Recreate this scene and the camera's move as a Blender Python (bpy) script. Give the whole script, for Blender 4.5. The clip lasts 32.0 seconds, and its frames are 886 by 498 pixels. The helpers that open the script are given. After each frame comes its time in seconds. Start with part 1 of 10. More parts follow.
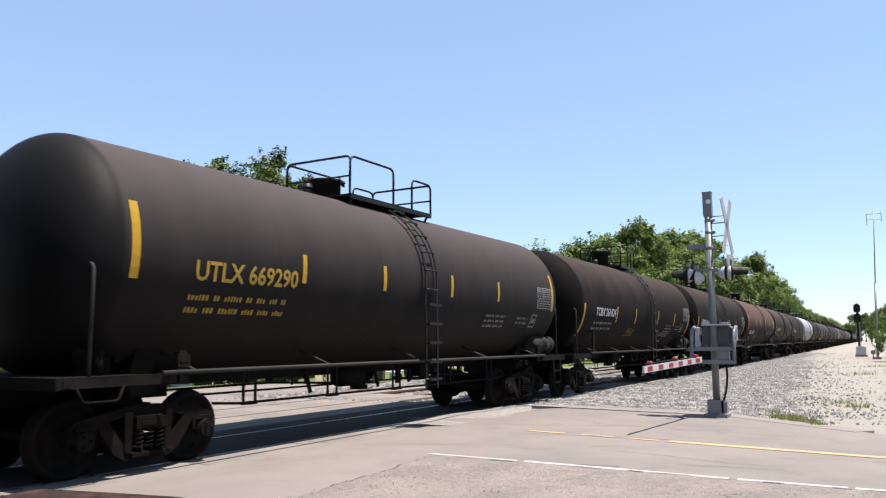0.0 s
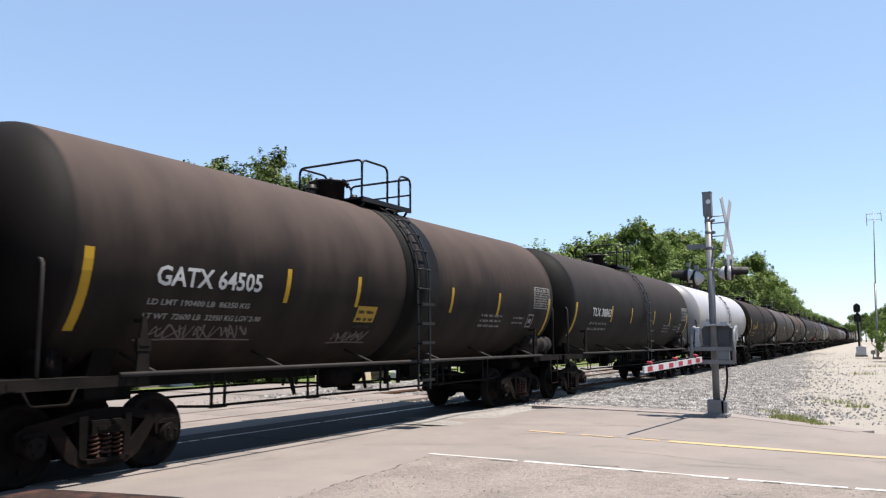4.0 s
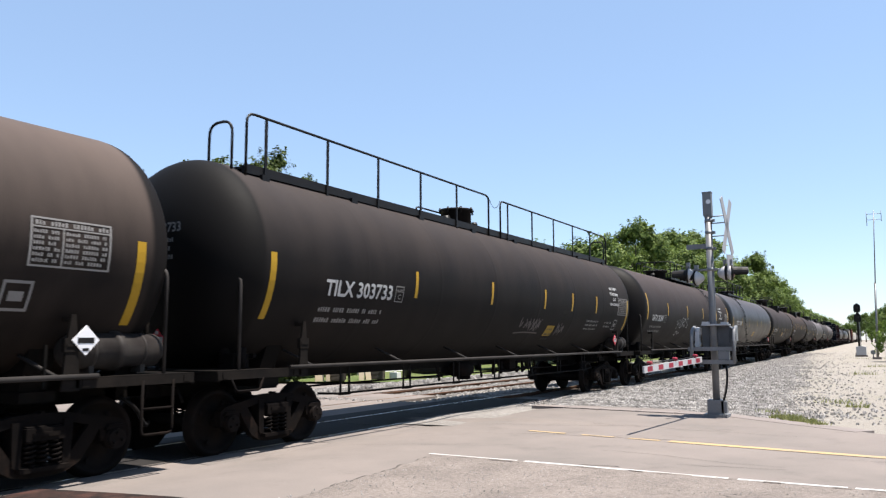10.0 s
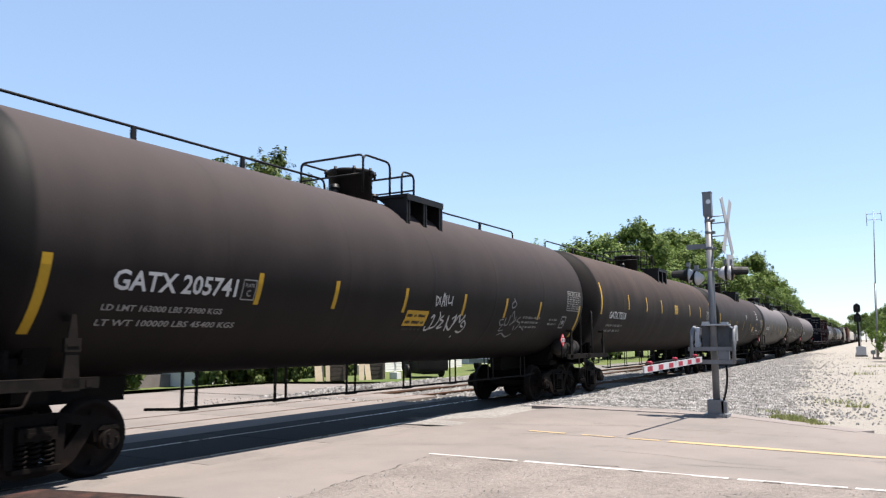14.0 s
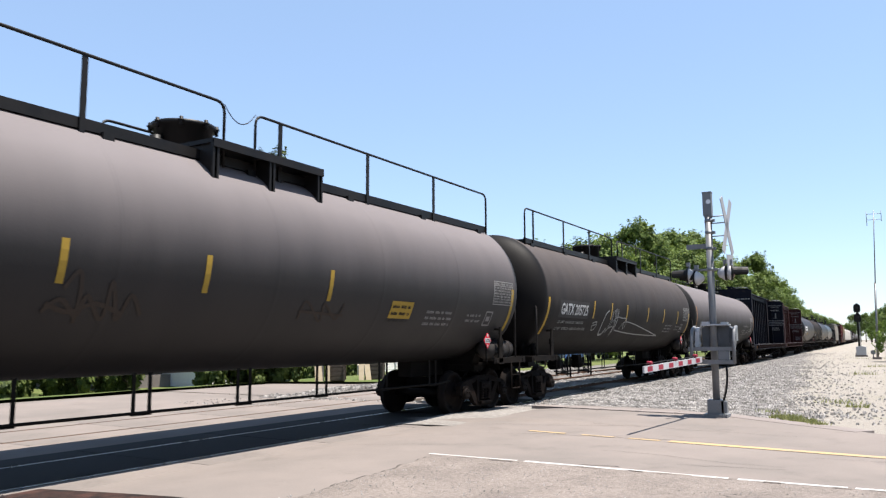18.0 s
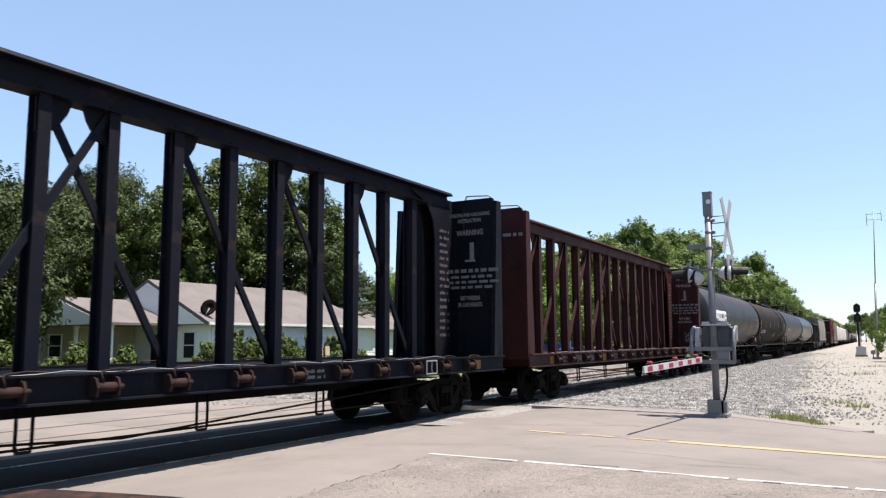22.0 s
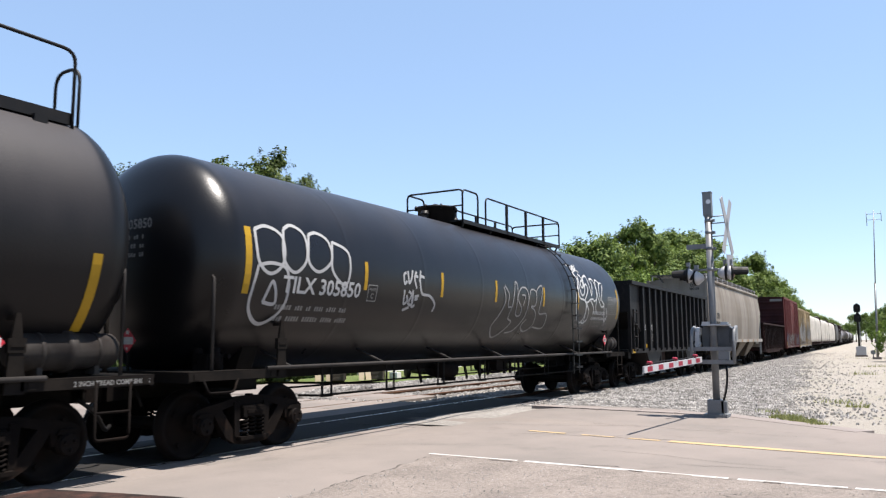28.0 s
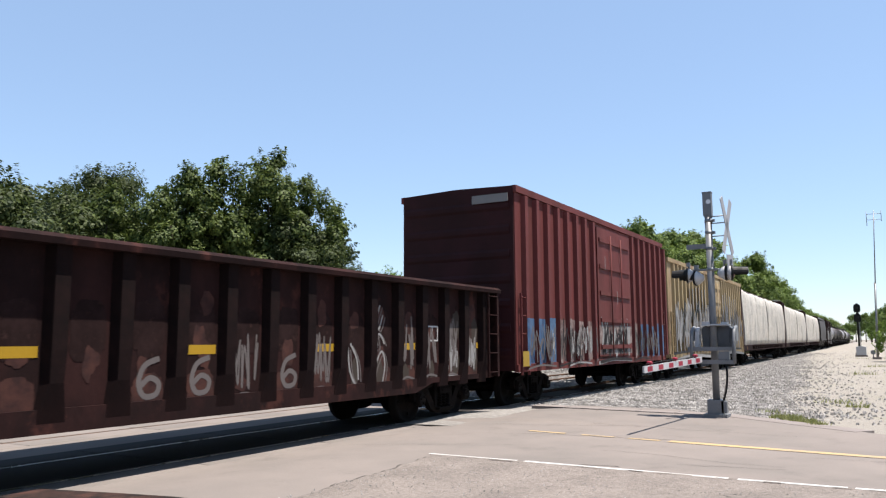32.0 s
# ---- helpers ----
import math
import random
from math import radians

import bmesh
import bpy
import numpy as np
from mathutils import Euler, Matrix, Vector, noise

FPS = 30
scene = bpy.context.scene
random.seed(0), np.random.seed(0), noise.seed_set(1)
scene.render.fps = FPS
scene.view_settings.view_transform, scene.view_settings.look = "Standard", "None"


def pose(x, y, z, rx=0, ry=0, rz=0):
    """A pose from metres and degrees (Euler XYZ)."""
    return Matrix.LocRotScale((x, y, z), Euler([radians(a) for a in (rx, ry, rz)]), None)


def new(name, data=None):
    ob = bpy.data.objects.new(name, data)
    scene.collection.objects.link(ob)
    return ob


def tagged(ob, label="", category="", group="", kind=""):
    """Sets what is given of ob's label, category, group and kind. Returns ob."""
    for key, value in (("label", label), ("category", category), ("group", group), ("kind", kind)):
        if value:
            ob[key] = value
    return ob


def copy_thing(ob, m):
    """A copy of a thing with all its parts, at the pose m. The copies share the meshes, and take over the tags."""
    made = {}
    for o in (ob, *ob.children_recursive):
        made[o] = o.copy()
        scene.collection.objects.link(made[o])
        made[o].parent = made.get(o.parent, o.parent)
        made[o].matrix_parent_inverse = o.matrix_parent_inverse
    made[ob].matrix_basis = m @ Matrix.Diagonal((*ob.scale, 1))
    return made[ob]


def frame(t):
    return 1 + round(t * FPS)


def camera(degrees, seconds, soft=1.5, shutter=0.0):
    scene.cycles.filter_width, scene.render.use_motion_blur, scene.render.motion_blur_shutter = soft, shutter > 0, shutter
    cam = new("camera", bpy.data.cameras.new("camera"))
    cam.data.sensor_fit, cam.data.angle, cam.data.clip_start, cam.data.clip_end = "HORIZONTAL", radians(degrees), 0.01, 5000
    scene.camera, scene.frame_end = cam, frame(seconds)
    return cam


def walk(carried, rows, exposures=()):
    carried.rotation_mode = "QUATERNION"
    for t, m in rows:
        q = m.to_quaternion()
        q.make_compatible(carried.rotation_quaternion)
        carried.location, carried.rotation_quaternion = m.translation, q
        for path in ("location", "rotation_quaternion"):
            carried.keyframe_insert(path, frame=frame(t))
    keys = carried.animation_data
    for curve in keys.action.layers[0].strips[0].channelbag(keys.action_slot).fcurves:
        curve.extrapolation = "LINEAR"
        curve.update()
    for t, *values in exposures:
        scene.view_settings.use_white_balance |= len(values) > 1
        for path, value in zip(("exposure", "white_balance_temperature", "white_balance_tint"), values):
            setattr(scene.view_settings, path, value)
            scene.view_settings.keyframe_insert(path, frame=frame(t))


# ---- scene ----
# ---------------------------------------------------------------- camera
cam = camera(59.92, 32.0, soft=1.25, shutter=0.05)
EYE = pose(0, 0, 1.49, 96.845, 0.3, 30.452)
walk(cam, [(0.0, EYE), (32.0, EYE)], exposures=[(0.0, 1.33, 6550, 11.5), (8.0, 1.27, 6550, 11.5), (12.0, 1.38, 6550, 11.5), (19.0, 1.39, 6550, 11.5), (21.0, 1.29, 6550, 11.5), (22.0, 1.36, 6550, 11.5), (23.0, 1.43, 6550, 11.5),
                                             (24.0, 1.40, 6550, 11.5), (28.0, 1.37, 6550, 11.5), (32.0, 1.25, 6550, 11.5)])

# ---------------------------------------------------------------- light
world = bpy.data.worlds.new("sky")
scene.world = world
world.use_nodes = True
SUN_WAY = Vector((0.26, 0.10, 1.0)).normalized()
sky = world.node_tree.nodes.new("ShaderNodeTexSky")
sky.sky_type = "NISHITA"
sky.sun_disc = False
sky.sun_elevation = math.asin(SUN_WAY.z)
sky.sun_rotation = math.atan2(SUN_WAY.x, SUN_WAY.y)
sky.altitude = 400.0
sky.air_density = 1.0
sky.dust_density = 0.25
sky.ozone_density = 2.2
back = world.node_tree.nodes["Background"]
back.inputs["Strength"].default_value = 0.083
# thin even haze over the clear sky
haze = world.node_tree.nodes.new("ShaderNodeMix")
haze.data_type = "RGBA"
haze.inputs["Factor"].default_value = 0.42
haze.inputs["B"].default_value = (2.42, 3.47, 5.0, 1.0)
world.node_tree.links.new(sky.outputs[0], haze.inputs["A"])
world.node_tree.links.new(haze.outputs["Result"], back.inputs["Color"])
sun = new("sun", bpy.data.lights.new("sun", "SUN"))
sun.data.energy = 5.0
sun.data.angle = radians(0.53)
sun.data.color = (1.0, 0.945, 0.87)
sun.rotation_mode = "QUATERNION"
sun.rotation_quaternion = SUN_WAY.to_track_quat("Z", "Y")

# ---------------------------------------------------------------- materials


def surface(name, colour, rough=0.8, metal=0.0, second=None, amount=0.35, size=1.5, fine=14.0,
            bump=0.15, depth=0.02, stretch=(1, 1, 1), third=None, third_amount=0.0, third_size=0.4, vary=0.0, spec=0.5,
            detail=6.0):
    """A weathered surface: a base colour, a second one in broad patches, a third in spots, fine grain and relief."""
    m = bpy.data.materials.new(name)
    m.use_nodes = True
    nt = m.node_tree
    n, l = nt.nodes, nt.links
    bsdf = n["Principled BSDF"]
    bsdf.inputs["Metallic"].default_value = metal
    bsdf.inputs["Specular IOR Level"].default_value = spec * 0.32
    tc = n.new("ShaderNodeTexCoord")
    mp = n.new("ShaderNodeMapping")
    mp.inputs["Scale"].default_value = stretch
    l.new(tc.outputs["Object"], mp.inputs["Vector"])

    def noise_node(scale, det=detail, rgh=0.6):
        t = n.new("ShaderNodeTexNoise")
        t.inputs["Scale"].default_value = scale
        t.inputs["Detail"].default_value = det
        t.inputs["Roughness"].default_value = rgh
        l.new(mp.outputs[0], t.inputs["Vector"])
        return t

    def ramp(src, a, b):
        r = n.new("ShaderNodeMapRange")
        r.inputs["From Min"].default_value = a
        r.inputs["From Max"].default_value = b
        l.new(src, r.inputs["Value"])
        return r.outputs[0]

    def mix(fac, a, b, kind="MIX"):
        x = n.new("ShaderNodeMix")
        x.data_type = "RGBA"
        x.blend_type = kind
        if isinstance(fac, float):
            x.inputs["Factor"].default_value = fac
        else:
            l.new(fac, x.inputs["Factor"])
        for sock, v in ((x.inputs["A"], a), (x.inputs["B"], b)):
            if isinstance(v, tuple):
                sock.default_value = (*v, 1.0)
            else:
                l.new(v, sock)
        return x.outputs["Result"]

    def scaled(src, k):
        x = n.new("ShaderNodeMath")
        x.operation = "MULTIPLY"
        l.new(src, x.inputs[0])
        x.inputs[1].default_value = k
        return x.outputs[0]

    second = second or tuple(c * 0.7 for c in colour)
    broad = noise_node(1.0 / size)
    grain = noise_node(fine, 4.0, 0.7)
    col = mix(scaled(ramp(broad.outputs["Fac"], 0.38, 0.64), amount * 1.6), colour, second)
    if third:
        spots = noise_node(1.0 / third_size, 8.0, 0.7)
        col = mix(scaled(ramp(spots.outputs["Fac"], 0.56, 0.66), third_amount), col, third)
    g = ramp(grain.outputs["Fac"], 0.3, 0.7)
    shade = n.new("ShaderNodeMapRange")
    shade.inputs["To Min"].default_value = 1.0 - 0.35 * bump - 0.08
    shade.inputs["To Max"].default_value = 1.0 + 0.25 * bump
    l.new(g, shade.inputs["Value"])
    comb = n.new("ShaderNodeCombineColor")
    for i in range(3):
        l.new(shade.outputs[0], comb.inputs[i])
    col = mix(1.0, col, comb.outputs[0], "MULTIPLY")
    if vary:
        info = n.new("ShaderNodeObjectInfo")
        hsv = n.new("ShaderNodeHueSaturation")
        v = n.new("ShaderNodeMapRange")
        v.inputs["To Min"].default_value = 1 - vary
        v.inputs["To Max"].default_value = 1 + vary
        l.new(info.outputs["Random"], v.inputs["Value"])
        l.new(v.outputs[0], hsv.inputs["Value"])
        l.new(col, hsv.inputs["Color"])
        col = hsv.outputs[0]
    l.new(col, bsdf.inputs["Base Color"])
    rr = n.new("ShaderNodeMapRange")
    rr.inputs["To Min"].default_value = max(0.05, rough - 0.12)
    rr.inputs["To Max"].default_value = min(1.0, rough + 0.12)
    l.new(broad.outputs["Fac"], rr.inputs["Value"])
    l.new(rr.outputs[0], bsdf.inputs["Roughness"])
    if bump:
        b = n.new("ShaderNodeBump")
        b.inputs["Strength"].default_value = min(1.0, bump * 2)
        b.inputs["Distance"].default_value = depth
        l.new(grain.outputs["Fac"], b.inputs["Height"])
        l.new(b.outputs[0], bsdf.inputs["Normal"])
    return m


def plain(name, colour, rough=0.5, metal=0.0):
    return surface(name, colour, rough, metal, amount=0.15, size=0.6, fine=30.0, bump=0.05, depth=0.003)


def leaf_material(name, a, b):
    """Leaves: two greens by island, some light passing through."""
    m = bpy.data.materials.new(name)
    m.use_nodes = True
    n, l = m.node_tree.nodes, m.node_tree.links
    geo = n.new("ShaderNodeNewGeometry")
    x = n.new("ShaderNodeMix")
    x.data_type = "RGBA"
    x.inputs["A"].default_value = (*a, 1)
    x.inputs["B"].default_value = (*b, 1)
    l.new(geo.outputs["Random Per Island"], x.inputs["Factor"])
    bsdf = n["Principled BSDF"]
    bsdf.inputs["Roughness"].default_value = 0.6
    bsdf.inputs["Specular IOR Level"].default_value = 0.2
    l.new(x.outputs["Result"], bsdf.inputs["Base Color"])
    tr = n.new("ShaderNodeBsdfTranslucent")
    l.new(x.outputs["Result"], tr.inputs["Color"])
    add = n.new("ShaderNodeMixShader")
    add.inputs[0].default_value = 0.35
    l.new(bsdf.outputs[0], add.inputs[1])
    l.new(tr.outputs[0], add.inputs[2])
    l.new(add.outputs[0], n["Material Output"].inputs["Surface"])
    return m


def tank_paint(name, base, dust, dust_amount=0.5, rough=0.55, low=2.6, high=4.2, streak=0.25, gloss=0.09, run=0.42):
    """Tank paint: the base colour, dust settled on the upper shell with a ragged edge, run marks down the sides. The
    heads stay at the dark base, which paints their shade in.
    """
    m = bpy.data.materials.new(name)
    m.use_nodes = True
    n, l = m.node_tree.nodes, m.node_tree.links
    bsdf = n["Principled BSDF"]
    bsdf.inputs["Specular IOR Level"].default_value = gloss
    tc = n.new("ShaderNodeTexCoord")
    sep = n.new("ShaderNodeSeparateXYZ")
    l.new(tc.outputs["Normal"], sep.inputs[0])      # dust lies where the shell faces up
    mp = n.new("ShaderNodeMapping")
    mp.inputs["Scale"].default_value = (0.5, 0.9, 0.3)
    l.new(tc.outputs["Object"], mp.inputs[0])
    runs = n.new("ShaderNodeTexNoise")
    runs.inputs["Scale"].default_value = 2.2
    runs.inputs["Detail"].default_value = 7
    l.new(mp.outputs[0], runs.inputs["Vector"])
    blot = n.new("ShaderNodeTexNoise")
    blot.inputs["Scale"].default_value = 1.1
    blot.inputs["Detail"].default_value = 6
    l.new(tc.outputs["Object"], blot.inputs["Vector"])
    fine = n.new("ShaderNodeTexNoise")
    fine.inputs["Scale"].default_value = 40
    l.new(tc.outputs["Object"], fine.inputs["Vector"])

    def math_node(op, a, b):
        x = n.new("ShaderNodeMath")
        x.operation = op
        for i, v in enumerate((a, b)):
            if isinstance(v, (int, float)):
                x.inputs[i].default_value = v
            else:
                l.new(v, x.inputs[i])
        return x.outputs[0]

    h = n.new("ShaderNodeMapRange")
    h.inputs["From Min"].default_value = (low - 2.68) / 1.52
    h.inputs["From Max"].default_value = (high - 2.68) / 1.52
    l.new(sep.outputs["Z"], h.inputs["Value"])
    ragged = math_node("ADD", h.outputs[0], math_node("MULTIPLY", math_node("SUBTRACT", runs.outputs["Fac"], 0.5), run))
    ends = n.new("ShaderNodeMapRange")      # heads kept at the bare dark base: their shade is painted in
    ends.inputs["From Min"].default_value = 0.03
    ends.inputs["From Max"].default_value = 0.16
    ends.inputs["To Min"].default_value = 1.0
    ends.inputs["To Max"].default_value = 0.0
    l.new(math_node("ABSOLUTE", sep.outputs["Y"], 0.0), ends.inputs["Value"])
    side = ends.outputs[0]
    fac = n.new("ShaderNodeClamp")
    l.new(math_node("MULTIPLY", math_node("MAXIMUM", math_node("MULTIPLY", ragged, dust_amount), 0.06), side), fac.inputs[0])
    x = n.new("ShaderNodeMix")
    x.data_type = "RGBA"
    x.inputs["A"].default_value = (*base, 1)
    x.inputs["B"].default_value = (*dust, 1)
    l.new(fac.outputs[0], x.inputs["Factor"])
    st = n.new("ShaderNodeMapRange")
    st.inputs["From Min"].default_value = 0.45
    st.inputs["From Max"].default_value = 0.75
    st.inputs["To Max"].default_value = streak * 0.6
    l.new(math_node("MULTIPLY", math_node("ADD", runs.outputs["Fac"], blot.outputs["Fac"]), 0.55), st.inputs["Value"])
    y = n.new("ShaderNodeMix")
    y.data_type = "RGBA"
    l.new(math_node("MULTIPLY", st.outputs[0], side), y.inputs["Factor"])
    l.new(x.outputs["Result"], y.inputs["A"])
    y.inputs["B"].default_value = (*[0.5 * (a + b) for a, b in zip(dust, (0.10, 0.075, 0.055))], 1)
    l.new(y.outputs["Result"], bsdf.inputs["Base Color"])
    rr = n.new("ShaderNodeMapRange")
    rr.inputs["To Min"].default_value = max(0.08, rough - 0.1)
    rr.inputs["To Max"].default_value = min(1, rough + 0.25)
    l.new(math_node("MULTIPLY", math_node("ADD", fac.outputs[0], blot.outputs["Fac"]), 0.6), rr.inputs["Value"])
    l.new(rr.outputs[0], bsdf.inputs["Roughness"])
    b = n.new("ShaderNodeBump")
    b.inputs["Strength"].default_value = 0.25
    b.inputs["Distance"].default_value = 0.004
    l.new(fine.outputs["Fac"], b.inputs["Height"])
    b2 = n.new("ShaderNodeBump")
    b2.inputs["Strength"].default_value = 0.2
    b2.inputs["Distance"].default_value = 0.02
    l.new(blot.outputs["Fac"], b2.inputs["Height"])
    l.new(b.outputs[0], b2.inputs["Normal"])
    l.new(b2.outputs[0], bsdf.inputs["Normal"])
    return m


M_ROAD = surface("worn_road_concrete", (0.17, 0.1465, 0.1324), 0.9, second=(0.1271, 0.1136, 0.1041), amount=0.5, size=2.5, fine=45,
                 bump=0.12, depth=0.004, third=(0.0963, 0.0848, 0.0771), third_amount=0.35, third_size=0.7)
M_GRAVEL = surface("grey_gravel", (0.1617, 0.154, 0.1425), 0.95, second=(0.1155, 0.1078, 0.1001), amount=0.6, size=2.0, fine=22,
                   bump=0.8, depth=0.05, third=(0.2118, 0.204, 0.1925), third_amount=0.5, third_size=0.15)
M_DIRT = surface("sandy_dirt", (0.1858, 0.1647, 0.1394), 0.95, second=(0.1478, 0.1351, 0.1098), amount=0.6, size=3.0, fine=18,
                 bump=0.35, depth=0.03, third=(0.1098, 0.114, 0.0549), third_amount=0.45, third_size=1.6)
M_LOT = surface("broken_asphalt", (0.1972, 0.1696, 0.1516), 0.95, second=(0.1548, 0.1336, 0.1198), amount=0.6, size=0.8, fine=26,
                bump=0.7, depth=0.03, third=(0.1113, 0.0965, 0.0869), third_amount=0.5, third_size=0.14)


def verge_material():
    """Crushed stone by the track that thins out into sandy dirt, with a ragged edge."""
    m = surface("gravel_verge", (0.225, 0.211, 0.195), 0.95, second=(0.165, 0.152, 0.14), amount=0.5, size=1.6, fine=16, bump=0.8, depth=0.05,
                third=(0.33, 0.315, 0.295), third_amount=0.7, third_size=0.10)
    n, l = m.node_tree.nodes, m.node_tree.links
    bsdf = n["Principled BSDF"]
    stone = bsdf.inputs["Base Color"].links[0].from_socket
    tc = n.new("ShaderNodeTexCoord")
    sep = n.new("ShaderNodeSeparateXYZ")
    l.new(tc.outputs["Object"], sep.inputs[0])
    big = n.new("ShaderNodeTexNoise")
    big.inputs["Scale"].default_value = 0.45
    big.inputs["Detail"].default_value = 7
    l.new(tc.outputs["Object"], big.inputs["Vector"])
    green = n.new("ShaderNodeTexNoise")
    green.inputs["Scale"].default_value = 0.9
    green.inputs["Detail"].default_value = 8
    l.new(tc.outputs["Object"], green.inputs["Vector"])
    add = n.new("ShaderNodeMath")
    add.operation = "MULTIPLY_ADD"
    l.new(big.outputs["Fac"], add.inputs[0])
    add.inputs[1].default_value = 4.0
    slant = n.new("ShaderNodeMath")          # the stones keep to the track as it bends away
    slant.operation = "MULTIPLY_ADD"
    l.new(sep.outputs["Y"], slant.inputs[0])
    slant.inputs[1].default_value = 0.104
    l.new(sep.outputs["X"], slant.inputs[2])
    l.new(slant.outputs[0], add.inputs[2])
    edge = n.new("ShaderNodeMapRange")
    edge.inputs["From Min"].default_value = -0.2
    edge.inputs["From Max"].default_value = 2.2
    l.new(add.outputs[0], edge.inputs["Value"])
    gm = n.new("ShaderNodeMapRange")
    gm.inputs["From Min"].default_value = 0.55
    gm.inputs["From Max"].default_value = 0.72
    gm.inputs["To Max"].default_value = 0.7
    l.new(green.outputs["Fac"], gm.inputs["Value"])
    sand = n.new("ShaderNodeMix")
    sand.data_type = "RGBA"
    sand.inputs["A"].default_value = (0.222, 0.203, 0.178, 1)
    sand.inputs["B"].default_value = (0.178, 0.170, 0.120, 1)
    l.new(gm.outputs[0], sand.inputs["Factor"])
    mix = n.new("ShaderNodeMix")
    mix.data_type = "RGBA"
    l.new(edge.outputs[0], mix.inputs["Factor"])
    l.new(stone, mix.inputs["A"])
    l.new(sand.outputs["Result"], mix.inputs["B"])
    l.new(mix.outputs["Result"], bsdf.inputs["Base Color"])
    return m


M_VERGE = verge_material()
M_GRASS = surface("mown_grass", (0.0698, 0.1021, 0.0269), 0.9, second=(0.1074, 0.1182, 0.0429), amount=0.6, size=2.0, fine=25, bump=0.5, depth=0.04)
M_STONE = surface("ballast_stone", (0.33, 0.314, 0.298), 0.9, second=(0.14, 0.131, 0.122), amount=0.8, size=0.35, fine=30, bump=0.3, depth=0.01)
M_RUST = surface("rusty_rail", (0.1173, 0.0587, 0.0345), 0.8, 0.3, second=(0.069, 0.0414, 0.031), amount=0.6, size=0.8, fine=40, bump=0.2, depth=0.004)
M_RAILTOP = surface("polished_rail_top", (0.55, 0.54, 0.53), 0.28, 0.95, amount=0.15, size=0.6, fine=60, bump=0.03, depth=0.001)
M_TIE = surface("creosoted_tie", (0.0621, 0.0483, 0.0379), 0.9, second=(0.0966, 0.0794, 0.0655), amount=0.6, size=0.6, fine=18, bump=0.5, stretch=(1, 6, 6))
# near-black tone paints the train's shadow into the crossing panels
M_PANELSHADE = surface("shade_dark_crossing_panel", (0.0122, 0.0116, 0.0116), 0.8, second=(0.0248, 0.0221, 0.0204), amount=0.5, size=0.8, fine=30, bump=0.15, depth=0.004)
M_KERB = surface("kerb_concrete", (0.1885, 0.1639, 0.1517), 0.9, second=(0.1475, 0.127, 0.1189), amount=0.5, size=0.8, fine=35, bump=0.2, depth=0.006)
M_YELLOWLINE = surface("faded_yellow_paint", (0.36, 0.255, 0.125), 0.8, second=(0.27, 0.21, 0.14), amount=0.7, size=0.5, fine=40, bump=0.15, depth=0.002)
M_WHITELINE = surface("worn_white_paint", (0.4129, 0.4077, 0.3922), 0.8, second=(0.2839, 0.2684, 0.2477), amount=0.5, size=0.5, fine=40, bump=0.15, depth=0.002)
M_CRACK = surface("road_crack", (0.085, 0.073, 0.066), 0.95, fine=30, bump=0.3)
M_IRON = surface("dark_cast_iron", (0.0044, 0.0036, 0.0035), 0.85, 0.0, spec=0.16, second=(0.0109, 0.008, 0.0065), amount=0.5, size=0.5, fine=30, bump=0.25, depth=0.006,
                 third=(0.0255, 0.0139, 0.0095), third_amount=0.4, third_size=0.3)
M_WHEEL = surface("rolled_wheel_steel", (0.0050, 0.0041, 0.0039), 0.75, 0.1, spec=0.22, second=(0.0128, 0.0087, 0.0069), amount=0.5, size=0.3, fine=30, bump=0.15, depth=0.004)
M_BLACK = surface("black_steel", (0.0053, 0.0053, 0.0059), 0.5, 0.0, second=(0.0146, 0.0126, 0.0113), amount=0.4, size=0.7, fine=30, bump=0.08, depth=0.003)
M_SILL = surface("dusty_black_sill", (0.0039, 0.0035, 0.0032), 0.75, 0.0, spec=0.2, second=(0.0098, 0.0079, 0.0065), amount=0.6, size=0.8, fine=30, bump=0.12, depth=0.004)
M_SPRING = surface("rusty_spring", (0.045, 0.020, 0.013), 0.7, 0.2, second=(0.022, 0.011, 0.009), amount=0.6, size=0.2, fine=30, bump=0.15, depth=0.003)
M_RAILDUST = surface("dust_covered_side_rail", (0.030, 0.027, 0.0255), 0.74, second=(0.013, 0.011, 0.010), amount=0.5, size=0.7, fine=30, bump=0.1, depth=0.003)
M_DECKDUST = surface("grimy_deck_edge", (0.0075, 0.0066, 0.0060), 0.8, spec=0.15, second=(0.016, 0.013, 0.011), amount=0.5, size=0.5, fine=30, bump=0.1, depth=0.003)
M_RESERVOIR = surface("dusty_grey_reservoir", (0.034, 0.030, 0.027), 0.6, second=(0.016, 0.013, 0.012), amount=0.6, size=0.3, fine=25, bump=0.08, depth=0.003, spec=0.4)
M_YELLOW = plain("reflective_yellow_strip", (0.32, 0.19, 0.014), 0.45)
M_OCHRE = plain("faded_yellow_lettering", (0.275, 0.18, 0.03), 0.7)
M_WHITE = plain("white_lettering", (0.39, 0.39, 0.385), 0.6)
M_GREYPRINT = plain("faded_white_print", (0.18, 0.175, 0.17), 0.7)
M_RED = plain("red_placard", (0.429, 0.0234, 0.039), 0.5)
M_SPRAY = plain("white_spray_paint", (0.31, 0.31, 0.31), 0.6)
M_DARKGALV = plain("dull_grating_steel", (0.07, 0.07, 0.072), 0.7)
M_SILLPALE = surface("pale_dirty_sill_paint", (0.28, 0.262, 0.238), 0.7, second=(0.19, 0.172, 0.15), amount=0.5, size=0.8, fine=25, bump=0.06, depth=0.003)
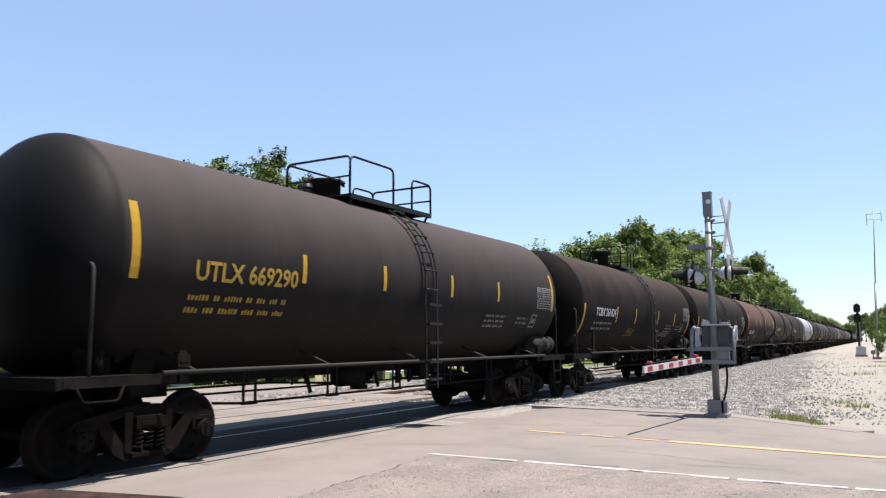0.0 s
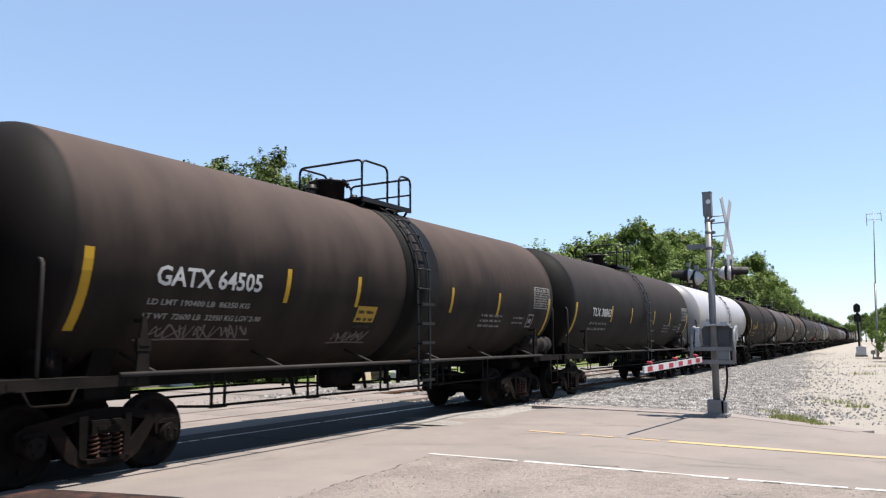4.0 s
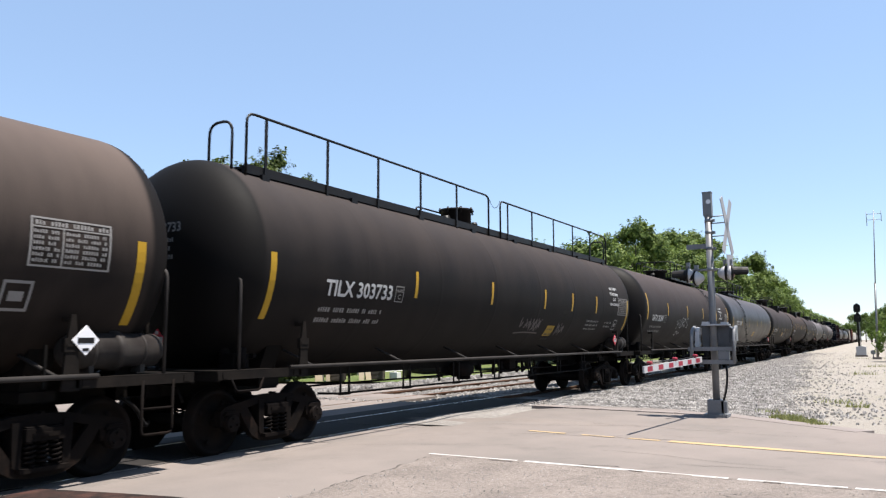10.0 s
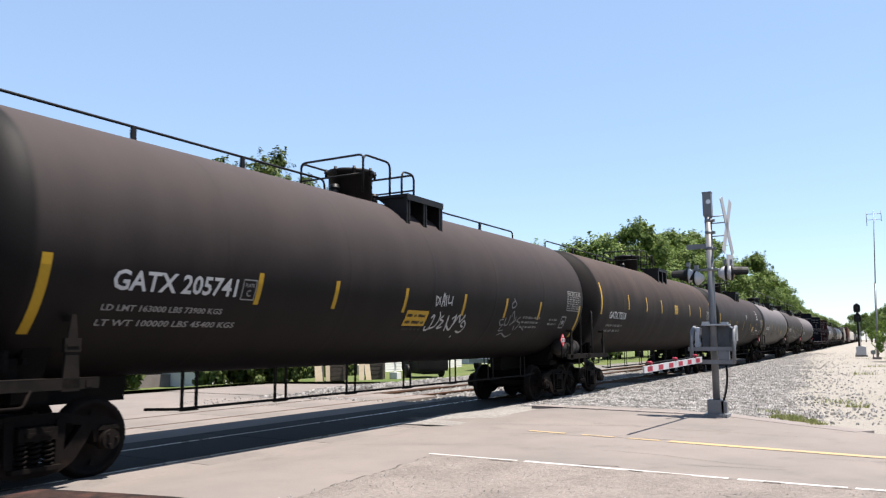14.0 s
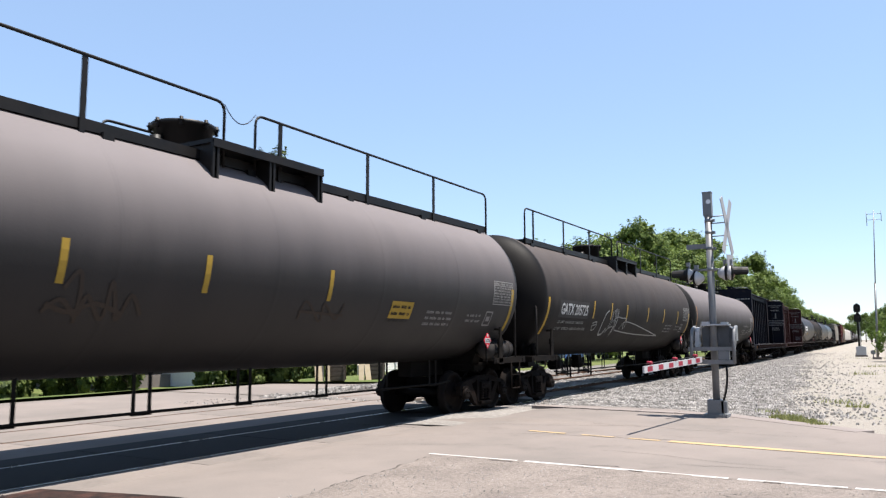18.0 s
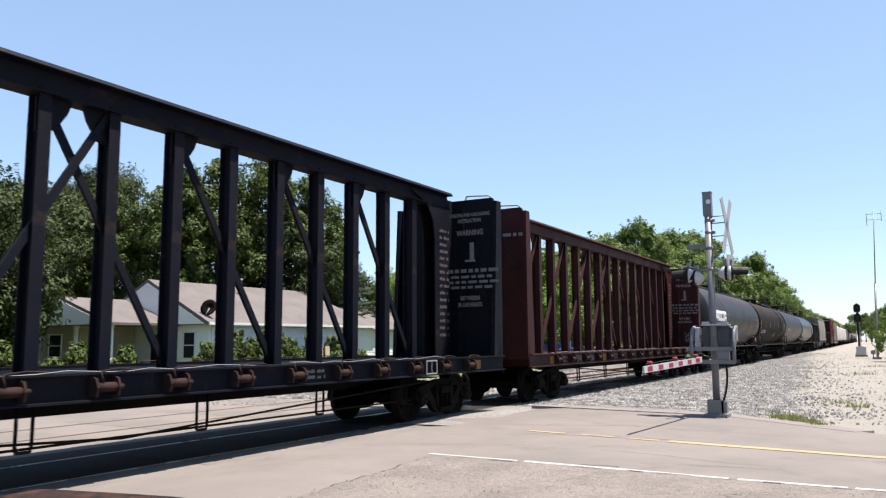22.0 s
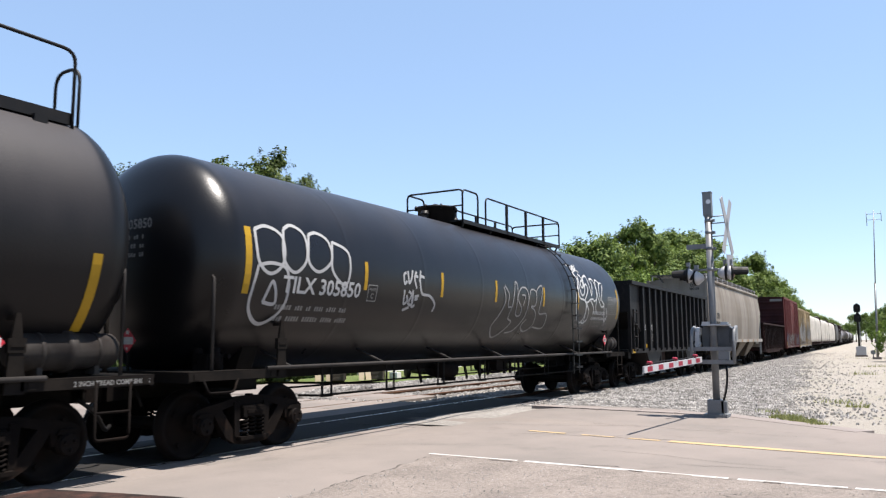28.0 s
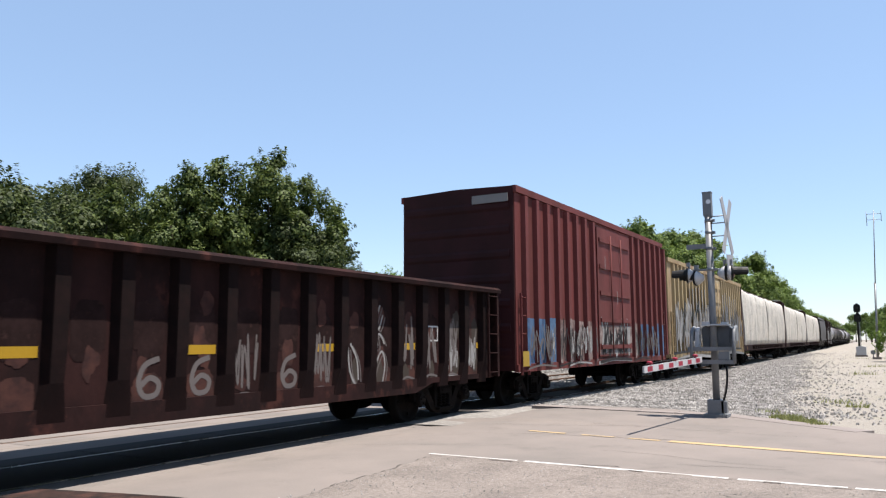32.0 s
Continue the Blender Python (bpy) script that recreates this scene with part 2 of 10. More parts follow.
M_SPRAYPALE = plain("pale_spray_paint", (0.24, 0.235, 0.23), 0.7)
M_BAY = surface("dirt_stained_hopper_bay", (0.170, 0.140, 0.108), 0.8, second=(0.105, 0.083, 0.062), amount=0.6, size=0.7, fine=16, bump=0.15, depth=0.004, stretch=(1, 1, 0.6),
                third=(0.026, 0.020, 0.016), third_amount=0.6, third_size=0.5)
M_RUSTPATCH = surface("bright_rust_patch", (0.055, 0.0215, 0.0165), 0.85, second=(0.026, 0.0115, 0.0105), amount=0.7, size=0.25, fine=25, bump=0.15, depth=0.003)
M_AMBER = plain("dirty_amber_strip", (0.20, 0.095, 0.022), 0.6)
M_PATCHGREY = plain("dark_grey_patch_paint", (0.030, 0.028, 0.028), 0.7)
M_DARKRUST = surface("dark_rusty_steel", (0.030, 0.014, 0.011), 0.85, second=(0.014, 0.009, 0.008), amount=0.6, size=0.2, fine=30, bump=0.2, depth=0.004)
M_PINK = plain("pale_pink_sticker", (0.25, 0.13, 0.13), 0.6)
M_SIGNBACK = plain("dull_sign_back", (0.27, 0.275, 0.29), 0.55)
M_OLDKERB = surface("dark_broken_kerb", (0.052, 0.024, 0.019), 0.9, second=(0.013, 0.010, 0.009), amount=0.7, size=0.3, fine=25, bump=0.5, depth=0.02, third=(0.075, 0.045, 0.036), third_amount=0.6, third_size=0.12)
M_SPRAYDULL = plain("faded_spray_paint", (0.1035, 0.0897, 0.0862), 0.8)
M_SPRAYFAINT = plain("almost_worn_off_spray_paint", (0.040, 0.031, 0.025), 0.8)
M_FADEDOCHRE = plain("worn_off_yellow_lettering", (0.072, 0.052, 0.020), 0.8)
M_SPRAYDARK = plain("dark_spray_paint", (0.0207, 0.0172, 0.0172), 0.7)
M_LAMPGREY = plain("bright_lamp_housing", (0.4056, 0.4056, 0.4134), 0.5)
M_SPRAYGREY = plain("grey_spray_paint", (0.13, 0.13, 0.135), 0.6)
M_GALV = surface("galvanised_steel", (0.2124, 0.218, 0.2236), 0.55, 0.6, second=(0.1565, 0.1621, 0.1677), amount=0.5, size=0.4, fine=40, bump=0.06, depth=0.002)
M_GREYPAINT = surface("grey_painted_aluminium", (0.1691, 0.1729, 0.1804), 0.5, 0.3, second=(0.1353, 0.1391, 0.1429), amount=0.4, size=0.5, fine=30, bump=0.05, depth=0.002)
M_MECH = surface("dark_grey_mechanism_paint", (0.085, 0.088, 0.094), 0.55, 0.2, second=(0.06, 0.062, 0.066), amount=0.4, size=0.4, fine=30, bump=0.05, depth=0.002)
M_SIGNWHITE = plain("white_sign_sheet", (0.6396, 0.6396, 0.6552), 0.4)
M_STRIPE = plain("red_gate_stripe", (0.27, 0.022, 0.042), 0.5)
M_GLASSRED = plain("dark_red_lens", (0.069, 0.0069, 0.0069), 0.15)
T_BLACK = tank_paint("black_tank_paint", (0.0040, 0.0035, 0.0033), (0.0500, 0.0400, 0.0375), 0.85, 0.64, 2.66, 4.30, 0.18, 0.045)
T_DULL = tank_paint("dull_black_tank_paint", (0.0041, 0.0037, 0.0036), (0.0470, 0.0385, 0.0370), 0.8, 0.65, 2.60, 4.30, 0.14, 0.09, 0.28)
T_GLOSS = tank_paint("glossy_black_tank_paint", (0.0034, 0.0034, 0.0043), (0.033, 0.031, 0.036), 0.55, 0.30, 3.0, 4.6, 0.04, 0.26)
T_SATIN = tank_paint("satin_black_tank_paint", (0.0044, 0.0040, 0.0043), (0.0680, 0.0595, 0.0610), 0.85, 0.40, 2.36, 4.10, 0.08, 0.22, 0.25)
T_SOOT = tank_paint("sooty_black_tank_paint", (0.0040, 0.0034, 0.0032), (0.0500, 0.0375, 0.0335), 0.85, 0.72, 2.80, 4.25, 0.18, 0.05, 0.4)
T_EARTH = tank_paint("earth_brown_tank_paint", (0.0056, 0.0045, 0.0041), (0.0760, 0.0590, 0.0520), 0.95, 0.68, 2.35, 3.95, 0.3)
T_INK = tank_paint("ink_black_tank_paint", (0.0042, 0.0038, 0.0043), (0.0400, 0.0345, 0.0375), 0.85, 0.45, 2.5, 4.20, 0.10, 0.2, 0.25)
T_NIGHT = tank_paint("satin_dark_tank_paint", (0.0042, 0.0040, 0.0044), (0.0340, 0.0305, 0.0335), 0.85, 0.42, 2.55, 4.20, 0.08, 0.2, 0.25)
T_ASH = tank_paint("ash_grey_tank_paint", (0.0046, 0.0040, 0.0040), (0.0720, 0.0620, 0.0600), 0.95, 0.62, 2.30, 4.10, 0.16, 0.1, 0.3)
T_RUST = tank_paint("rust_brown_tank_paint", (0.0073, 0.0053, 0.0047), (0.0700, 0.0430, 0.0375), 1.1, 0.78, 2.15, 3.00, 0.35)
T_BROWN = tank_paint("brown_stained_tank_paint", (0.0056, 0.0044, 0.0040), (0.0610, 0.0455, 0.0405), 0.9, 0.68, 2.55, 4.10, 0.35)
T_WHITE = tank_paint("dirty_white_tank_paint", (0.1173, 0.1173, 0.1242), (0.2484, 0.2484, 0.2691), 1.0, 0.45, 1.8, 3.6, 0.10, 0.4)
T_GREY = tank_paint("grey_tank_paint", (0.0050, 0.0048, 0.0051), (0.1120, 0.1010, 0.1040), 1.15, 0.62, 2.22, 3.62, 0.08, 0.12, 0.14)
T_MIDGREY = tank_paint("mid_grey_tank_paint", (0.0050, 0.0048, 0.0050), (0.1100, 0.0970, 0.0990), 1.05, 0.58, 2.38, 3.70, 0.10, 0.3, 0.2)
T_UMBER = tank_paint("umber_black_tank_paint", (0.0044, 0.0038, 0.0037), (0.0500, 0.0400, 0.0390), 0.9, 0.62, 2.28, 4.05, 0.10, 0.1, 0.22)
M_BLUEBEAM = surface("dark_blue_car_paint", (0.0036, 0.0046, 0.0098), 0.7, spec=0.3, second=(0.0088, 0.0086, 0.0118), amount=0.5, size=0.8, fine=25, bump=0.1, depth=0.004,
                     third=(0.0398, 0.0232, 0.0173), third_amount=0.4, third_size=0.35)
M_REDBEAM = surface("oxide_red_car_paint", (0.0367, 0.0077, 0.0077), 0.65, second=(0.0215, 0.0069, 0.006), amount=0.6, size=0.8, fine=25, bump=0.1, depth=0.004,
                    third=(0.056, 0.0215, 0.0164), third_amount=0.4, third_size=0.35)
M_HOPPERBLACK = surface("coal_black_car_paint", (0.0058, 0.0055, 0.0066), 0.6, second=(0.0128, 0.0116, 0.0120), amount=0.6, size=0.9, fine=25, bump=0.12,
                        depth=0.004, stretch=(1, 1.5, 0.4), third=(0.0365, 0.0305, 0.0265), third_amount=0.3, third_size=0.3)
# rust-brown dirt, with the shade under the hopper painted into its dark tone
M_RUSTSHADE = surface("rust_stained_shaded_sheet", (0.046, 0.033, 0.024), 0.8, second=(0.095, 0.076, 0.056), amount=0.7, size=0.6, fine=20, bump=0.1, depth=0.004)
M_HOPPERPATCH = surface("mottled_black_panel", (0.0118, 0.0112, 0.0124), 0.7, second=(0.0085, 0.0082, 0.0088), amount=0.8, size=0.25, fine=18, bump=0.1, depth=0.004, third=(0.03, 0.028, 0.026), third_amount=0.25, third_size=0.12)
M_HOPPERGREY = surface("weathered_beige_grey_hopper_paint", (0.220, 0.197, 0.170), 0.7, second=(0.128, 0.106, 0.085), amount=0.5, size=1.0, fine=20, bump=0.06,
                       depth=0.004, stretch=(1, 1.0, 0.16), third=(0.090, 0.070, 0.054), third_amount=0.22, third_size=0.5)
M_GONDOLA = surface("rusted_gondola_paint", (0.0245, 0.0098, 0.0090), 0.85, spec=0.25, second=(0.012, 0.0060, 0.0058), amount=0.8, size=0.9, fine=20, bump=0.2, depth=0.008,
                    stretch=(1, 1, 0.7), third=(0.072, 0.026, 0.020), third_amount=0.6, third_size=0.6)
# grimy gondola paint, darkened further to carry the shade on the rib faces
M_GONRIB = surface("grimy_shaded_gondola_rib", (0.0130, 0.0062, 0.0058), 0.85, spec=0.2, second=(0.0065, 0.0040, 0.0040), amount=0.7, size=0.5, fine=22, bump=0.15, depth=0.005)
M_GONPATCH = surface("mottled_pink_panel", (0.023, 0.0120, 0.0114), 0.85, spec=0.2, second=(0.013, 0.0068, 0.0064), amount=0.8, size=0.3, fine=18, bump=0.12, depth=0.004, third=(0.050, 0.026, 0.023), third_amount=0.5, third_size=0.15)
M_BOXRED = surface("faded_red_boxcar_paint", (0.1127, 0.0278, 0.0265), 0.7, second=(0.0796, 0.0225, 0.0199), amount=0.6, size=1.0, fine=22, bump=0.1, depth=0.004,
                   stretch=(1, 1, 0.3), third=(0.1392, 0.0497, 0.0398), third_amount=0.4, third_size=0.4)
# boxcar red darkened to paint the end wall's shade; lumber cars reuse it
M_BOXEND = surface("shaded_red_boxcar_end", (0.03, 0.0065, 0.0075), 0.7, second=(0.02, 0.0055, 0.0055), amount=0.6, size=1.0, fine=22, bump=0.1, depth=0.004)
M_BOXYELLOW = surface("weathered_yellow_boxcar_paint", (0.29, 0.225, 0.125), 0.75, second=(0.20, 0.135, 0.08), amount=0.7, size=0.9, fine=22, bump=0.12,
                      depth=0.004, stretch=(1, 1, 0.35), third=(0.30, 0.28, 0.25), third_amount=0.6, third_size=0.5)
M_WRAP = surface("white_lumber_wrap", (0.50, 0.455, 0.40), 0.45, second=(0.3559, 0.3353, 0.3012), amount=0.6, size=1.2, fine=8, bump=0.5, depth=0.05)
M_SIDING = surface("white_house_siding", (0.72, 0.72, 0.71), 0.7, amount=0.2, size=2.0, fine=20, bump=0.08, depth=0.004)
M_CREAM = surface("cream_house_siding", (0.365, 0.3299, 0.2668), 0.75, amount=0.25, size=2.0, fine=20, bump=0.08, depth=0.004)
M_SHINGLE = surface("brown_grey_shingles", (0.135, 0.118, 0.112), 0.9, second=(0.105, 0.091, 0.087), amount=0.5, size=1.5, fine=12, bump=0.3, depth=0.01)
M_TRIM = plain("white_trim", (0.624, 0.624, 0.6162), 0.5)
M_WINDOW = surface("dark_window_glass", (0.017, 0.0213, 0.0255), 0.08, amount=0.2, fine=3, bump=0.0)
M_BARK = surface("tree_bark", (0.069, 0.0552, 0.0414), 0.95, second=(0.0414, 0.0345, 0.0276), amount=0.6, size=0.5, fine=12, bump=0.6, depth=0.03, stretch=(1, 1, 0.3))
M_WOODPOLE = surface("weathered_pole_wood", (0.1932, 0.1656, 0.138), 0.9, second=(0.138, 0.1173, 0.0966), amount=0.5, size=0.6, fine=16, bump=0.3, depth=0.01, stretch=(1, 1, 0.15))
L_MAPLE = leaf_material("maple_leaves", (0.0269, 0.047, 0.0118), (0.1058, 0.1378, 0.0336))
L_OAK = leaf_material("dark_green_leaves", (0.042, 0.070, 0.017), (0.140, 0.186, 0.048))
L_BELT = leaf_material("belt_leaves", (0.048, 0.086, 0.018), (0.170, 0.226, 0.056))
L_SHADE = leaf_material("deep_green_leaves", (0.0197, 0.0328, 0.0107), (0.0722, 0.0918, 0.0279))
L_LIGHT = leaf_material("light_green_leaves", (0.052, 0.100, 0.015), (0.168, 0.246, 0.042))
L_SPRUCE = leaf_material("spruce_needles", (0.0218, 0.0406, 0.0234), (0.0546, 0.078, 0.0468))
L_GRASS = leaf_material("dry_grass_blades", (0.1248, 0.1482, 0.039), (0.2652, 0.2652, 0.117))

# ---------------------------------------------------------------- mesh helpers


def box(bm, c, s, rot=None):
    """An axis-aligned (or turned) block with centre c and full size s."""
    v = []
    for dx in (-0.5, 0.5):
        for dy in (-0.5, 0.5):
            for dz in (-0.5, 0.5):
                p = Vector((dx * s[0], dy * s[1], dz * s[2]))
                if rot is not None:
                    p = rot @ p
                v.append(bm.verts.new(p + Vector(c)))
    for f in ((0, 1, 3, 2), (4, 6, 7, 5), (0, 4, 5, 1), (2, 3, 7, 6), (0, 2, 6, 4), (1, 5, 7, 3)):
        bm.faces.new([v[i] for i in f])


def rod(bm, a, b, r, seg=8, r2=None):
    """A closed round bar from a to b."""
    a, b = Vector(a), Vector(b)
    q = (b - a).to_track_quat("Z", "Y")
    r2 = r if r2 is None else r2
    rings = []
    for p, rad in ((a, r), (b, r2)):
        rings.append([bm.verts.new(p + q @ Vector((rad * math.cos(2 * math.pi * i / seg), rad * math.sin(2 * math.pi * i / seg), 0))) for i in range(seg)])
    for i in range(seg):
        j = (i + 1) % seg
        f = bm.faces.new((rings[0][i], rings[0][j], rings[1][j], rings[1][i]))
        f.smooth = True
    bm.faces.new(rings[0][::-1])
    bm.faces.new(rings[1])


def bent(points, radius=0.12, steps=3):
    """A polyline with its corners rounded."""
    pts = [Vector(p) for p in points]
    out = [pts[0]]
    for i in range(1, len(pts) - 1):
        p, a, b = pts[i], pts[i - 1], pts[i + 1]
        ra, rb = min(radius, (a - p).length * 0.45), min(radius, (b - p).length * 0.45)
        s, e = p + (a - p).normalized() * ra, p + (b - p).normalized() * rb
        for k in range(steps + 1):
            u = k / steps
            out.append(s * (1 - u) ** 2 + p * 2 * u * (1 - u) + e * u * u)
    out.append(pts[-1])
    return out


def pipe(bm, points, r, seg=6):
    """A tube along a polyline."""
    pts = [Vector(p) for p in points]
    rings, up = [], Vector((0.12, 0.2, 1)).normalized()
    for i, p in enumerate(pts):
        d = (pts[min(i + 1, len(pts) - 1)] - pts[max(i - 1, 0)]).normalized()
        side = d.cross(up)
        if side.length < 0.05:
            side = d.cross(Vector((1, 0, 0)))
        side.normalize()
        nrm = side.cross(d)
        rings.append([bm.verts.new(p + r * (math.cos(2 * math.pi * k / seg) * side + math.sin(2 * math.pi * k / seg) * nrm)) for k in range(seg)])
    for a, b in zip(rings, rings[1:]):
        for k in range(seg):
            j = (k + 1) % seg
            bm.faces.new((a[k], a[j], b[j], b[k])).smooth = True
    bm.faces.new(rings[0][::-1])
    bm.faces.new(rings[-1])


def lathe(bm, profile, axis="Y", centre=(0, 0, 0), seg=48, closed=True):
    """A body of revolution: profile is a list of (place on the axis, radius)."""
    rings = []
    for s, r in profile:
        ring = []
        for k in range(seg):
            a = 2 * math.pi * k / seg
            u, w = r * math.cos(a), r * math.sin(a)
            p = {"Y": (u, s, w), "X": (s, u, w), "Z": (u, w, s)}[axis]
            ring.append(bm.verts.new(Vector(p) + Vector(centre)))
        rings.append(ring)
    for a, b in zip(rings, rings[1:]):
        for k in range(seg):
            j = (k + 1) % seg
            bm.faces.new((a[k], a[j], b[j], b[k])).smooth = True
    if closed:
        bm.faces.new(rings[0])
        bm.faces.new(rings[-1][::-1])


def prism(bm, outline, axis, a, b):
    """An outline extruded along an axis from a to b. The outline is given in the two other axes, in x-y-z order."""
    def put(u, v, s):
        return {"X": (s, u, v), "Y": (u, s, v), "Z": (u, v, s)}[axis]
    lo = [bm.verts.new(put(u, v, a)) for u, v in outline]
    hi = [bm.verts.new(put(u, v, b)) for u, v in outline]
    n = len(outline)
    for i in range(n):
        j = (i + 1) % n
        bm.faces.new((lo[i], lo[j], hi[j], hi[i]))
    bm.faces.new(lo[::-1])
    bm.faces.new(hi)


def finish(bm, name, material):
    bmesh.ops.recalc_face_normals(bm, faces=bm.faces)
    me = bpy.data.meshes.new(name)
    bm.to_mesh(me)
    bm.free()
    for m in material if isinstance(material, (list, tuple)) else (material,):
        me.materials.append(m)
    return me


STORE = {}


def mesh(key, material, build, *args):
    """The mesh that build(bm, *args) makes; made once for each key and material."""
    k = (key, material.name, args)
    if k not in STORE:
        bm = bmesh.new()
        build(bm, *args)
        STORE[k] = finish(bm, key, material)
    return STORE[k]


def part(name, me, parent, label="", at=None):
    """A mesh as one object under a thing or a part."""
    ob = new(name, me)
    ob.parent = parent
    if at is not None:
        ob.matrix_basis = at if isinstance(at, Matrix) else Matrix.Translation(at)
    if label:
        ob["label"] = label
    if name in ("platform", "walkway", "running_board", "end_platform"):
        tagged(ob, kind="stuff")
    return ob


def thing(name, label, category, group="", at=None, kind=""):
    ob = new(name)
    ob.empty_display_size = 0.2
    tagged(ob, label, category, group, kind)
    if at is not None:
        ob.matrix_basis = at if isinstance(at, Matrix) else Matrix.Translation(at)
    return ob


def solid(name, me, label, category, kind="structure", group=""):
    return tagged(new(name, me), label, category, group, kind)


def one(name, material, fn):
    bm = bmesh.new()
    fn(bm)
    return finish(bm, name, material)


# ---------------------------------------------------------------- the line of the track
TRACK_X = -9.13
SPACING = 3.9
RAIL_Z = -0.08        # the rails lie a little below the lot


def swing(y):
    """How far the line has bent to the west at y metres along it."""
    if y < 20:
        return 0.0
    return 0.026 * (y - 20) ** 2 / 100 if y < 70 else 0.65 + 0.026 * (y - 70)


def heading(y):
    return 0.0 if y < 20 else (0.026 * (y - 20) / 50 if y < 70 else 0.026)


def sheet(name, material, xs, ys, z, label, category, wave=0.0, bend=True, size=0.8):
    """A ground sheet between functions or numbers xs = (west, east), along stations ys."""
    bm = bmesh.new()
    rows = []
    n = None
    for y in ys:
        a, b = (f(y) if callable(f) else f for f in xs)
        sh = swing(y) if bend else 0.0
        n = n or max(2, int(abs(b - a) / size) + 1)
        row = []
        for i in range(n if wave else 2):
            u = i / ((n if wave else 2) - 1)
            x = a + (b - a) * u - sh
            zz = z(x, y) if callable(z) else z
            if wave:
                zz += wave * noise.noise((x * 0.6, y * 0.6, 3.1))
            row.append(bm.verts.new((x, y, zz)))
        rows.append(row)
    for r0, r1 in zip(rows, rows[1:]):
        if len(r0) == len(r1):
            for i in range(len(r0) - 1):
                bm.faces.new((r0[i], r0[i + 1], r1[i + 1], r1[i])).smooth = True
    return solid(name, finish(bm, name, material), label, category)


def steps(a, b, d):
    n = max(1, int(round((b - a) / d)))
    return [a + (b - a) * i / n for i in range(n + 1)]


def land(x):
    """Height of the ground west of the line: it falls away towards the houses."""
    u = max(0.0, min(1.0, (-20.4 - x) / 7.5))
    return -0.86 * u * u * (3 - 2 * u)


def dip(x, y=0.0):
    """The pavement slopes down to the level of the rails."""
    u = max(0.0, min(1.0, (-6.3 - x) / 1.5))
    return RAIL_Z * u * u * (3 - 2 * u)


# ground: one sheet to the horizon, a little under everything else
g = bmesh.new()
for (x0, y0, x1, y1) in ((-2500, -2500, 2500, 2500),):
    g.faces.new([g.verts.new(p) for p in ((x0, y0, -1.0), (x1, y0, -1.0), (x1, y1, -1.0), (x0, y1, -1.0))])
solid("ground", finish(g, "ground", M_DIRT), "sandy dirt ground with weeds, reaching the horizon", "ground")

ROAD_N, ROAD_S = 14.9, 9.0
# the road crosses the tracks; its east half, and its west half beyond the tracks


def road_edge(y):
    """The road's north edge slants south-east past the crossing signal."""
    if y < 13.2:
        return 60.0
    return -0.26 - (y - 14.11) / 0.76 if y > 14.11 else -0.26 + 60.0 * ((14.11 - y) / 0.91) ** 2


sheet("road", M_ROAD, (-20.6, road_edge), steps(-1.0 + 9.0, 13.2, 0.65) + steps(13.25, 17.2, 0.1), dip, "pale worn concrete road crossing the railway", "road", wave=0.0005, bend=False, size=0.5)


def lot_edge(y):
    """The broken western edge of the lot."""
    return -5.3 + 0.08 * (8.0 - y) + 0.12 * noise.noise((y * 0.9, 0.3, 0)) + 0.08 * noise.noise((y * 3.1, 1.7, 0)) + 0.04 * noise.noise((y * 8.0, 4.1, 0))


sheet("lot", M_LOT, (lot_edge, 40.0), steps(-20, 4.0, 0.6) + steps(4.1, 8.86, 0.1), lambda x, y: 0.013, "broken gravelly asphalt lot beside the road", "ground", wave=0.007, bend=False, size=0.5)
sheet("road_apron", M_ROAD, (-64.0, 45.0), steps(-30, 8.0, 4.0), dip, "pale worn concrete apron beside the tracks", "road", wave=0.0005, bend=False, size=0.5)
sheet("verge", M_VERGE, (-8.3, 40.0), steps(12.4, 50, 0.7) + steps(53, 700, 9), lambda x, y: -0.05 - 0.03 * max(0, min(1, (-5.0 - x - swing(y)) / 2.2)) * min(1, max(0, y - 16.4)),
      "grey crushed stone verge thinning into sandy dirt", "ground", wave=0.05, size=0.7)
def shoulder(x, y):
    """The heaped ballast west of the second track, from the road's edge on."""
    u = x + swing(y) - TRACK_X + SPACING
    return 0.21 * max(0.0, min(1.0, (-1.15 - u) / 0.5)) * max(0.0, min(1.0, (y - 16.6) / 2.5)) * max(0.0, min(1.0, (u + 3.2) / 0.6))


sheet("ballast_bed", M_GRAVEL, (TRACK_X - 6.6, -8.0), steps(17.2, 60, 0.8) + steps(62, 700, 6), lambda x, y: RAIL_Z - 0.10 + shoulder(x, y), "grey crushed stone ballast under two tracks", "ballast", wave=0.05, size=0.6)
sheet("ballast_south", M_GRAVEL, (TRACK_X - 6.6, -7.2), steps(-60, -6, 2.0), lambda x, y: RAIL_Z + 0.01, "grey crushed stone ballast under two tracks", "ballast", wave=0.03, bend=False)
sheet("back_lane", M_ROAD, (-20.6, -13.9), steps(17.2, 24.0, 1.7), RAIL_Z + 0.012, "pale paved yard along the far side of the tracks", "road", bend=False)
sheet("lawn", M_GRASS, (-75.0, lambda y: -20.5 if y < 24.0 else -15.3), steps(8.0, 24, 2) + steps(24.1, 200, 4), lambda x, y: 0.02 + land(x), "mown green lawn that falls towards the houses", "lawn", wave=0.05, bend=False, size=1.2)
sheet("grass_strip", M_GRASS, (-80.0, -15.3), steps(198, 700, 10), lambda x, y: 0.0 + land(x), "rough green grass beside the far track", "lawn", wave=0.05, size=6.0)


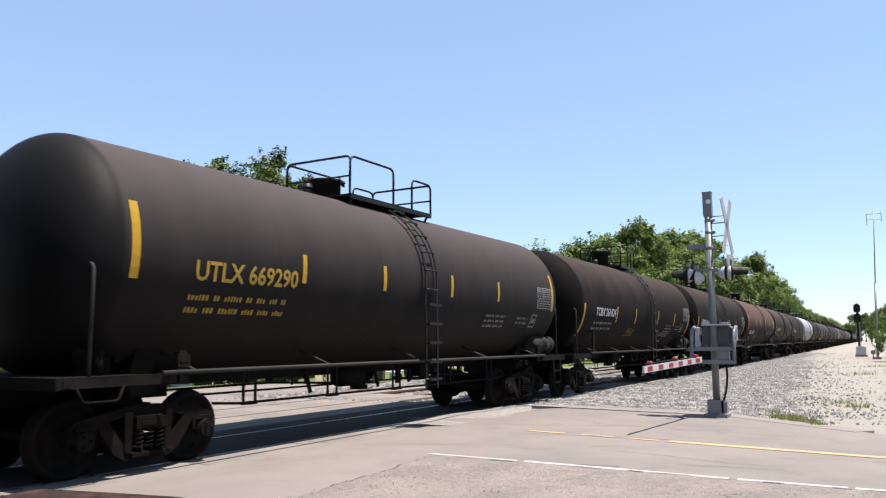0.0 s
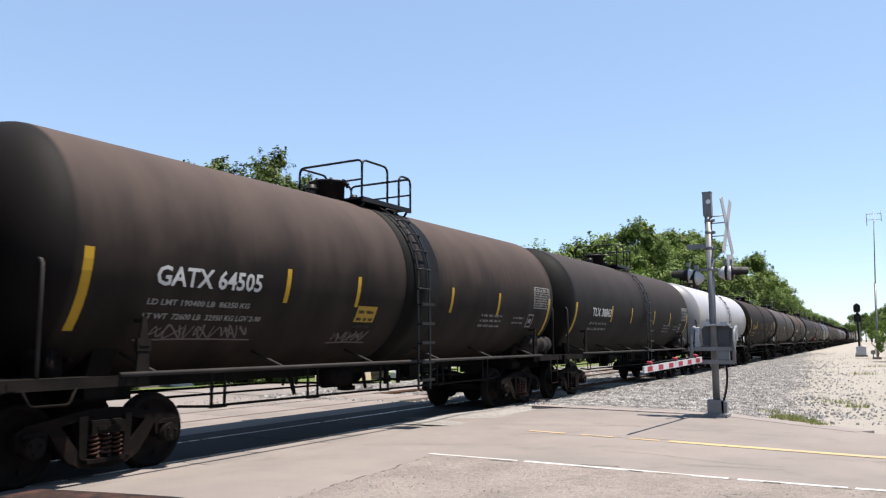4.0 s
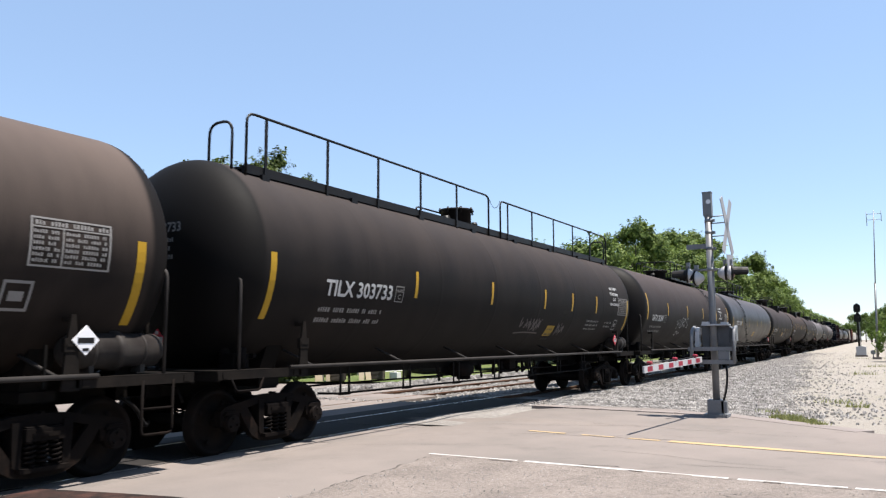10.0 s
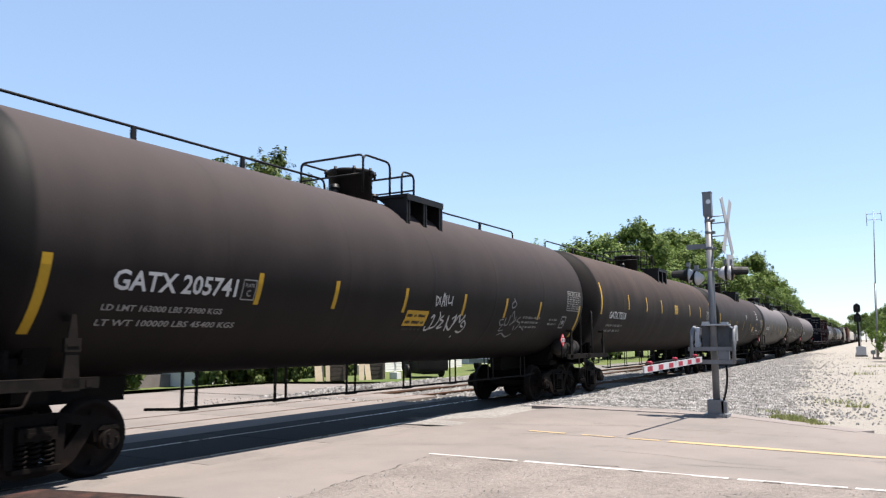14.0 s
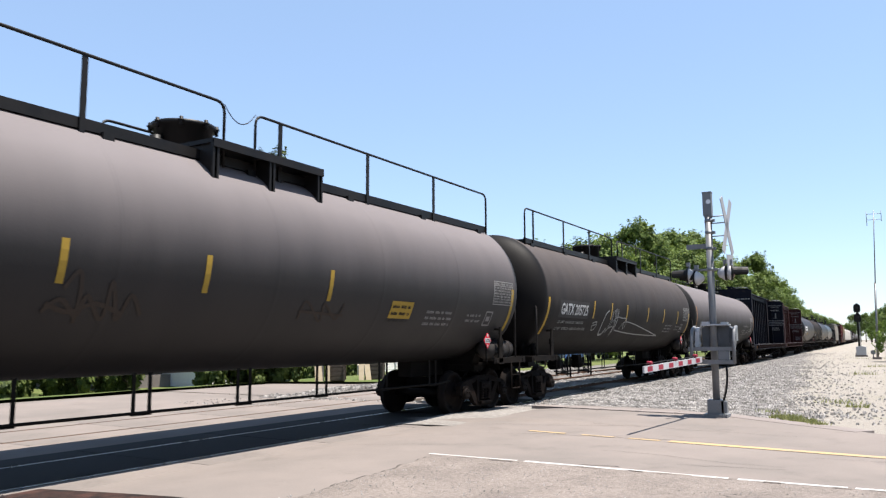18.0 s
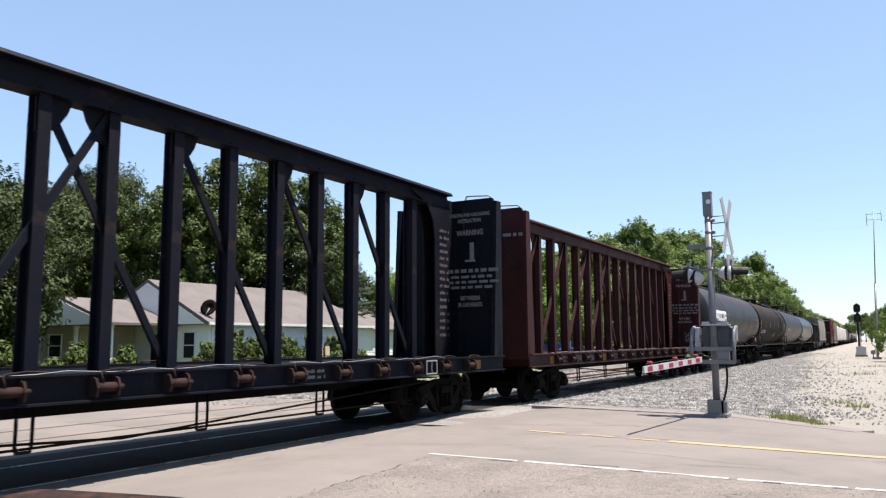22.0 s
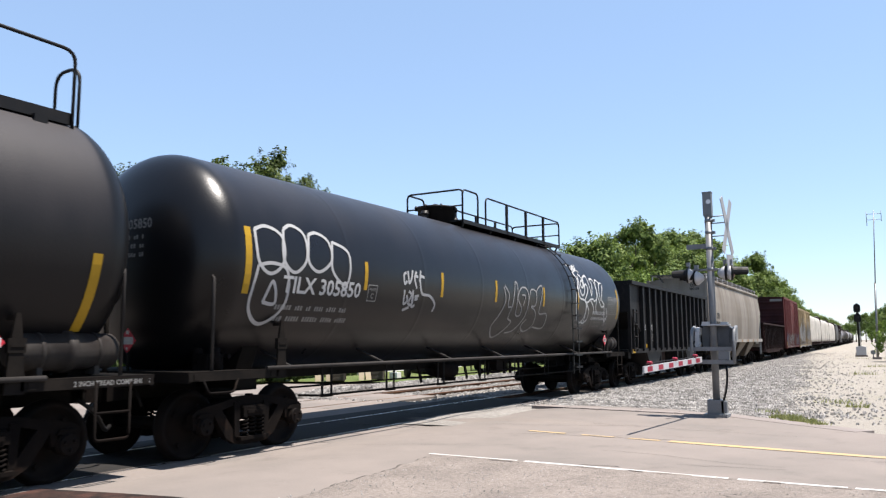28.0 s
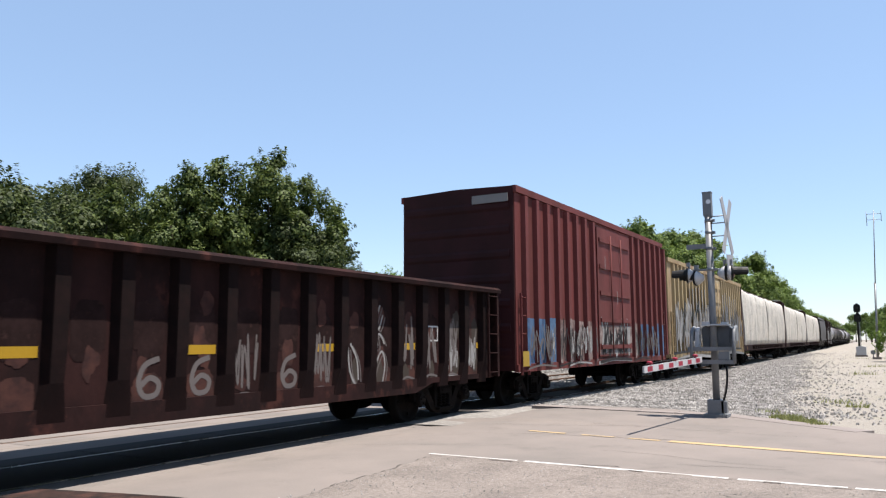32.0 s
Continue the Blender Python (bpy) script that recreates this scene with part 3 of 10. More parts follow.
def kerb_piece(bm, n):
    box(bm, (0, 0, -0.035), (n, 0.45, 0.15))


kerb = thing("kerb", "low pinkish concrete kerb along the road", "kerb", kind="structure")
for k in range(5):
    x = -6.9 + k * 0.82
    part("kerb_stone", mesh("kerb_stone", M_KERB, kerb_piece, 0.80), kerb, at=pose(x, 16.62 - 0.085 * (x + 6.9), -0.02 - 0.002 * k, 0, 0, -4.9))
for k in range(4):
    x = -2.82 + k * 0.645
    part("kerb_stone", mesh("kerb_stone", M_KERB, kerb_piece, 0.80), kerb, at=pose(x, 16.14 - 0.76 * (x + 2.82), -0.035, 0, 0, -37.2))



def line_strip(bm, pts, w, z):
    for (a, b) in zip(pts, pts[1:]):
        a, b = Vector((*a, z)), Vector((*b, z))
        s = Vector((-(b - a).y, (b - a).x, 0)).normalized() * w / 2
        bm.faces.new([bm.verts.new(p) for p in (a - s, b - s, b + s, a + s)])


def markings():
    def white(bm):
        rng = random.Random(5)
        x = -5.45
        while x < 22:
            n = rng.uniform(0.25, 1.9)
            if x > -5:
                n = rng.uniform(1.0, 2.5)
            line_strip(bm, [(x, 8.88 + 0.03 * math.sin(x)), (x + n, 8.88 + 0.03 * math.sin(x + n))], 0.085 if x > -4.9 else 0.05, 0.016)
            x += n + rng.uniform(0.02, 0.12) + (0.35 if -3.7 < x < -3.0 else 0)
    solid("edge_line", one("edge_line", M_WHITELINE, white), "worn white edge line on the road", "road marking")

    def yellow(bm):
        rng = random.Random(8)
        x = -5.4
        while x < 22:
            n = rng.uniform(0.4, 1.6) if x < -3.2 else rng.uniform(2.0, 5.0)
            y = 11.95 - 0.12 * (x + 5)
            line_strip(bm, [(x, y), (x + n, y - 0.12 * n)], 0.19 if x > -3.6 else 0.10, 0.006)
            x += n + (rng.uniform(0.08, 0.3) if x < -3.2 else 0.03)
    solid("centre_line", one("centre_line", M_YELLOWLINE, yellow), "faded yellow centre line on the road", "road marking")

    def cracks(bm):
        rng = random.Random(3)
        for (x, y, n, a) in ((-4.2, 11.75, 1.1, 0.1),
                             (-2.4, 9.6, 1.2, 0.15), (-3.4, 9.06, 0.45, 0.1), (-5.66, 15.93, 1.0, 1.4), (-5.4, 11.6, 1.6, 0.2), (-3.5, 11.93, 1.1, -0.1)):
            pts = []
            for i in range(9):
                pts.append((x + n * i / 8 * math.cos(a) + rng.uniform(-0.03, 0.03), y + n * i / 8 * math.sin(a) + rng.uniform(-0.03, 0.03)))
            line_strip(bm, pts, rng.uniform(0.010, 0.024), 0.0065)
        # the broken joint between the lot and the road
        for k in range(44):
            y = 4.6 + 0.095 * k
            if rng.random() < 0.8:
                line_strip(bm, [(lot_edge(y) - 0.03, y), (lot_edge(y + 0.1) - 0.03, y + 0.1)], rng.uniform(0.006, 0.03), 0.0062)
        for k in range(60):
            x = -5.3 + 0.16 * k
            if rng.random() < 0.45:
                line_strip(bm, [(x, 8.79 + 0.05 * noise.noise((x * 2, 0, 3))), (x + 0.17, 8.79 + 0.05 * noise.noise((x * 2 + 0.34, 0, 3)))], rng.uniform(0.01, 0.035), 0.0245)
        # long cracks that wander over the road
        for (x, y, n, a) in ((-6.4, 12.6, 2.6, 0.35), (-4.9, 13.6, 3.5, -0.12), (-3.6, 10.4, 2.4, -0.2), (-1.0, 10.9, 3.2, 0.08), (-7.0, 9.2, 1.8, 0.5)):
            pts = []
            for i in range(25):
                q = n * i / 24
                w = 0.12 * noise.noise((q * 1.3, x, y)) + 0.04 * noise.noise((q * 5, x, y))
                pts.append((x + q * math.cos(a) - w * math.sin(a), y + q * math.sin(a) + w * math.cos(a)))
            line_strip(bm, pts, 0.009, 0.0066)
    solid("road_cracks", one("road_cracks", M_CRACK, cracks), "dark cracks in the road surface", "road marking")


markings()


# rails, ties, crossing panels
def rail_profile():
    return [(-0.07, -0.17), (0.07, -0.17), (0.07, -0.15), (0.012, -0.13), (0.012, -0.045), (0.036, -0.03), (0.036, -0.003), (0.028, 0.0),
            (-0.028, 0.0), (-0.036, -0.003), (-0.036, -0.03), (-0.012, -0.045), (-0.012, -0.13), (-0.07, -0.15)]


def swept(bm, prof, x0, ys, z=0.0):
    rings = []
    for y in ys:
        rings.append([bm.verts.new((x0 - swing(y) + u, y, z + w)) for u, w in prof])
    n = len(prof)
    for a, b in zip(rings, rings[1:]):
        for i in range(n):
            j = (i + 1) % n
            bm.faces.new((a[i], a[j], b[j], b[i]))
    bm.faces.new(rings[0][::-1])
    bm.faces.new(rings[-1])


RAIL_Y = [-60.0, 20.0] + steps(25, 100, 5)[0:] + [160.0, 300.0, 500.0, 800.0]


def tie_piece(bm):
    box(bm, (0, 0, -0.10), (2.6, 0.23, 0.18))


def build_track(name, x0, label, top):
    tr = thing(name, label, "track", kind="structure")
    for side in (-0.7525, 0.7525):
        r = part("rail", one("rail", M_RUST, lambda bm: swept(bm, rail_profile(), x0 + side, RAIL_Y, RAIL_Z)), tr)
        part("rail_top", one("rail_top", top, lambda bm: swept(bm, [(-0.026, 0.0005), (0.026, 0.0005), (0.02, 0.0035), (-0.02, 0.0035)], x0 + side, RAIL_Y, RAIL_Z)), r)
    m = mesh("tie", M_TIE, tie_piece)
    y, k = 17.6, 0
    while y < 60 and k < 90:
        part("tie", m, tr, at=pose(x0 - swing(y), y, RAIL_Z - 0.085, 0, 0, math.degrees(heading(y))))
        y += 0.54
        k += 1
    return tr


build_track("track_main", TRACK_X, "polished steel rails on ties of the busy track", M_RAILTOP)
build_track("track_siding", TRACK_X - SPACING, "rusty rails of the second track", M_RUST)


def panel_piece(bm, w, n):
    prism(bm, [(-w / 2, -0.06), (w / 2, -0.06), (w / 2, 0.0), (w / 2 - 0.015, 0.012), (-w / 2 + 0.015, 0.012), (-w / 2, 0.0)], "Y", -n / 2, n / 2)


crossing = thing("crossing_surface", "concrete crossing panels between and beside the rails", "crossing", kind="structure")
for x0 in (TRACK_X, TRACK_X - SPACING):
    for (dx, w) in ((0.0, 1.36), (-1.12, 0.60), (1.12, 0.60)):
        y = -5.0
        while y < 17.0:
            # main track: middle and far panels carry the painted shadow
            part("panel", mesh("panel", M_PANELSHADE if x0 == TRACK_X and dx < 1 else M_ROAD, panel_piece, w, 2.42), crossing, at=(x0 + dx, y + 1.22, RAIL_Z - 0.004))
            y += 2.44


for x0 in (TRACK_X, TRACK_X - SPACING):
    for dx in (-0.815, -0.695, 0.695, 0.815):
        part("flangeway", mesh("flangeway", M_CRACK, lambda bm: box(bm, (0, 0, 0), (0.045, 22.0, 0.006))), crossing, at=(x0 + dx, 6.2, RAIL_Z + 0.002))


def stones(name, label, xs, ys, z, count, seed, lo=0.03, hi=0.075, fade=None):
    """Loose crushed stones as one scatter of small angular pieces."""
    rng = random.Random(seed)
    verts, faces = [], []
    for _ in range(count):
        y = ys[0] + (ys[1] - ys[0]) * (rng.random() ** (1.35 if ys[1] < 50 else 2.2))
        x = rng.uniform(*xs)
        x -= swing(y)
        if fade is not None and not fade(x + rng.gauss(0, 0.4) - (rng.expovariate(0.8) if rng.random() < 0.2 else 0.0), y):
            continue
        r = rng.uniform(lo, hi)
        zz = z(x, y) if callable(z) else z
        b = len(verts)
        for k in range(4):
            a = k * math.pi / 2 + rng.uniform(-0.5, 0.5)
            verts.append((x + r * rng.uniform(0.6, 1.1) * math.cos(a), y + r * rng.uniform(0.6, 1.1) * math.sin(a), zz - 0.01))
        for k in range(3):
            a = k * 2.1 + rng.uniform(-0.6, 0.6)
            verts.append((x + r * 0.5 * math.cos(a), y + r * 0.5 * math.sin(a), zz + r * rng.uniform(0.35, 0.9)))
        faces += [(b, b + 1, b + 4), (b + 1, b + 2, b + 5, b + 4), (b + 2, b + 3, b + 6, b + 5), (b + 3, b, b + 4, b + 6), (b + 4, b + 5, b + 6)]
    me = bpy.data.meshes.new(name)
    me.from_pydata(verts, [], faces)
    me.materials.append(M_STONE)
    return solid(name, me, label, "stones", "stuff")


def on_ballast(x, y):
    """Stones lie between the track and the sandy dirt, off the road."""
    return x < -2.2 - 0.085 * (y - 16.6) and (y > 16.9 or x > -0.1 - (y - 14.11) / 0.76)


stones("ballast_stones", "loose grey crushed stones beside the track", (-8.0, 1.5), (15.0, 100), lambda x, y: -0.045 - 0.03 * max(0, min(1, (-5.0 - x - swing(y)) / 2.2)), 120000, 11, 0.018, 0.055, on_ballast)
stones("siding_stones", "pale crushed stones between and beside the tracks", (-15.9, -9.9), (16.6, 40), lambda x, y: RAIL_Z + (-0.10 if y > 17.2 else 0.0) + shoulder(x, y), 16000, 12, 0.03, 0.075,
       lambda x, y: y > 17.2 or x < -13.6 - 1.2 * (17.2 - y))
stones("strewn_stones", "stones strewn over the pavement beyond the tracks", (-16.5, -13.2), (14.0, 17.4), RAIL_Z + 0.002, 260, 14, 0.012, 0.04)
stones("lot_stones", "small stones scattered on the broken lot", (-5.2, 4.0), (5.2, 8.8), 0.012, 2600, 13, 0.004, 0.016)


# ---------------------------------------------------------------- lettering


def flat_text(body, size):
    """Letters of the built-in font as vertices and faces, lower left corner at the origin."""
    key = ("text", body, size)
    if key not in STORE:
        cu = bpy.data.curves.new("letters", "FONT")
        cu.body, cu.size, cu.resolution_u, cu.offset = body, size, 2, 0.022
        ob = bpy.data.objects.new("letters", cu)
        me = bpy.data.meshes.new_from_object(ob)
        STORE[key] = ([(v.co.x, v.co.y) for v in me.vertices], [tuple(p.vertices) for p in me.polygons])
        bpy.data.meshes.remove(me)
        bpy.data.objects.remove(ob)
        bpy.data.curves.remove(cu)
    return STORE[key]


class Shell:
    """The side of a car that faces east: a place (u along, v up) becomes a point just off its surface."""

    def __init__(self, radius=0.0, axis=0.0, plane=0.0):
        self.r, self.axis, self.plane = radius, axis, plane

    def at(self, u, z, off=0.008):
        if not self.r:
            off *= 0.4
        if self.r:
            s = max(-0.98, min(0.98, (z - self.axis) / self.r))
            c = math.sqrt(1 - s * s)
            return ((self.r + off) * c, u, self.axis + (self.r + off) * s)
        return (self.plane + off, u, z)


def lettering(shell, body, u, z, w, h):
    """Letters fitted to a width and a height, lower left corner at (u, z)."""
    vs, fs = flat_text(body, 1.0)
    x0, x1 = min(v[0] for v in vs), max(v[0] for v in vs)
    y0, y1 = min(v[1] for v in vs), max(v[1] for v in vs)
    bm = bmesh.new()
    pts = [bm.verts.new(shell.at(u + (x - x0) / (x1 - x0) * w, z + (y - y0) / (y1 - y0) * h)) for x, y in vs]
    for f in fs:
        try:
            bm.faces.new([pts[i] for i in f])
        except ValueError:
            pass
    return bm


def plates(shell, rects, off=0.005):
    """Painted rectangles (u0, z0, u1, z1) that follow the shell."""
    bm = bmesh.new()
    for u0, z0, u1, z1 in rects:
        n = max(1, int((z1 - z0) / 0.12))
        cols = [[bm.verts.new(shell.at(u, z0 + (z1 - z0) * i / n, off)) for i in range(n + 1)] for u in (u0, u1)]
        for i in range(n):
            bm.faces.new((cols[0][i], cols[1][i], cols[1][i + 1], cols[0][i + 1]))
    return bm


def print_bars(shell, u, z, w, rows, pitch, seed, height=0.055):
    """Small print: a few rows of short bars."""
    rng = random.Random(seed)
    rects = []
    for r in range(rows):
        x = u
        while x < u + w:
            for _ in range(rng.randint(2, 6)):
                n = rng.uniform(0.6, 1.0) * height * 0.7
                if x + n < u + w:
                    rects.append((x, z - r * pitch, x + n, z - r * pitch + height * rng.choice((1, 1, 0.8))))
                x += n + height * 0.28
            x += height * 1.1
    return plates(shell, rects)


def strokes(shell, lines, width, off=0.007):
    """Sprayed lines as ribbons that follow the shell."""
    bm = bmesh.new()
    for ln in lines:
        pts = [Vector(p) for p in ln]
        left, right = [], []
        for i, p in enumerate(pts):
            d = pts[min(i + 1, len(pts) - 1)] - pts[max(i - 1, 0)]
            d = d.normalized() if d.length else Vector((1, 0))
            s = Vector((-d.y, d.x)) * width / 2
            left.append(bm.verts.new(shell.at(*(p + s), off)))
            right.append(bm.verts.new(shell.at(*(p - s), off)))
        for i in range(len(pts) - 1):
            bm.faces.new((left[i], right[i], right[i + 1], left[i + 1]))
    return bm


def smooth(points, n=6):
    """A smooth curve through the points."""
    p = [Vector(q) for q in points]
    out = []
    for i in range(len(p) - 1):
        a, b, c, d = p[max(i - 1, 0)], p[i], p[i + 1], p[min(i + 2, len(p) - 1)]
        for k in range(n):
            t = k / n
            out.append(0.5 * ((2 * b) + (c - a) * t + (2 * a - 5 * b + 4 * c - d) * t * t + (3 * b - a - 3 * c + d) * t ** 3))
    out.append(p[-1])
    return out


def scrawl(seed, u, z, w, h, letters=4):
    """A sprayed tag: looping letter-like strokes side by side."""
    rng = random.Random(seed)
    lines = []
    for k in range(letters):
        x0 = u + w * k / letters
        dx = w / letters
        n = rng.randint(5, 7)
        pts = [(x0 + dx * rng.uniform(-0.15, 1.1), z + h * (rng.uniform(0, 0.35) if i % 2 else rng.uniform(0.6, 1.0))) for i in range(n)]
        lines.append(smooth(pts))
    if rng.random() < 0.7:
        lines.append(smooth([(u - 0.1 * w, z - 0.12 * h), (u + 0.4 * w, z - 0.05 * h), (u + 1.05 * w, z - 0.1 * h)]))
    return lines


# ---------------------------------------------------------------- trucks
AXLE_R = 0.457


def m_side_frame(bm):
    """A cast side frame: arched top member, bowed tension member, columns, pedestals with bearing adapters."""
    x0, x1 = -0.055, 0.055
    arch = [(-1.02, 0.60), (-0.98, 0.68), (-0.84, 0.71), (-0.60, 0.745), (-0.34, 0.80), (-0.15, 0.815), (0.15, 0.815), (0.34, 0.80), (0.60, 0.745), (0.84, 0.71), (0.98, 0.68), (1.02, 0.60),
            (0.78, 0.60), (0.60, 0.635), (0.36, 0.69), (-0.36, 0.69), (-0.60, 0.635), (-0.78, 0.60)]
    prism(bm, arch, "X", x0, x1)
    bow = [(-0.74, 0.66), (-0.60, 0.70), (-0.48, 0.55), (-0.34, 0.36), (-0.22, 0.275), (0.22, 0.275), (0.34, 0.36), (0.48, 0.55), (0.60, 0.70), (0.74, 0.66),
           (0.62, 0.46), (0.46, 0.25), (0.30, 0.165), (0.14, 0.14), (-0.14, 0.14), (-0.30, 0.165), (-0.46, 0.25), (-0.62, 0.46)]
    prism(bm, bow, "X", x0, x1)
    for s in (-1, 1):
        prism(bm, [(s * 0.235, 0.22), (s * 0.33, 0.28), (s * 0.35, 0.74), (s * 0.235, 0.74)], "X", x0 - 0.02, x1 + 0.02)
        prism(bm, [(s * 1.00, 0.42), (s * 1.06, 0.42), (s * 1.07, 0.62), (s * 0.98, 0.68)], "X", x0, x1)
        prism(bm, [(s * 0.72, 0.44), (s * 0.78, 0.44), (s * 0.79, 0.66), (s * 0.69, 0.66)], "X", x0, x1)
        rod(bm, (-0.02, s * 0.89, AXLE_R), (0.10, s * 0.89, AXLE_R), 0.125, 16)
        rod(bm, (0.10, s * 0.89, AXLE_R), (0.125, s * 0.89, AXLE_R), 0.095, 12)
        prism(bm, [(s * 0.75, 0.57), (s * 1.03, 0.57), (s * 0.99, 0.62), (s * 0.79, 0.62)], "X", -0.09, 0.10)
        prism(bm, [(-0.03, 0.815), (0.03, 0.815), (0.025, 0.84), (-0.025, 0.84)], "X", s * 0.03 - 0.02, s * 0.03 + 0.02)
    box(bm, (0.02, 0, 0.235), (0.26, 0.56, 0.05))
    box(bm, (0.05, 0, 0.60), (0.16, 0.44, 0.13))
    box(bm, (0.135, 0, 0.60), (0.02, 0.30, 0.05))


def m_springs(bm):
    pts = []
    for i in range(31):
        a = i * 2 * math.pi * 5 / 30
        pts.append((0.055 * math.cos(a), 0.055 * math.sin(a), 0.27 + 0.26 * i / 30))
    pipe(bm, pts, 0.016, 4)


def m_bolster(bm):
    prism(bm, [(-1.12, 0.54), (1.12, 0.54), (1.12, 0.68), (0.5, 0.76), (-0.5, 0.76), (-1.12, 0.68)], "Y", -0.2, 0.2)
    rod(bm, (0, 0, 0.70), (0, 0, 0.91), 0.2, 16)


def m_brake_beam(bm):
    for s in (-1, 1):
        prism(bm, [(-0.85, 0.30), (0.85, 0.30), (0.85, 0.38), (-0.85, 0.38)], "Y", s * 0.33 - 0.03, s * 0.33 + 0.03)
        for x in (-0.75, 0.75):
            prism(bm, [(s * 0.34, 0.28), (s * 0.41, 0.25), (s * 0.40, 0.58), (s * 0.34, 0.55)], "X", x - 0.05, x + 0.05)


def m_wheelset(bm):
    rod(bm, (-1.08, 0, 0), (1.08, 0, 0), 0.085, 14)
    for s in (-1, 1):
        prof = [(0.665, 0.20), (0.675, 0.43), (0.68, 0.487), (0.71, 0.487), (0.725, 0.460), (0.81, 0.452), (0.812, 0.385), (0.765, 0.37), (0.755, 0.20), (0.79, 0.15), (0.79, 0.08)]
        lathe(bm, [(s * a, r) for a, r in prof], "X", seg=32)
        rod(bm, (s * 1.08, 0, 0), (s * 1.16, 0, 0), 0.115, 12)
        for k in range(3):
            a = 2 * math.pi * k / 3
            rod(bm, (s * 1.15, 0.065 * math.cos(a), 0.065 * math.sin(a)), (s * 1.19, 0.065 * math.cos(a), 0.065 * math.sin(a)), 0.022, 6)
        for k in range(4):
            a = 2 * math.pi * k / 4 + 0.4
            box(bm, (s * 0.79, 0.29 * math.cos(a), 0.29 * math.sin(a)), (0.02, 0.05, 0.05))


WHEELS = {-1: [], 1: []}


def truck(car, y, rusty=False):
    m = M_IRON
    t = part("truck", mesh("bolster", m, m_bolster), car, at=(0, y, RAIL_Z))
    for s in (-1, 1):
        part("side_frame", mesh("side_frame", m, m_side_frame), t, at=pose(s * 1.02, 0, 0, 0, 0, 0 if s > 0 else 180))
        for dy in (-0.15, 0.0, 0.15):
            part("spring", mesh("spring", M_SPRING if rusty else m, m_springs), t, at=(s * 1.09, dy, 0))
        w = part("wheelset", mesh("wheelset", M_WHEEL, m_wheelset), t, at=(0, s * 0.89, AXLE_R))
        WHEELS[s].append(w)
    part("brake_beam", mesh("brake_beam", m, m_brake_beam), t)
    return t


def m_coupler(bm):
    box(bm, (0, -0.20, 0.86), (0.16, 0.9, 0.18))
    box(bm, (0.03, 0.32, 0.86), (0.30, 0.26, 0.26))
    box(bm, (-0.10, 0.48, 0.86), (0.12, 0.16, 0.24))


def couplers(car, half):
    """Couplers, cut levers and air hoses at both ends; half: from the middle to the coupling line."""
    for s in (-1, 1):
        turn = pose(0, s * (half - 0.2), 0, 0, 0, 0 if s > 0 else 180)
        part("coupler", mesh("coupler", M_IRON, m_coupler), car, at=turn)
        part("air_hose", mesh("air_hose", M_BLACK, m_hose), car, at=turn)
        part("cut_lever", mesh("cut_lever", M_SILL, m_lever), car, at=turn)


def m_hose(bm):
    pipe(bm, bent([(0.35, -0.35, 0.80), (0.38, -0.1, 0.62), (0.30, 0.10, 0.36), (0.22, 0.22, 0.42)], 0.15, 4), 0.028)


def m_lever(bm):
    pipe(bm, bent([(0.1, -0.05, 1.02), (0.55, -0.18, 0.98), (1.25, -0.22, 0.95), (1.38, -0.22, 0.75)], 0.08), 0.016, 5)


# ---------------------------------------------------------------- tank cars


def m_tank(bm, r, zc, n, head, seam):
    """The shell: elliptical heads, weld seams as slightly raised rings."""
    prof = []
    for k in range(15):
        a = math.pi / 2 * (1 - k / 14)
        prof.append((-n / 2 - head * math.sin(a), max(0.02, r * math.cos(a) ** 0.78 if k else 0.02)))
    ys = steps(-n / 2, n / 2, seam)
    prof.append((-n / 2 + 0.08, r))
    for y in ys[1:-1]:
        prof += [(y - 0.10, r), (y - 0.03, r), (y - 0.012, r + 0.0014), (y + 0.012, r + 0.0014), (y + 0.03, r), (y + 0.10, r)]
    prof.append((n / 2 - 0.08, r))
    for k in range(14, -1, -1):
        a = math.pi / 2 * (1 - k / 14)
        prof.append((n / 2 + head * math.sin(a), max(0.02, r * math.cos(a) ** 0.78 if k else 0.02)))
    lathe(bm, prof, "Y", (0, 0, zc), 64)


def m_band(bm, r, zc, w):
    lathe(bm, [(-w / 2, r - 0.02), (-w / 2, r + 0.012), (w / 2, r + 0.012), (w / 2, r - 0.02)], "Y", (0, 0, zc), 64, False)


def m_sill(bm, n):
    """The centre sill: shallow under the shell, deeper where it carries the trucks and couplers."""
    box(bm, (0, 0, 0.985), (0.34, n, 0.17))
    for t in (-1, 1):
        q = min(2.6, n * 0.4)
        box(bm, (0, t * (n - q) / 2, 0.86), (0.32, q - 0.02, 0.24))


def m_saddle(bm, r, zc):
    """The cradle on the bolster that carries the shell."""
    pts = [(-0.80, 0.84), (0.80, 0.84)]
    for k in range(9):
        a = -math.pi / 2 + 0.72 - 1.44 * k / 8
        pts.append((r * math.cos(a), zc + r * math.sin(a) + 0.02))
    prism(bm, pts, "Y", -0.16, 0.16)
    box(bm, (0, 0, 0.90), (1.9, 0.42, 0.12))


def m_deck(bm, d):
    box(bm, (0, 0, 1.10), (2.95, d, 0.04))
    box(bm, (0, d / 2 - 0.03, 1.04), (2.95, 0.05, 0.12))


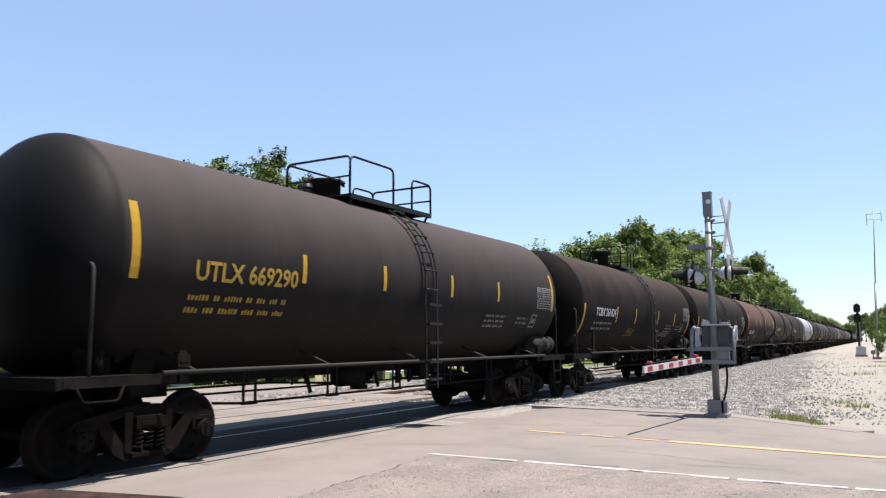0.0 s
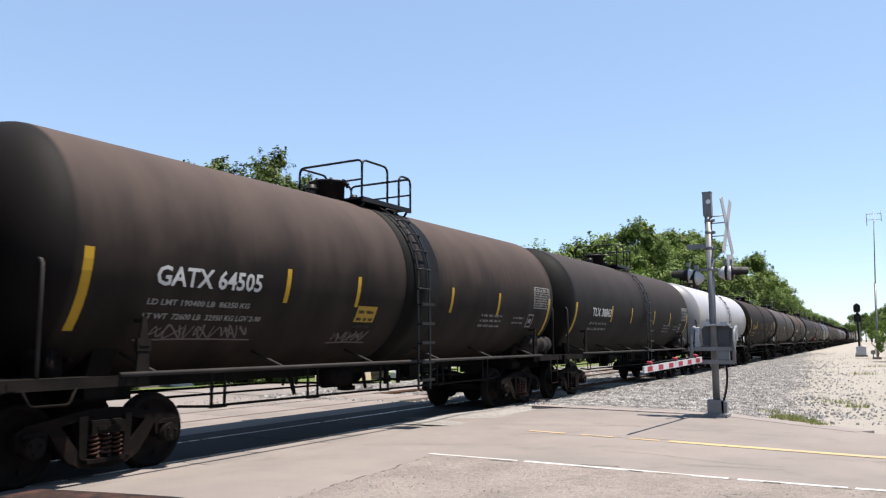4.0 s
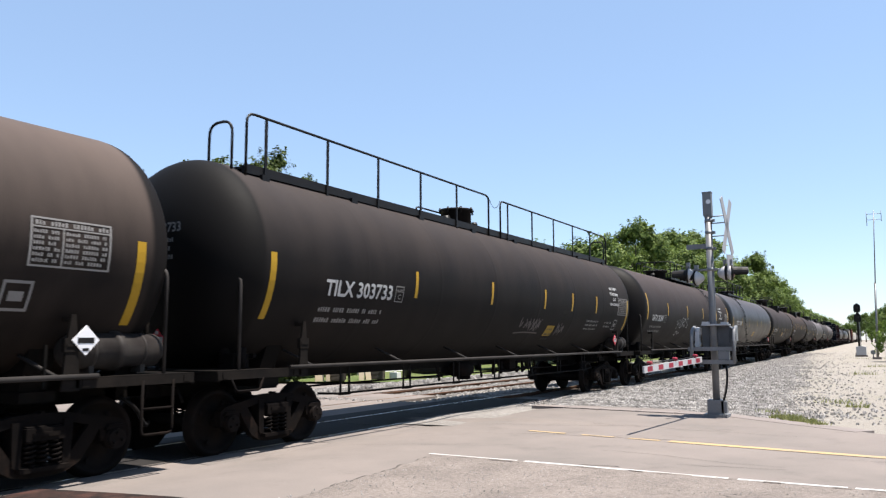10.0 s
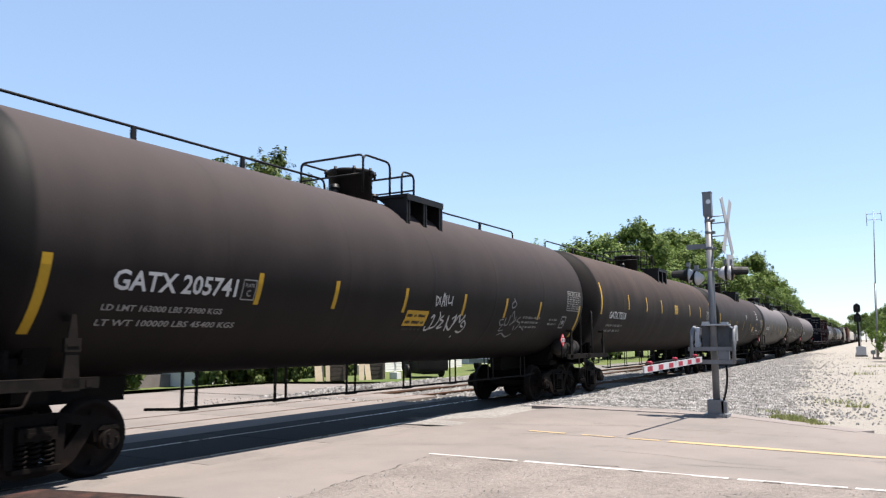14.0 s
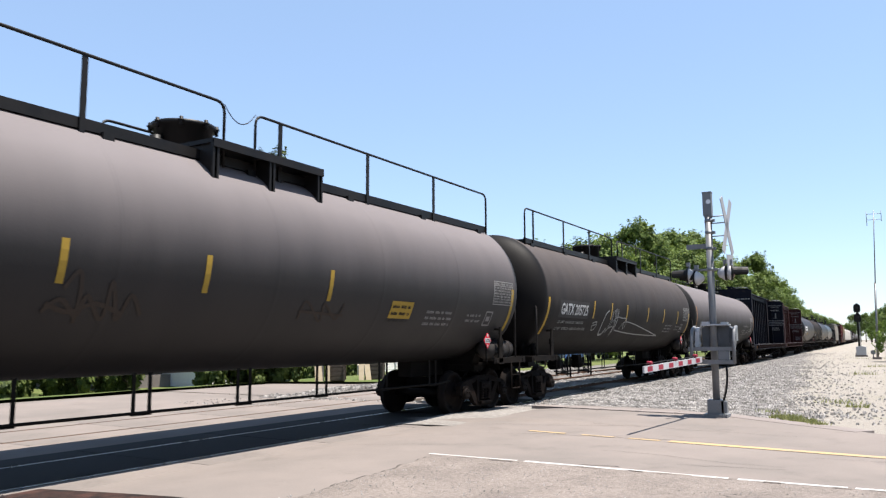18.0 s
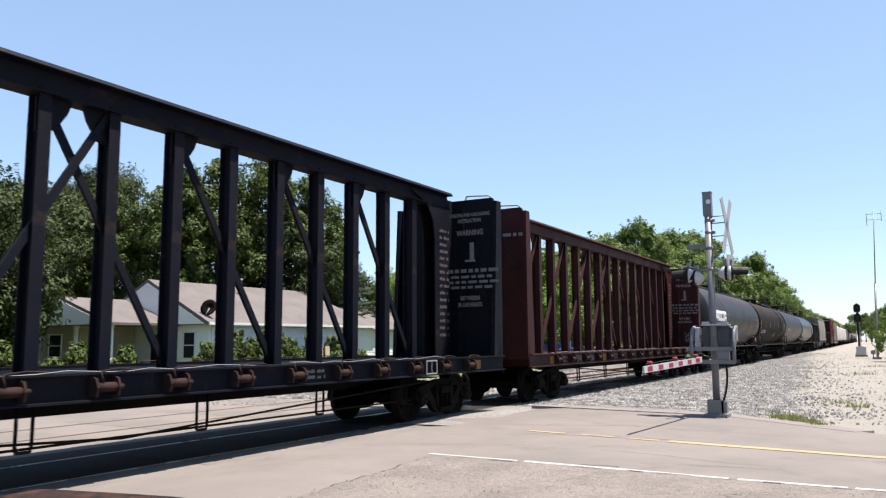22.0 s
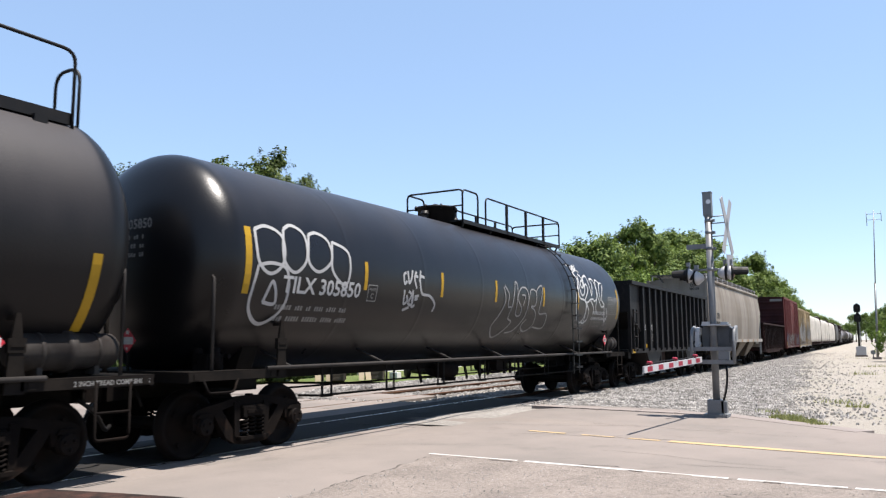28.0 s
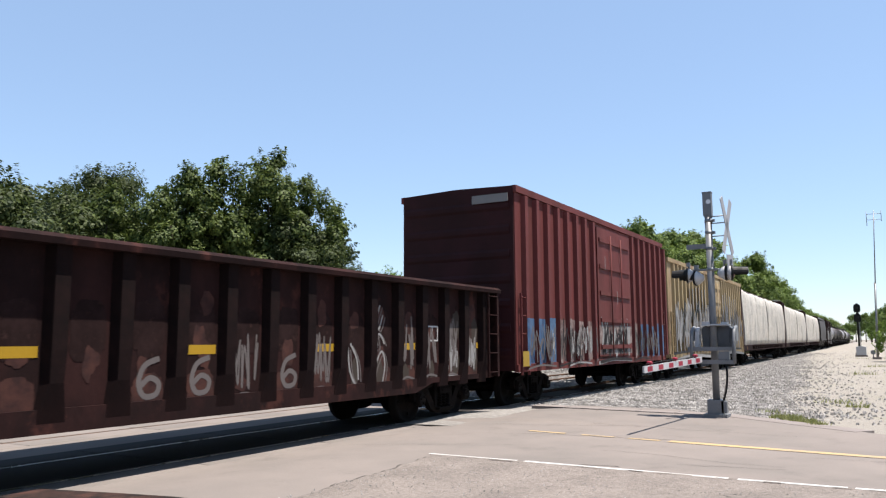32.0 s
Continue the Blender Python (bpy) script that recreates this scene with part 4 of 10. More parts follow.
def m_deck_edge(bm, s, n):
    """The flanged plate along the side of an end deck, back to the corner post."""
    box(bm, (s * 1.475, -n / 2, 1.055), (0.014, n, 0.115))
    for z in (1.005, 1.115):
        box(bm, (s * 1.455, -n / 2, z), (0.055, n, 0.012))
    for y in (-0.12, -n + 0.12):
        box(bm, (s * 1.487, y, 1.055), (0.012, 0.09, 0.08))


def m_end_rail(bm, s, inner):
    """The bent grab rail from the head to one corner of the end deck."""
    pipe(bm, bent([(s * inner, -0.12, 2.40), (s * inner, 0.12, 2.40), (s * 1.42, 0.12, 2.40), (s * 1.42, 0.12, 1.1)], 0.13, 4), 0.024)


def m_corner_step(bm, s):
    pipe(bm, bent([(s * 1.48, -0.22, 1.05), (s * 1.48, -0.22, 0.42), (s * 1.48, 0.22, 0.42), (s * 1.48, 0.22, 1.05)], 0.05, 2), 0.018, 5)
    pipe(bm, [(s * 1.48, -0.22, 0.72), (s * 1.48, 0.22, 0.72)], 0.016, 5)


def m_sill_step(bm, s):
    """A shallow bent stirrup under the corner of the deck."""
    pipe(bm, bent([(s * 1.47, -0.30, 1.01), (s * 1.49, -0.22, 0.84), (s * 1.49, 0.22, 0.84), (s * 1.47, 0.30, 1.01)], 0.04, 2), 0.017, 5)


def m_post(bm, z1):
    """A tapered jacking post with a clamp plate near its head."""
    zk = 1.0 + (z1 - 1.0) * 0.5
    prism(bm, [(-0.105, 0.98), (0.105, 0.98), (0.075, zk), (-0.075, zk)], "X", -0.014, 0.022)
    box(bm, (0.0, 0, zk + 0.07), (0.06, 0.19, 0.15))
    box(bm, (0.033, 0, zk + 0.07), (0.012, 0.15, 0.03))
    prism(bm, [(-0.06, zk + 0.14), (0.06, zk + 0.14), (0.025, z1), (-0.025, z1)], "X", -0.014, 0.022)
    box(bm, (-0.06, 0, z1 - 0.05), (0.16, 0.05, 0.05))


def m_brake_gear(bm):
    """Brake cylinder with its levers and slack adjuster, hung under the shell."""
    lathe(bm, [(-0.34, 0.04), (-0.32, 0.15), (0.24, 0.15), (0.30, 0.05)], "Y", (0.42, 0, 0.80), 14)
    box(bm, (0.42, -0.1, 0.98), (0.22, 0.30, 0.16))
    for y, a in ((0.42, 0.46), (0.66, 0.40), (-0.44, 0.50)):
        prism(bm, [(y - 0.05, 1.02), (y + 0.05, 1.02), (y + 0.035, a), (y - 0.045, a)], "X", 0.60, 0.63)
        box(bm, (0.55, y, 0.74), (0.16, 0.09, 0.09))
    pipe(bm, [(0.615, -0.46, 0.56), (0.615, 0.70, 0.52)], 0.022, 6)
    pipe(bm, bent([(0.7, -0.2, 0.96), (0.72, -0.2, 0.62), (0.72, 0.15, 0.60), (0.7, 0.15, 0.9)], 0.06, 3), 0.016, 5)


def m_side_rail(bm, n, r, zc):
    """The long side rail under the shell with its little slanting brackets."""
    x = 1.49
    pipe(bm, [(x, -n / 2, 1.13), (x, n / 2, 1.13)], 0.030, 8)
    for y in steps(-n / 2 + 0.5, n / 2 - 0.5, 2.4):
        z = zc - r * 0.80
        rod(bm, (r * 0.62, y - 0.10, z), (x, y, 1.14), 0.022, 5)


def m_dome(bm, z, r, h):
    lathe(bm, [(z - 0.15, r), (z + h * 0.82, r), (z + h * 0.82, r + 0.05), (z + h * 0.94, r + 0.05), (z + h, r * 0.7), (z + h + 0.02, 0.05)], "Z", (0, 0, 0), 24)


def m_eye_bolt(bm, h):
    rod(bm, (0, 0, 0), (0, 0, h), 0.028, 6)
    rod(bm, (0, 0, h * 0.55), (0, 0, h * 0.75), 0.045, 6)


def m_valve(bm, r, z, h):
    rod(bm, (0, 0, z - 0.1), (0, 0, z + h), r, 10)
    rod(bm, (0, 0, z + h * 0.6), (0, 0, z + h * 0.75), r * 1.25, 10)


def m_platform(bm, y0, y1, w, z):
    """A grated platform: frame, cross bars and a tread plate with a turned-down edge."""
    box(bm, (0, (y0 + y1) / 2, z + 0.004), (w - 0.02, y1 - y0 - 0.02, 0.008))
    for s in (-1, 1):
        box(bm, (s * w / 2, (y0 + y1) / 2, z), (0.05, y1 - y0, 0.09))
    for y in steps(y0, y1, 0.16):
        box(bm, (0, y, z + 0.02), (w, 0.04, 0.035))
    for y in steps(y0 + 0.1, y1 - 0.1, 1.3):
        for s in (-1, 1):
            rod(bm, (s * w / 2, y, z), (s * w * 0.36, y, z - 0.30), 0.025, 5)


def m_guard(bm, x, y0, y1, z, h, d, ends):
    """A guard rail: bent top pipe, posts, and a rail at half height at the ends."""
    pipe(bm, bent([(x, y0, z), (x, y0, z + h), (x, y1, z + h), (x, y1, z)], 0.14, 4), 0.022)
    for y in steps(y0, y1, d)[1:-1]:
        box(bm, (x, y, z + h / 2 - 0.02), (0.05, 0.075, h + 0.06))
    if ends:
        pipe(bm, [(x, y0, z + h * 0.55), (x, y1, z + h * 0.55)], 0.018, 6)


def m_edge(bm, a, b, z):
    """The angle along the walkway's edge, with pads on the shell."""
    box(bm, (0, (a + b) / 2, z + 0.05), (0.03, b - a, 0.14))
    for y in steps(a + 0.4, b - 0.4, 2.3):
        box(bm, (0.02, y, z - 0.08), (0.10, 0.16, 0.16))


def m_posted(bm, x, y0, y1, z, h, k, wide):
    """A guard rail with a bent end pipe and flat posts that stand on the walkway's edge."""
    pipe(bm, bent([(x, y0, z), (x, y0, z + h), (x, y1, z + h), (x, y1, z)], 0.16, 4), 0.022)
    first = 0.42 if k > 3 else 0.55
    for i in range(k):
        y = y0 + first + (y1 - y0 - first - 0.05) * i / k
        box(bm, (x, y, z + h / 2 - 0.04), (0.022, wide, h + 0.06))


def m_end_hoop(bm, y, z):
    """The narrow hoop at the head of the walkway."""
    pipe(bm, bent([(0.78, y, z - 0.12), (0.78, y, z + 0.80), (0.30, y, z + 0.80), (0.30, y, z - 0.05)], 0.20, 5), 0.022)


def m_chain(bm, x, a, b, z):
    """A sagging safety chain across the gap in the rails."""
    pts = [(x, a + (b - a) * i / 8, z - 0.22 * (1 - (i / 4 - 1) ** 2)) for i in range(9)]
    pipe(bm, pts, 0.008, 4)


def m_cross_guard(bm, x0, x1, y, z, h):
    pipe(bm, bent([(x0, y, z), (x0, y, z + h), (x1, y, z + h), (x1, y, z)], 0.10, 3), 0.022)
    pipe(bm, [(x0, y, z + h * 0.5), (x1, y, z + h * 0.5)], 0.018, 6)


def flat_bar(bm, pts, across, thick):
    """A flat bar bent along a line of points; across is its width along the car."""
    rings = []
    for i, p in enumerate(pts):
        p = Vector(p)
        d = (Vector(pts[min(i + 1, len(pts) - 1)]) - Vector(pts[max(i - 1, 0)])).normalized()
        o = Vector((0, across / 2, 0))
        k = d.cross(Vector((0, 1, 0))).normalized() * thick / 2
        rings.append([bm.verts.new(p + q) for q in (-o - k, o - k, o + k, -o + k)])
    for a, b in zip(rings, rings[1:]):
        for i in range(4):
            bm.faces.new((a[i], a[(i + 1) % 4], b[(i + 1) % 4], b[i]))
    bm.faces.new(rings[0][::-1])
    bm.faces.new(rings[-1])


def m_ladder(bm, r, zc, side):
    """The ladder that follows the shell from the platform to the side rail: flat stringers, round rungs that stand off."""
    off = r + 0.075
    for dy in (-0.20, 0.20):
        pts = []
        for k in range(15):
            a = math.radians(76 - 84 * k / 14)
            pts.append((side * off * math.cos(a), dy, zc + off * math.sin(a)))
        pts += [(side * off, dy, 1.7), (side * off, dy, 1.1), (side * off, dy, 0.62)]
        flat_bar(bm, pts, 0.055, 0.016)
    for k in range(7):
        a = math.radians(70 - 12.5 * k)
        c, q = off + 0.045, math.sin(a)
        pipe(bm, bent([(side * off * math.cos(a), -0.20, zc + off * q), (side * c * math.cos(a), -0.19, zc + c * q), (side * c * math.cos(a), 0.19, zc + c * q),
                       (side * off * math.cos(a), 0.20, zc + off * q)], 0.03, 1), 0.017, 5)
    for z in (2.15, 1.80, 1.45, 1.1, 0.78):
        box(bm, (side * (off + 0.05), 0, z), (0.09, 0.44, 0.022))
        box(bm, (side * (off + 0.09), 0, z + 0.015), (0.012, 0.44, 0.05))


def m_valve_deck(bm, a, b):
    """One overhanging half of the valve deck with its turned-down edge."""
    box(bm, (0.86, (a + b) / 2, 0.03), (0.72, b - a + 0.14, 0.06))
    box(bm, (1.21, (a + b) / 2, -0.01), (0.02, b - a + 0.14, 0.10))


def m_bracket(bm):
    """A triangular plate bracket with a flange on its outer edge."""
    prism(bm, [(0.50, 0.01), (1.20, 0.01), (1.20, -0.56), (0.86, -0.26)], "Y", -0.02, 0.02)
    prism(bm, [(1.14, 0.0), (1.20, 0.0), (1.20, -0.55), (1.17, -0.52)], "Y", -0.06, 0.06)


def bracket_deck(car, z, a, b):
    for s in (-1, 1):
        side = (lambda y: pose(0, y, z, 0, 0, 0 if s > 0 else 180))
        deck = part("valve_deck", mesh("valve_deck", M_BLACK, m_valve_deck, -round((b - a) / 2, 2), round((b - a) / 2, 2)), car, at=side((a + b) / 2))
        for y in (a, (a + b) / 2, b):
            part("bracket", mesh("bracket", M_BLACK, m_bracket), deck, at=(0, (y - (a + b) / 2) * s, 0))


def m_rigging(bm, n):
    """Brake cylinder, levers and the bottom outlet under the shell."""
    lathe(bm, [(-0.35, 0.05), (-0.33, 0.17), (0.30, 0.17), (0.34, 0.06)], "Y", (0.45, -0.8, 0.86), 14)
    lathe(bm, [(-0.45, 0.06), (-0.42, 0.2), (0.42, 0.2), (0.45, 0.06)], "Y", (-0.5, 0.6, 0.86), 14)
    pipe(bm, [(0.35, -n / 2 + 1.8, 0.74), (0.35, n / 2 - 1.8, 0.74)], 0.018, 5)
    for y in (0.62, 1.05, 1.95, 2.3, 3.1):
        box(bm, (0.55, y, 0.83), (0.05, 0.07, 0.30))
        box(bm, (0.52, y + 0.12, 0.78), (0.10, 0.05, 0.12))
    for y in (-2.2, -0.25, 2.6):
        prism(bm, [(y - 0.03, 0.98), (y + 0.05, 0.98), (y + 0.16, 0.66), (y + 0.10, 0.64)], "X", 0.60, 0.63)
    pipe(bm, bent([(0.62, 0.4, 0.80), (0.62, 1.3, 0.72), (0.62, 2.2, 0.80), (0.62, 3.3, 0.76)], 0.3, 4), 0.024, 5)
    rod(bm, (0.0, 0.1, 1.25), (0.0, 0.1, 0.60), 0.12, 10)
    rod(bm, (0.0, 0.1, 0.66), (0.0, 0.1, 0.58), 0.17, 10)
    box(bm, (0.5, 1.5, 0.90), (0.3, 0.35, 0.24))


def m_brake_rod(bm, n):
    """The long brake rod that rests in the hangers."""
    pipe(bm, [(0.95, -n / 2 + 1.9, 0.66), (0.95, -n / 2 + 2.4, 0.625), (0.95, n / 2 - 2.4, 0.625), (0.95, n / 2 - 1.9, 0.66)], 0.020, 6)


def m_rod_hanger(bm):
    """A strap that hangs from the shell and holds the brake rod."""
    for y in (-0.12, 0.12):
        box(bm, (0.95, y, 0.86), (0.012, 0.05, 0.52))
    box(bm, (0.95, 0, 0.600), (0.05, 0.29, 0.014))


def m_reservoir(bm):
    """The two-chamber air reservoir with its middle flange, straps and feet."""
    lathe(bm, [(-0.66, 0.03), (-0.64, 0.13), (-0.56, 0.20), (-0.05, 0.205), (-0.05, 0.235), (0.05, 0.235), (0.05, 0.205), (0.56, 0.20), (0.64, 0.13), (0.66, 0.03)], "Y", (0, 0, 0), 20)
    for y in (-0.34, 0.34):
        lathe(bm, [(y - 0.025, 0.19), (y - 0.025, 0.212), (y + 0.025, 0.212), (y + 0.025, 0.19)], "Y", (0, 0, 0), 20, False)
        box(bm, (0, y, -0.20), (0.26, 0.06, 0.12))


def m_valve_gear(bm):
    box(bm, (0, 0, 1.22), (0.28, 0.30, 0.22))
    rod(bm, (0.1, 0.1, 1.2), (0.1, 0.1, 1.55), 0.08, 8)
    rod(bm, (-0.2, 0.05, 1.1), (-0.2, 0.05, 1.42), 0.06, 8)
    box(bm, (0.05, -0.2, 1.30), (0.5, 0.06, 0.06))


def m_handwheel(bm):
    lathe(bm, [(-0.015, 0.24), (-0.015, 0.28), (0.015, 0.28), (0.015, 0.24)], "Y", (0.45, 0, 2.2), 20, False)
    for k in range(3):
        a = 2 * math.pi * k / 3
        rod(bm, (0.45, 0, 2.2), (0.45 + 0.26 * math.cos(a), 0, 2.2 + 0.26 * math.sin(a)), 0.012, 5)
    rod(bm, (0.45, 0.02, 1.1), (0.45, 0.02, 2.2), 0.03, 6)


def m_diamond(bm):
    s = 0.165
    prism(bm, [(-s, 0), (0, -s), (s, 0), (0, s)], "X", -0.006, 0.006)


def m_placard_number(bm):
    box(bm, (0.007, 0, 0), (0.004, 0.24, 0.10))
    box(bm, (0.007, 0, -0.11), (0.004, 0.03, 0.04))
    box(bm, (0.007, 0, 0.11), (0.004, 0.06, 0.05))


def m_placard_bar(bm):
    box(bm, (0.008, 0, 0), (0.004, 0.2, 0.06))
    box(bm, (0.008, 0, -0.1), (0.004, 0.08, 0.03))


CARS = []          # (car, middle along the train at the clip's start)


def m_holder(bm):
    """The post and backing of a placard."""
    box(bm, (0, 0, 1.25), (0.03, 0.03, 0.45))


def mark(car, bm, name, material, label=""):
    ob = part(name, finish(bm, name, material), car, label)
    if name.endswith("print") or name == "load_stencil":
        tagged(ob, kind="stuff")


GROW = 0.35        # the shell's length past the nominal one, at its rear


def late(car, bm, name, material, label=""):
    """A mark given from the nominal middle of a car."""
    bmesh.ops.translate(bm, verts=bm.verts, vec=(0, -GROW / 2 - 0.08, 0))
    mark(car, bm, name, material, label)


def valve_rails(car, a, b, z, h=0.74):
    """Guard rails round the valve platform: a hoop across each end and two pieces along each side."""
    part("end_guard", mesh("end_guard", M_BLACK, m_cross_guard, -0.75, 0.75, round(a, 2), z, h), car)
    part("end_guard", mesh("end_guard", M_BLACK, m_cross_guard, -0.75, 0.75, round(b, 2), z, h - 0.08), car)
    for x in (-0.75, 0.75):
        part("guard_rail", mesh("guard_rail", M_BLACK, m_guard, x, round(a, 2), round(a + (b - a) * 0.5, 2), z, h, 2.0, False), car)
        part("guard_rail", mesh("guard_rail_short", M_BLACK, m_guard, x, round(a + (b - a) * 0.74, 2), round(b, 2), z, h - 0.08, 2.0, False), car)


def tank_car(y0, y1, label, paint, top="short", r=1.543, zc=2.596, text="", at=(-5.2, 2.2, 1.85, 0.25), ink=None, bars=(-3.2, -1.1, 1.7, 4.0), bar_z=(2.06, 2.55),
             strip=(1.63, 2.55), band=False, ladder=0.55, dome=-0.3, plat=1.5, span=1.65, sill=True, rusty=False, tags=(), end_text=False, panel=True, placard=None,
             patch=None, dome_h=None, rails=(-1.6, 0.8, 5.0), runner=False, bar_paint=None, lines=(), panel_back=1.08, grow=GROW, post=1.80, stencil=False, dusty=False, inset=0.0, plate=None, gear=()):
    """A tank car whose shell's straight part runs from y0 to y1 along the train."""
    d = grow / 2 + (0.05 if r < 1.55 else 0.08)
    y1 = y1 + grow
    mid, n = (y0 + y1) / 2, y1 - y0
    at = (at[0] - d, *at[1:])
    bars, rails = tuple(b - d for b in bars), tuple(b - d for b in rails)
    ladder = None if ladder is None else ladder - d
    dome, plat = dome - d, plat - d
    patch = (patch[0] - d, *patch[1:]) if patch else None
    tags = tuple((a, u - d, *rest) for a, u, *rest in tags)
    dome_h = (dome_h or 0) + 0.1 if dome_h else {"lpg": 0.58, "full": 0.46, "fullbracket": 0.5}.get(top, 0.38)
    head = 0.72
    half = n / 2 + 1.10
    car = thing("tank_car", label, "tank car", "cars of the freight train")
    CARS.append((car, mid))
    sh = Shell(r, zc)
    zt = zc + r
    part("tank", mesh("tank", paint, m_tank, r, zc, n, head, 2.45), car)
    if band:
        part("band", mesh("band", T_DULL, m_band, r, zc, 1.15), car, "darker patch band round the shell", at=(0, ladder + 0.1, 0))
    for s in (-1, 1):
        half_truck = n / 2 - inset - ((0.95 if s > 0 else 0.75) if sill else (0.60 if s > 0 else 0.40))
        post_y = s * (n / 2 - (0.92 if sill else 0.52))
        truck(car, s * half_truck, rusty)
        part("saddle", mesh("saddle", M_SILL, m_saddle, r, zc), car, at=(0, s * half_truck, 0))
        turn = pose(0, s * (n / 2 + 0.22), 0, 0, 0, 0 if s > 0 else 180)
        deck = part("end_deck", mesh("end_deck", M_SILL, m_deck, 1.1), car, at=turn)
        for q in (-1, 1):
            part("grab_rail", mesh("grab_rail", M_RAILDUST, m_end_rail, q, -0.38 if q == s else 0.60), deck)
            part("corner_step", mesh("corner_step", M_IRON, m_corner_step, q) if s > 0 else mesh("sill_step", M_RAILDUST if dusty else M_IRON, m_sill_step, q), deck)
            part("deck_edge", mesh("deck_edge", M_RAILDUST if dusty else M_DECKDUST, m_deck_edge, q, 1.62), deck, at=(0, 0.54, 0))
        if stencil:
            part("deck_stencil", finish(lettering(Shell(plane=0.0), "2 INCH TREAD COMP SHOES", -0.5, 1.022, 0.98, 0.058), "deck_stencil", M_GREYPRINT), car, "small white stencil on the deck edge", at=(1.486, s * (n / 2 + 0.22), 0))
        part("valve_gear", mesh("valve_gear", M_IRON, m_valve_gear), deck, at=(1.0 * s, -0.2, 0))
        if post:
            part("corner_post", mesh("corner_post", M_RAILDUST if dusty else M_DECKDUST, m_post, post), car, at=pose(1.46, post_y, 0))
            part("corner_post", mesh("corner_post", M_RAILDUST if dusty else M_DECKDUST, m_post, post), car, at=pose(-1.46, post_y, 0, 0, 0, 180))
        if not sill:
            part("stub_sill", mesh("stub_sill", M_SILL, m_sill, 3.4), car, at=(0, s * (n / 2 - 0.5), 0))
    part("hand_brake", mesh("hand_brake", M_SILL, m_handwheel), car, at=(0, n / 2 + 0.82, 0))
    if sill:
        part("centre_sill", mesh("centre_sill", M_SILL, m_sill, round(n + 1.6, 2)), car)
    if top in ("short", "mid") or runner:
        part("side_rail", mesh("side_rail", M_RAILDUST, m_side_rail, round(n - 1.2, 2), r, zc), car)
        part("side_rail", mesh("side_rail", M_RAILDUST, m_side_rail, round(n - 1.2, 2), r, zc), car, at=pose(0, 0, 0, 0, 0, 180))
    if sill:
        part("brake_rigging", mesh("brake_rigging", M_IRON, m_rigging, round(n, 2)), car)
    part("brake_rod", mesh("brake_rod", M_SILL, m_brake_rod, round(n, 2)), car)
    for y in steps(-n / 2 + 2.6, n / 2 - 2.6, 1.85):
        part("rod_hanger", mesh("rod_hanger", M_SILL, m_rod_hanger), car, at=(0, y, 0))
    part("air_reservoir", mesh("air_reservoir", M_RESERVOIR, m_reservoir), car, at=(1.18, n / 2 - 0.22, 1.30 if not sill else 1.40))
    couplers(car, half)
    # top fittings
    rd = {"short": 0.30, "full": 0.36, "low": 0.34}.get(top, 0.43)
    manway = part("manway", mesh("manway", M_BLACK, m_dome, zt, rd, dome_h), car, at=(0, dome, 0))
    for k in range(8):
        a = 2 * math.pi * k / 8
        part("eye_bolt", mesh("eye_bolt", M_BLACK, m_eye_bolt, round(dome_h * 0.3, 3)), manway, at=((rd + 0.05) * math.cos(a), (rd + 0.05) * math.sin(a), zt + dome_h * 0.70))
    for x, y, q, h in ((0.0, -0.5, 0.09, 0.22), (0.25, 0.45, 0.07, 0.16), (-0.25, 0.5, 0.05, 0.26), (0.0, 0.64, 0.10, 0.12)):
        part("valve", mesh("valve", M_BLACK, m_valve, q, zt, h), car, at=(x, dome + y, 0))
    zp = zt - 0.02
    if top == "short":
        a, b = plat - span, plat
        part("platform", mesh("platform", M_BLACK, m_platform, a, b, 1.5, zp), car)
        valve_rails(car, a, b, zp)
    elif top == "mid":
        a, g, b = rails
        part("platform", mesh("platform", M_BLACK, m_platform, a, b, 1.5, zp), car)
        for x in (-0.75, 0.75):
            part("guard_rail", mesh("guard_rail", M_BLACK, m_guard, x, a, g - 0.2, zp, 0.74, 2.0, False), car)
            part("guard_rail", mesh("guard_rail_long", M_BLACK, m_guard, x, g + 0.2, b, zp, 0.72, 1.25, False), car)
        part("end_guard", mesh("end_guard", M_BLACK, m_cross_guard, -0.75, 0.75, a, zp, 0.74), car)
        part("end_guard", mesh("end_guard", M_BLACK, m_cross_guard, -0.75, 0.75, b, zp, 0.70), car)
    elif top in ("full", "fullbracket"):
        a, b = -n / 2 + 0.2, n / 2 - 0.08
        part("walkway", mesh("walkway", M_BLACK, m_platform, a, b, 1.70, zp - 0.16), car)
        for q in (-1, 1):
            part("walkway_edge", mesh("walkway_edge", M_BLACK, m_edge, a, b, zp - 0.20), car, at=pose(q * 0.88, (a + b) * (q < 0), 0, 0, 0, 0 if q > 0 else 180))
        wide = 0.075 if top == "fullbracket" else 0.05
        part("guard_rail", mesh("guard_rail", M_BLACK, m_posted, 0.91, a, dome - 0.05, zp - 0.26, 0.96, 5 if wide < 0.06 else 3, wide), car)
        part("guard_rail", mesh("guard_rail", M_BLACK, m_posted, 0.91, dome + 0.58, b, zp - 0.26, 0.94, 5 if wide < 0.06 else 3, wide), car)
        if top == "full":
            for y in (a - 0.16, b + 0.16):
                part("end_hoop", mesh("end_hoop", M_BLACK, m_end_hoop, round(y, 2), zp - 0.24), car)
        part("chain", mesh("chain", M_BLACK, m_chain, 0.91, dome - 0.05, dome + 0.58, zp + 0.68), car)
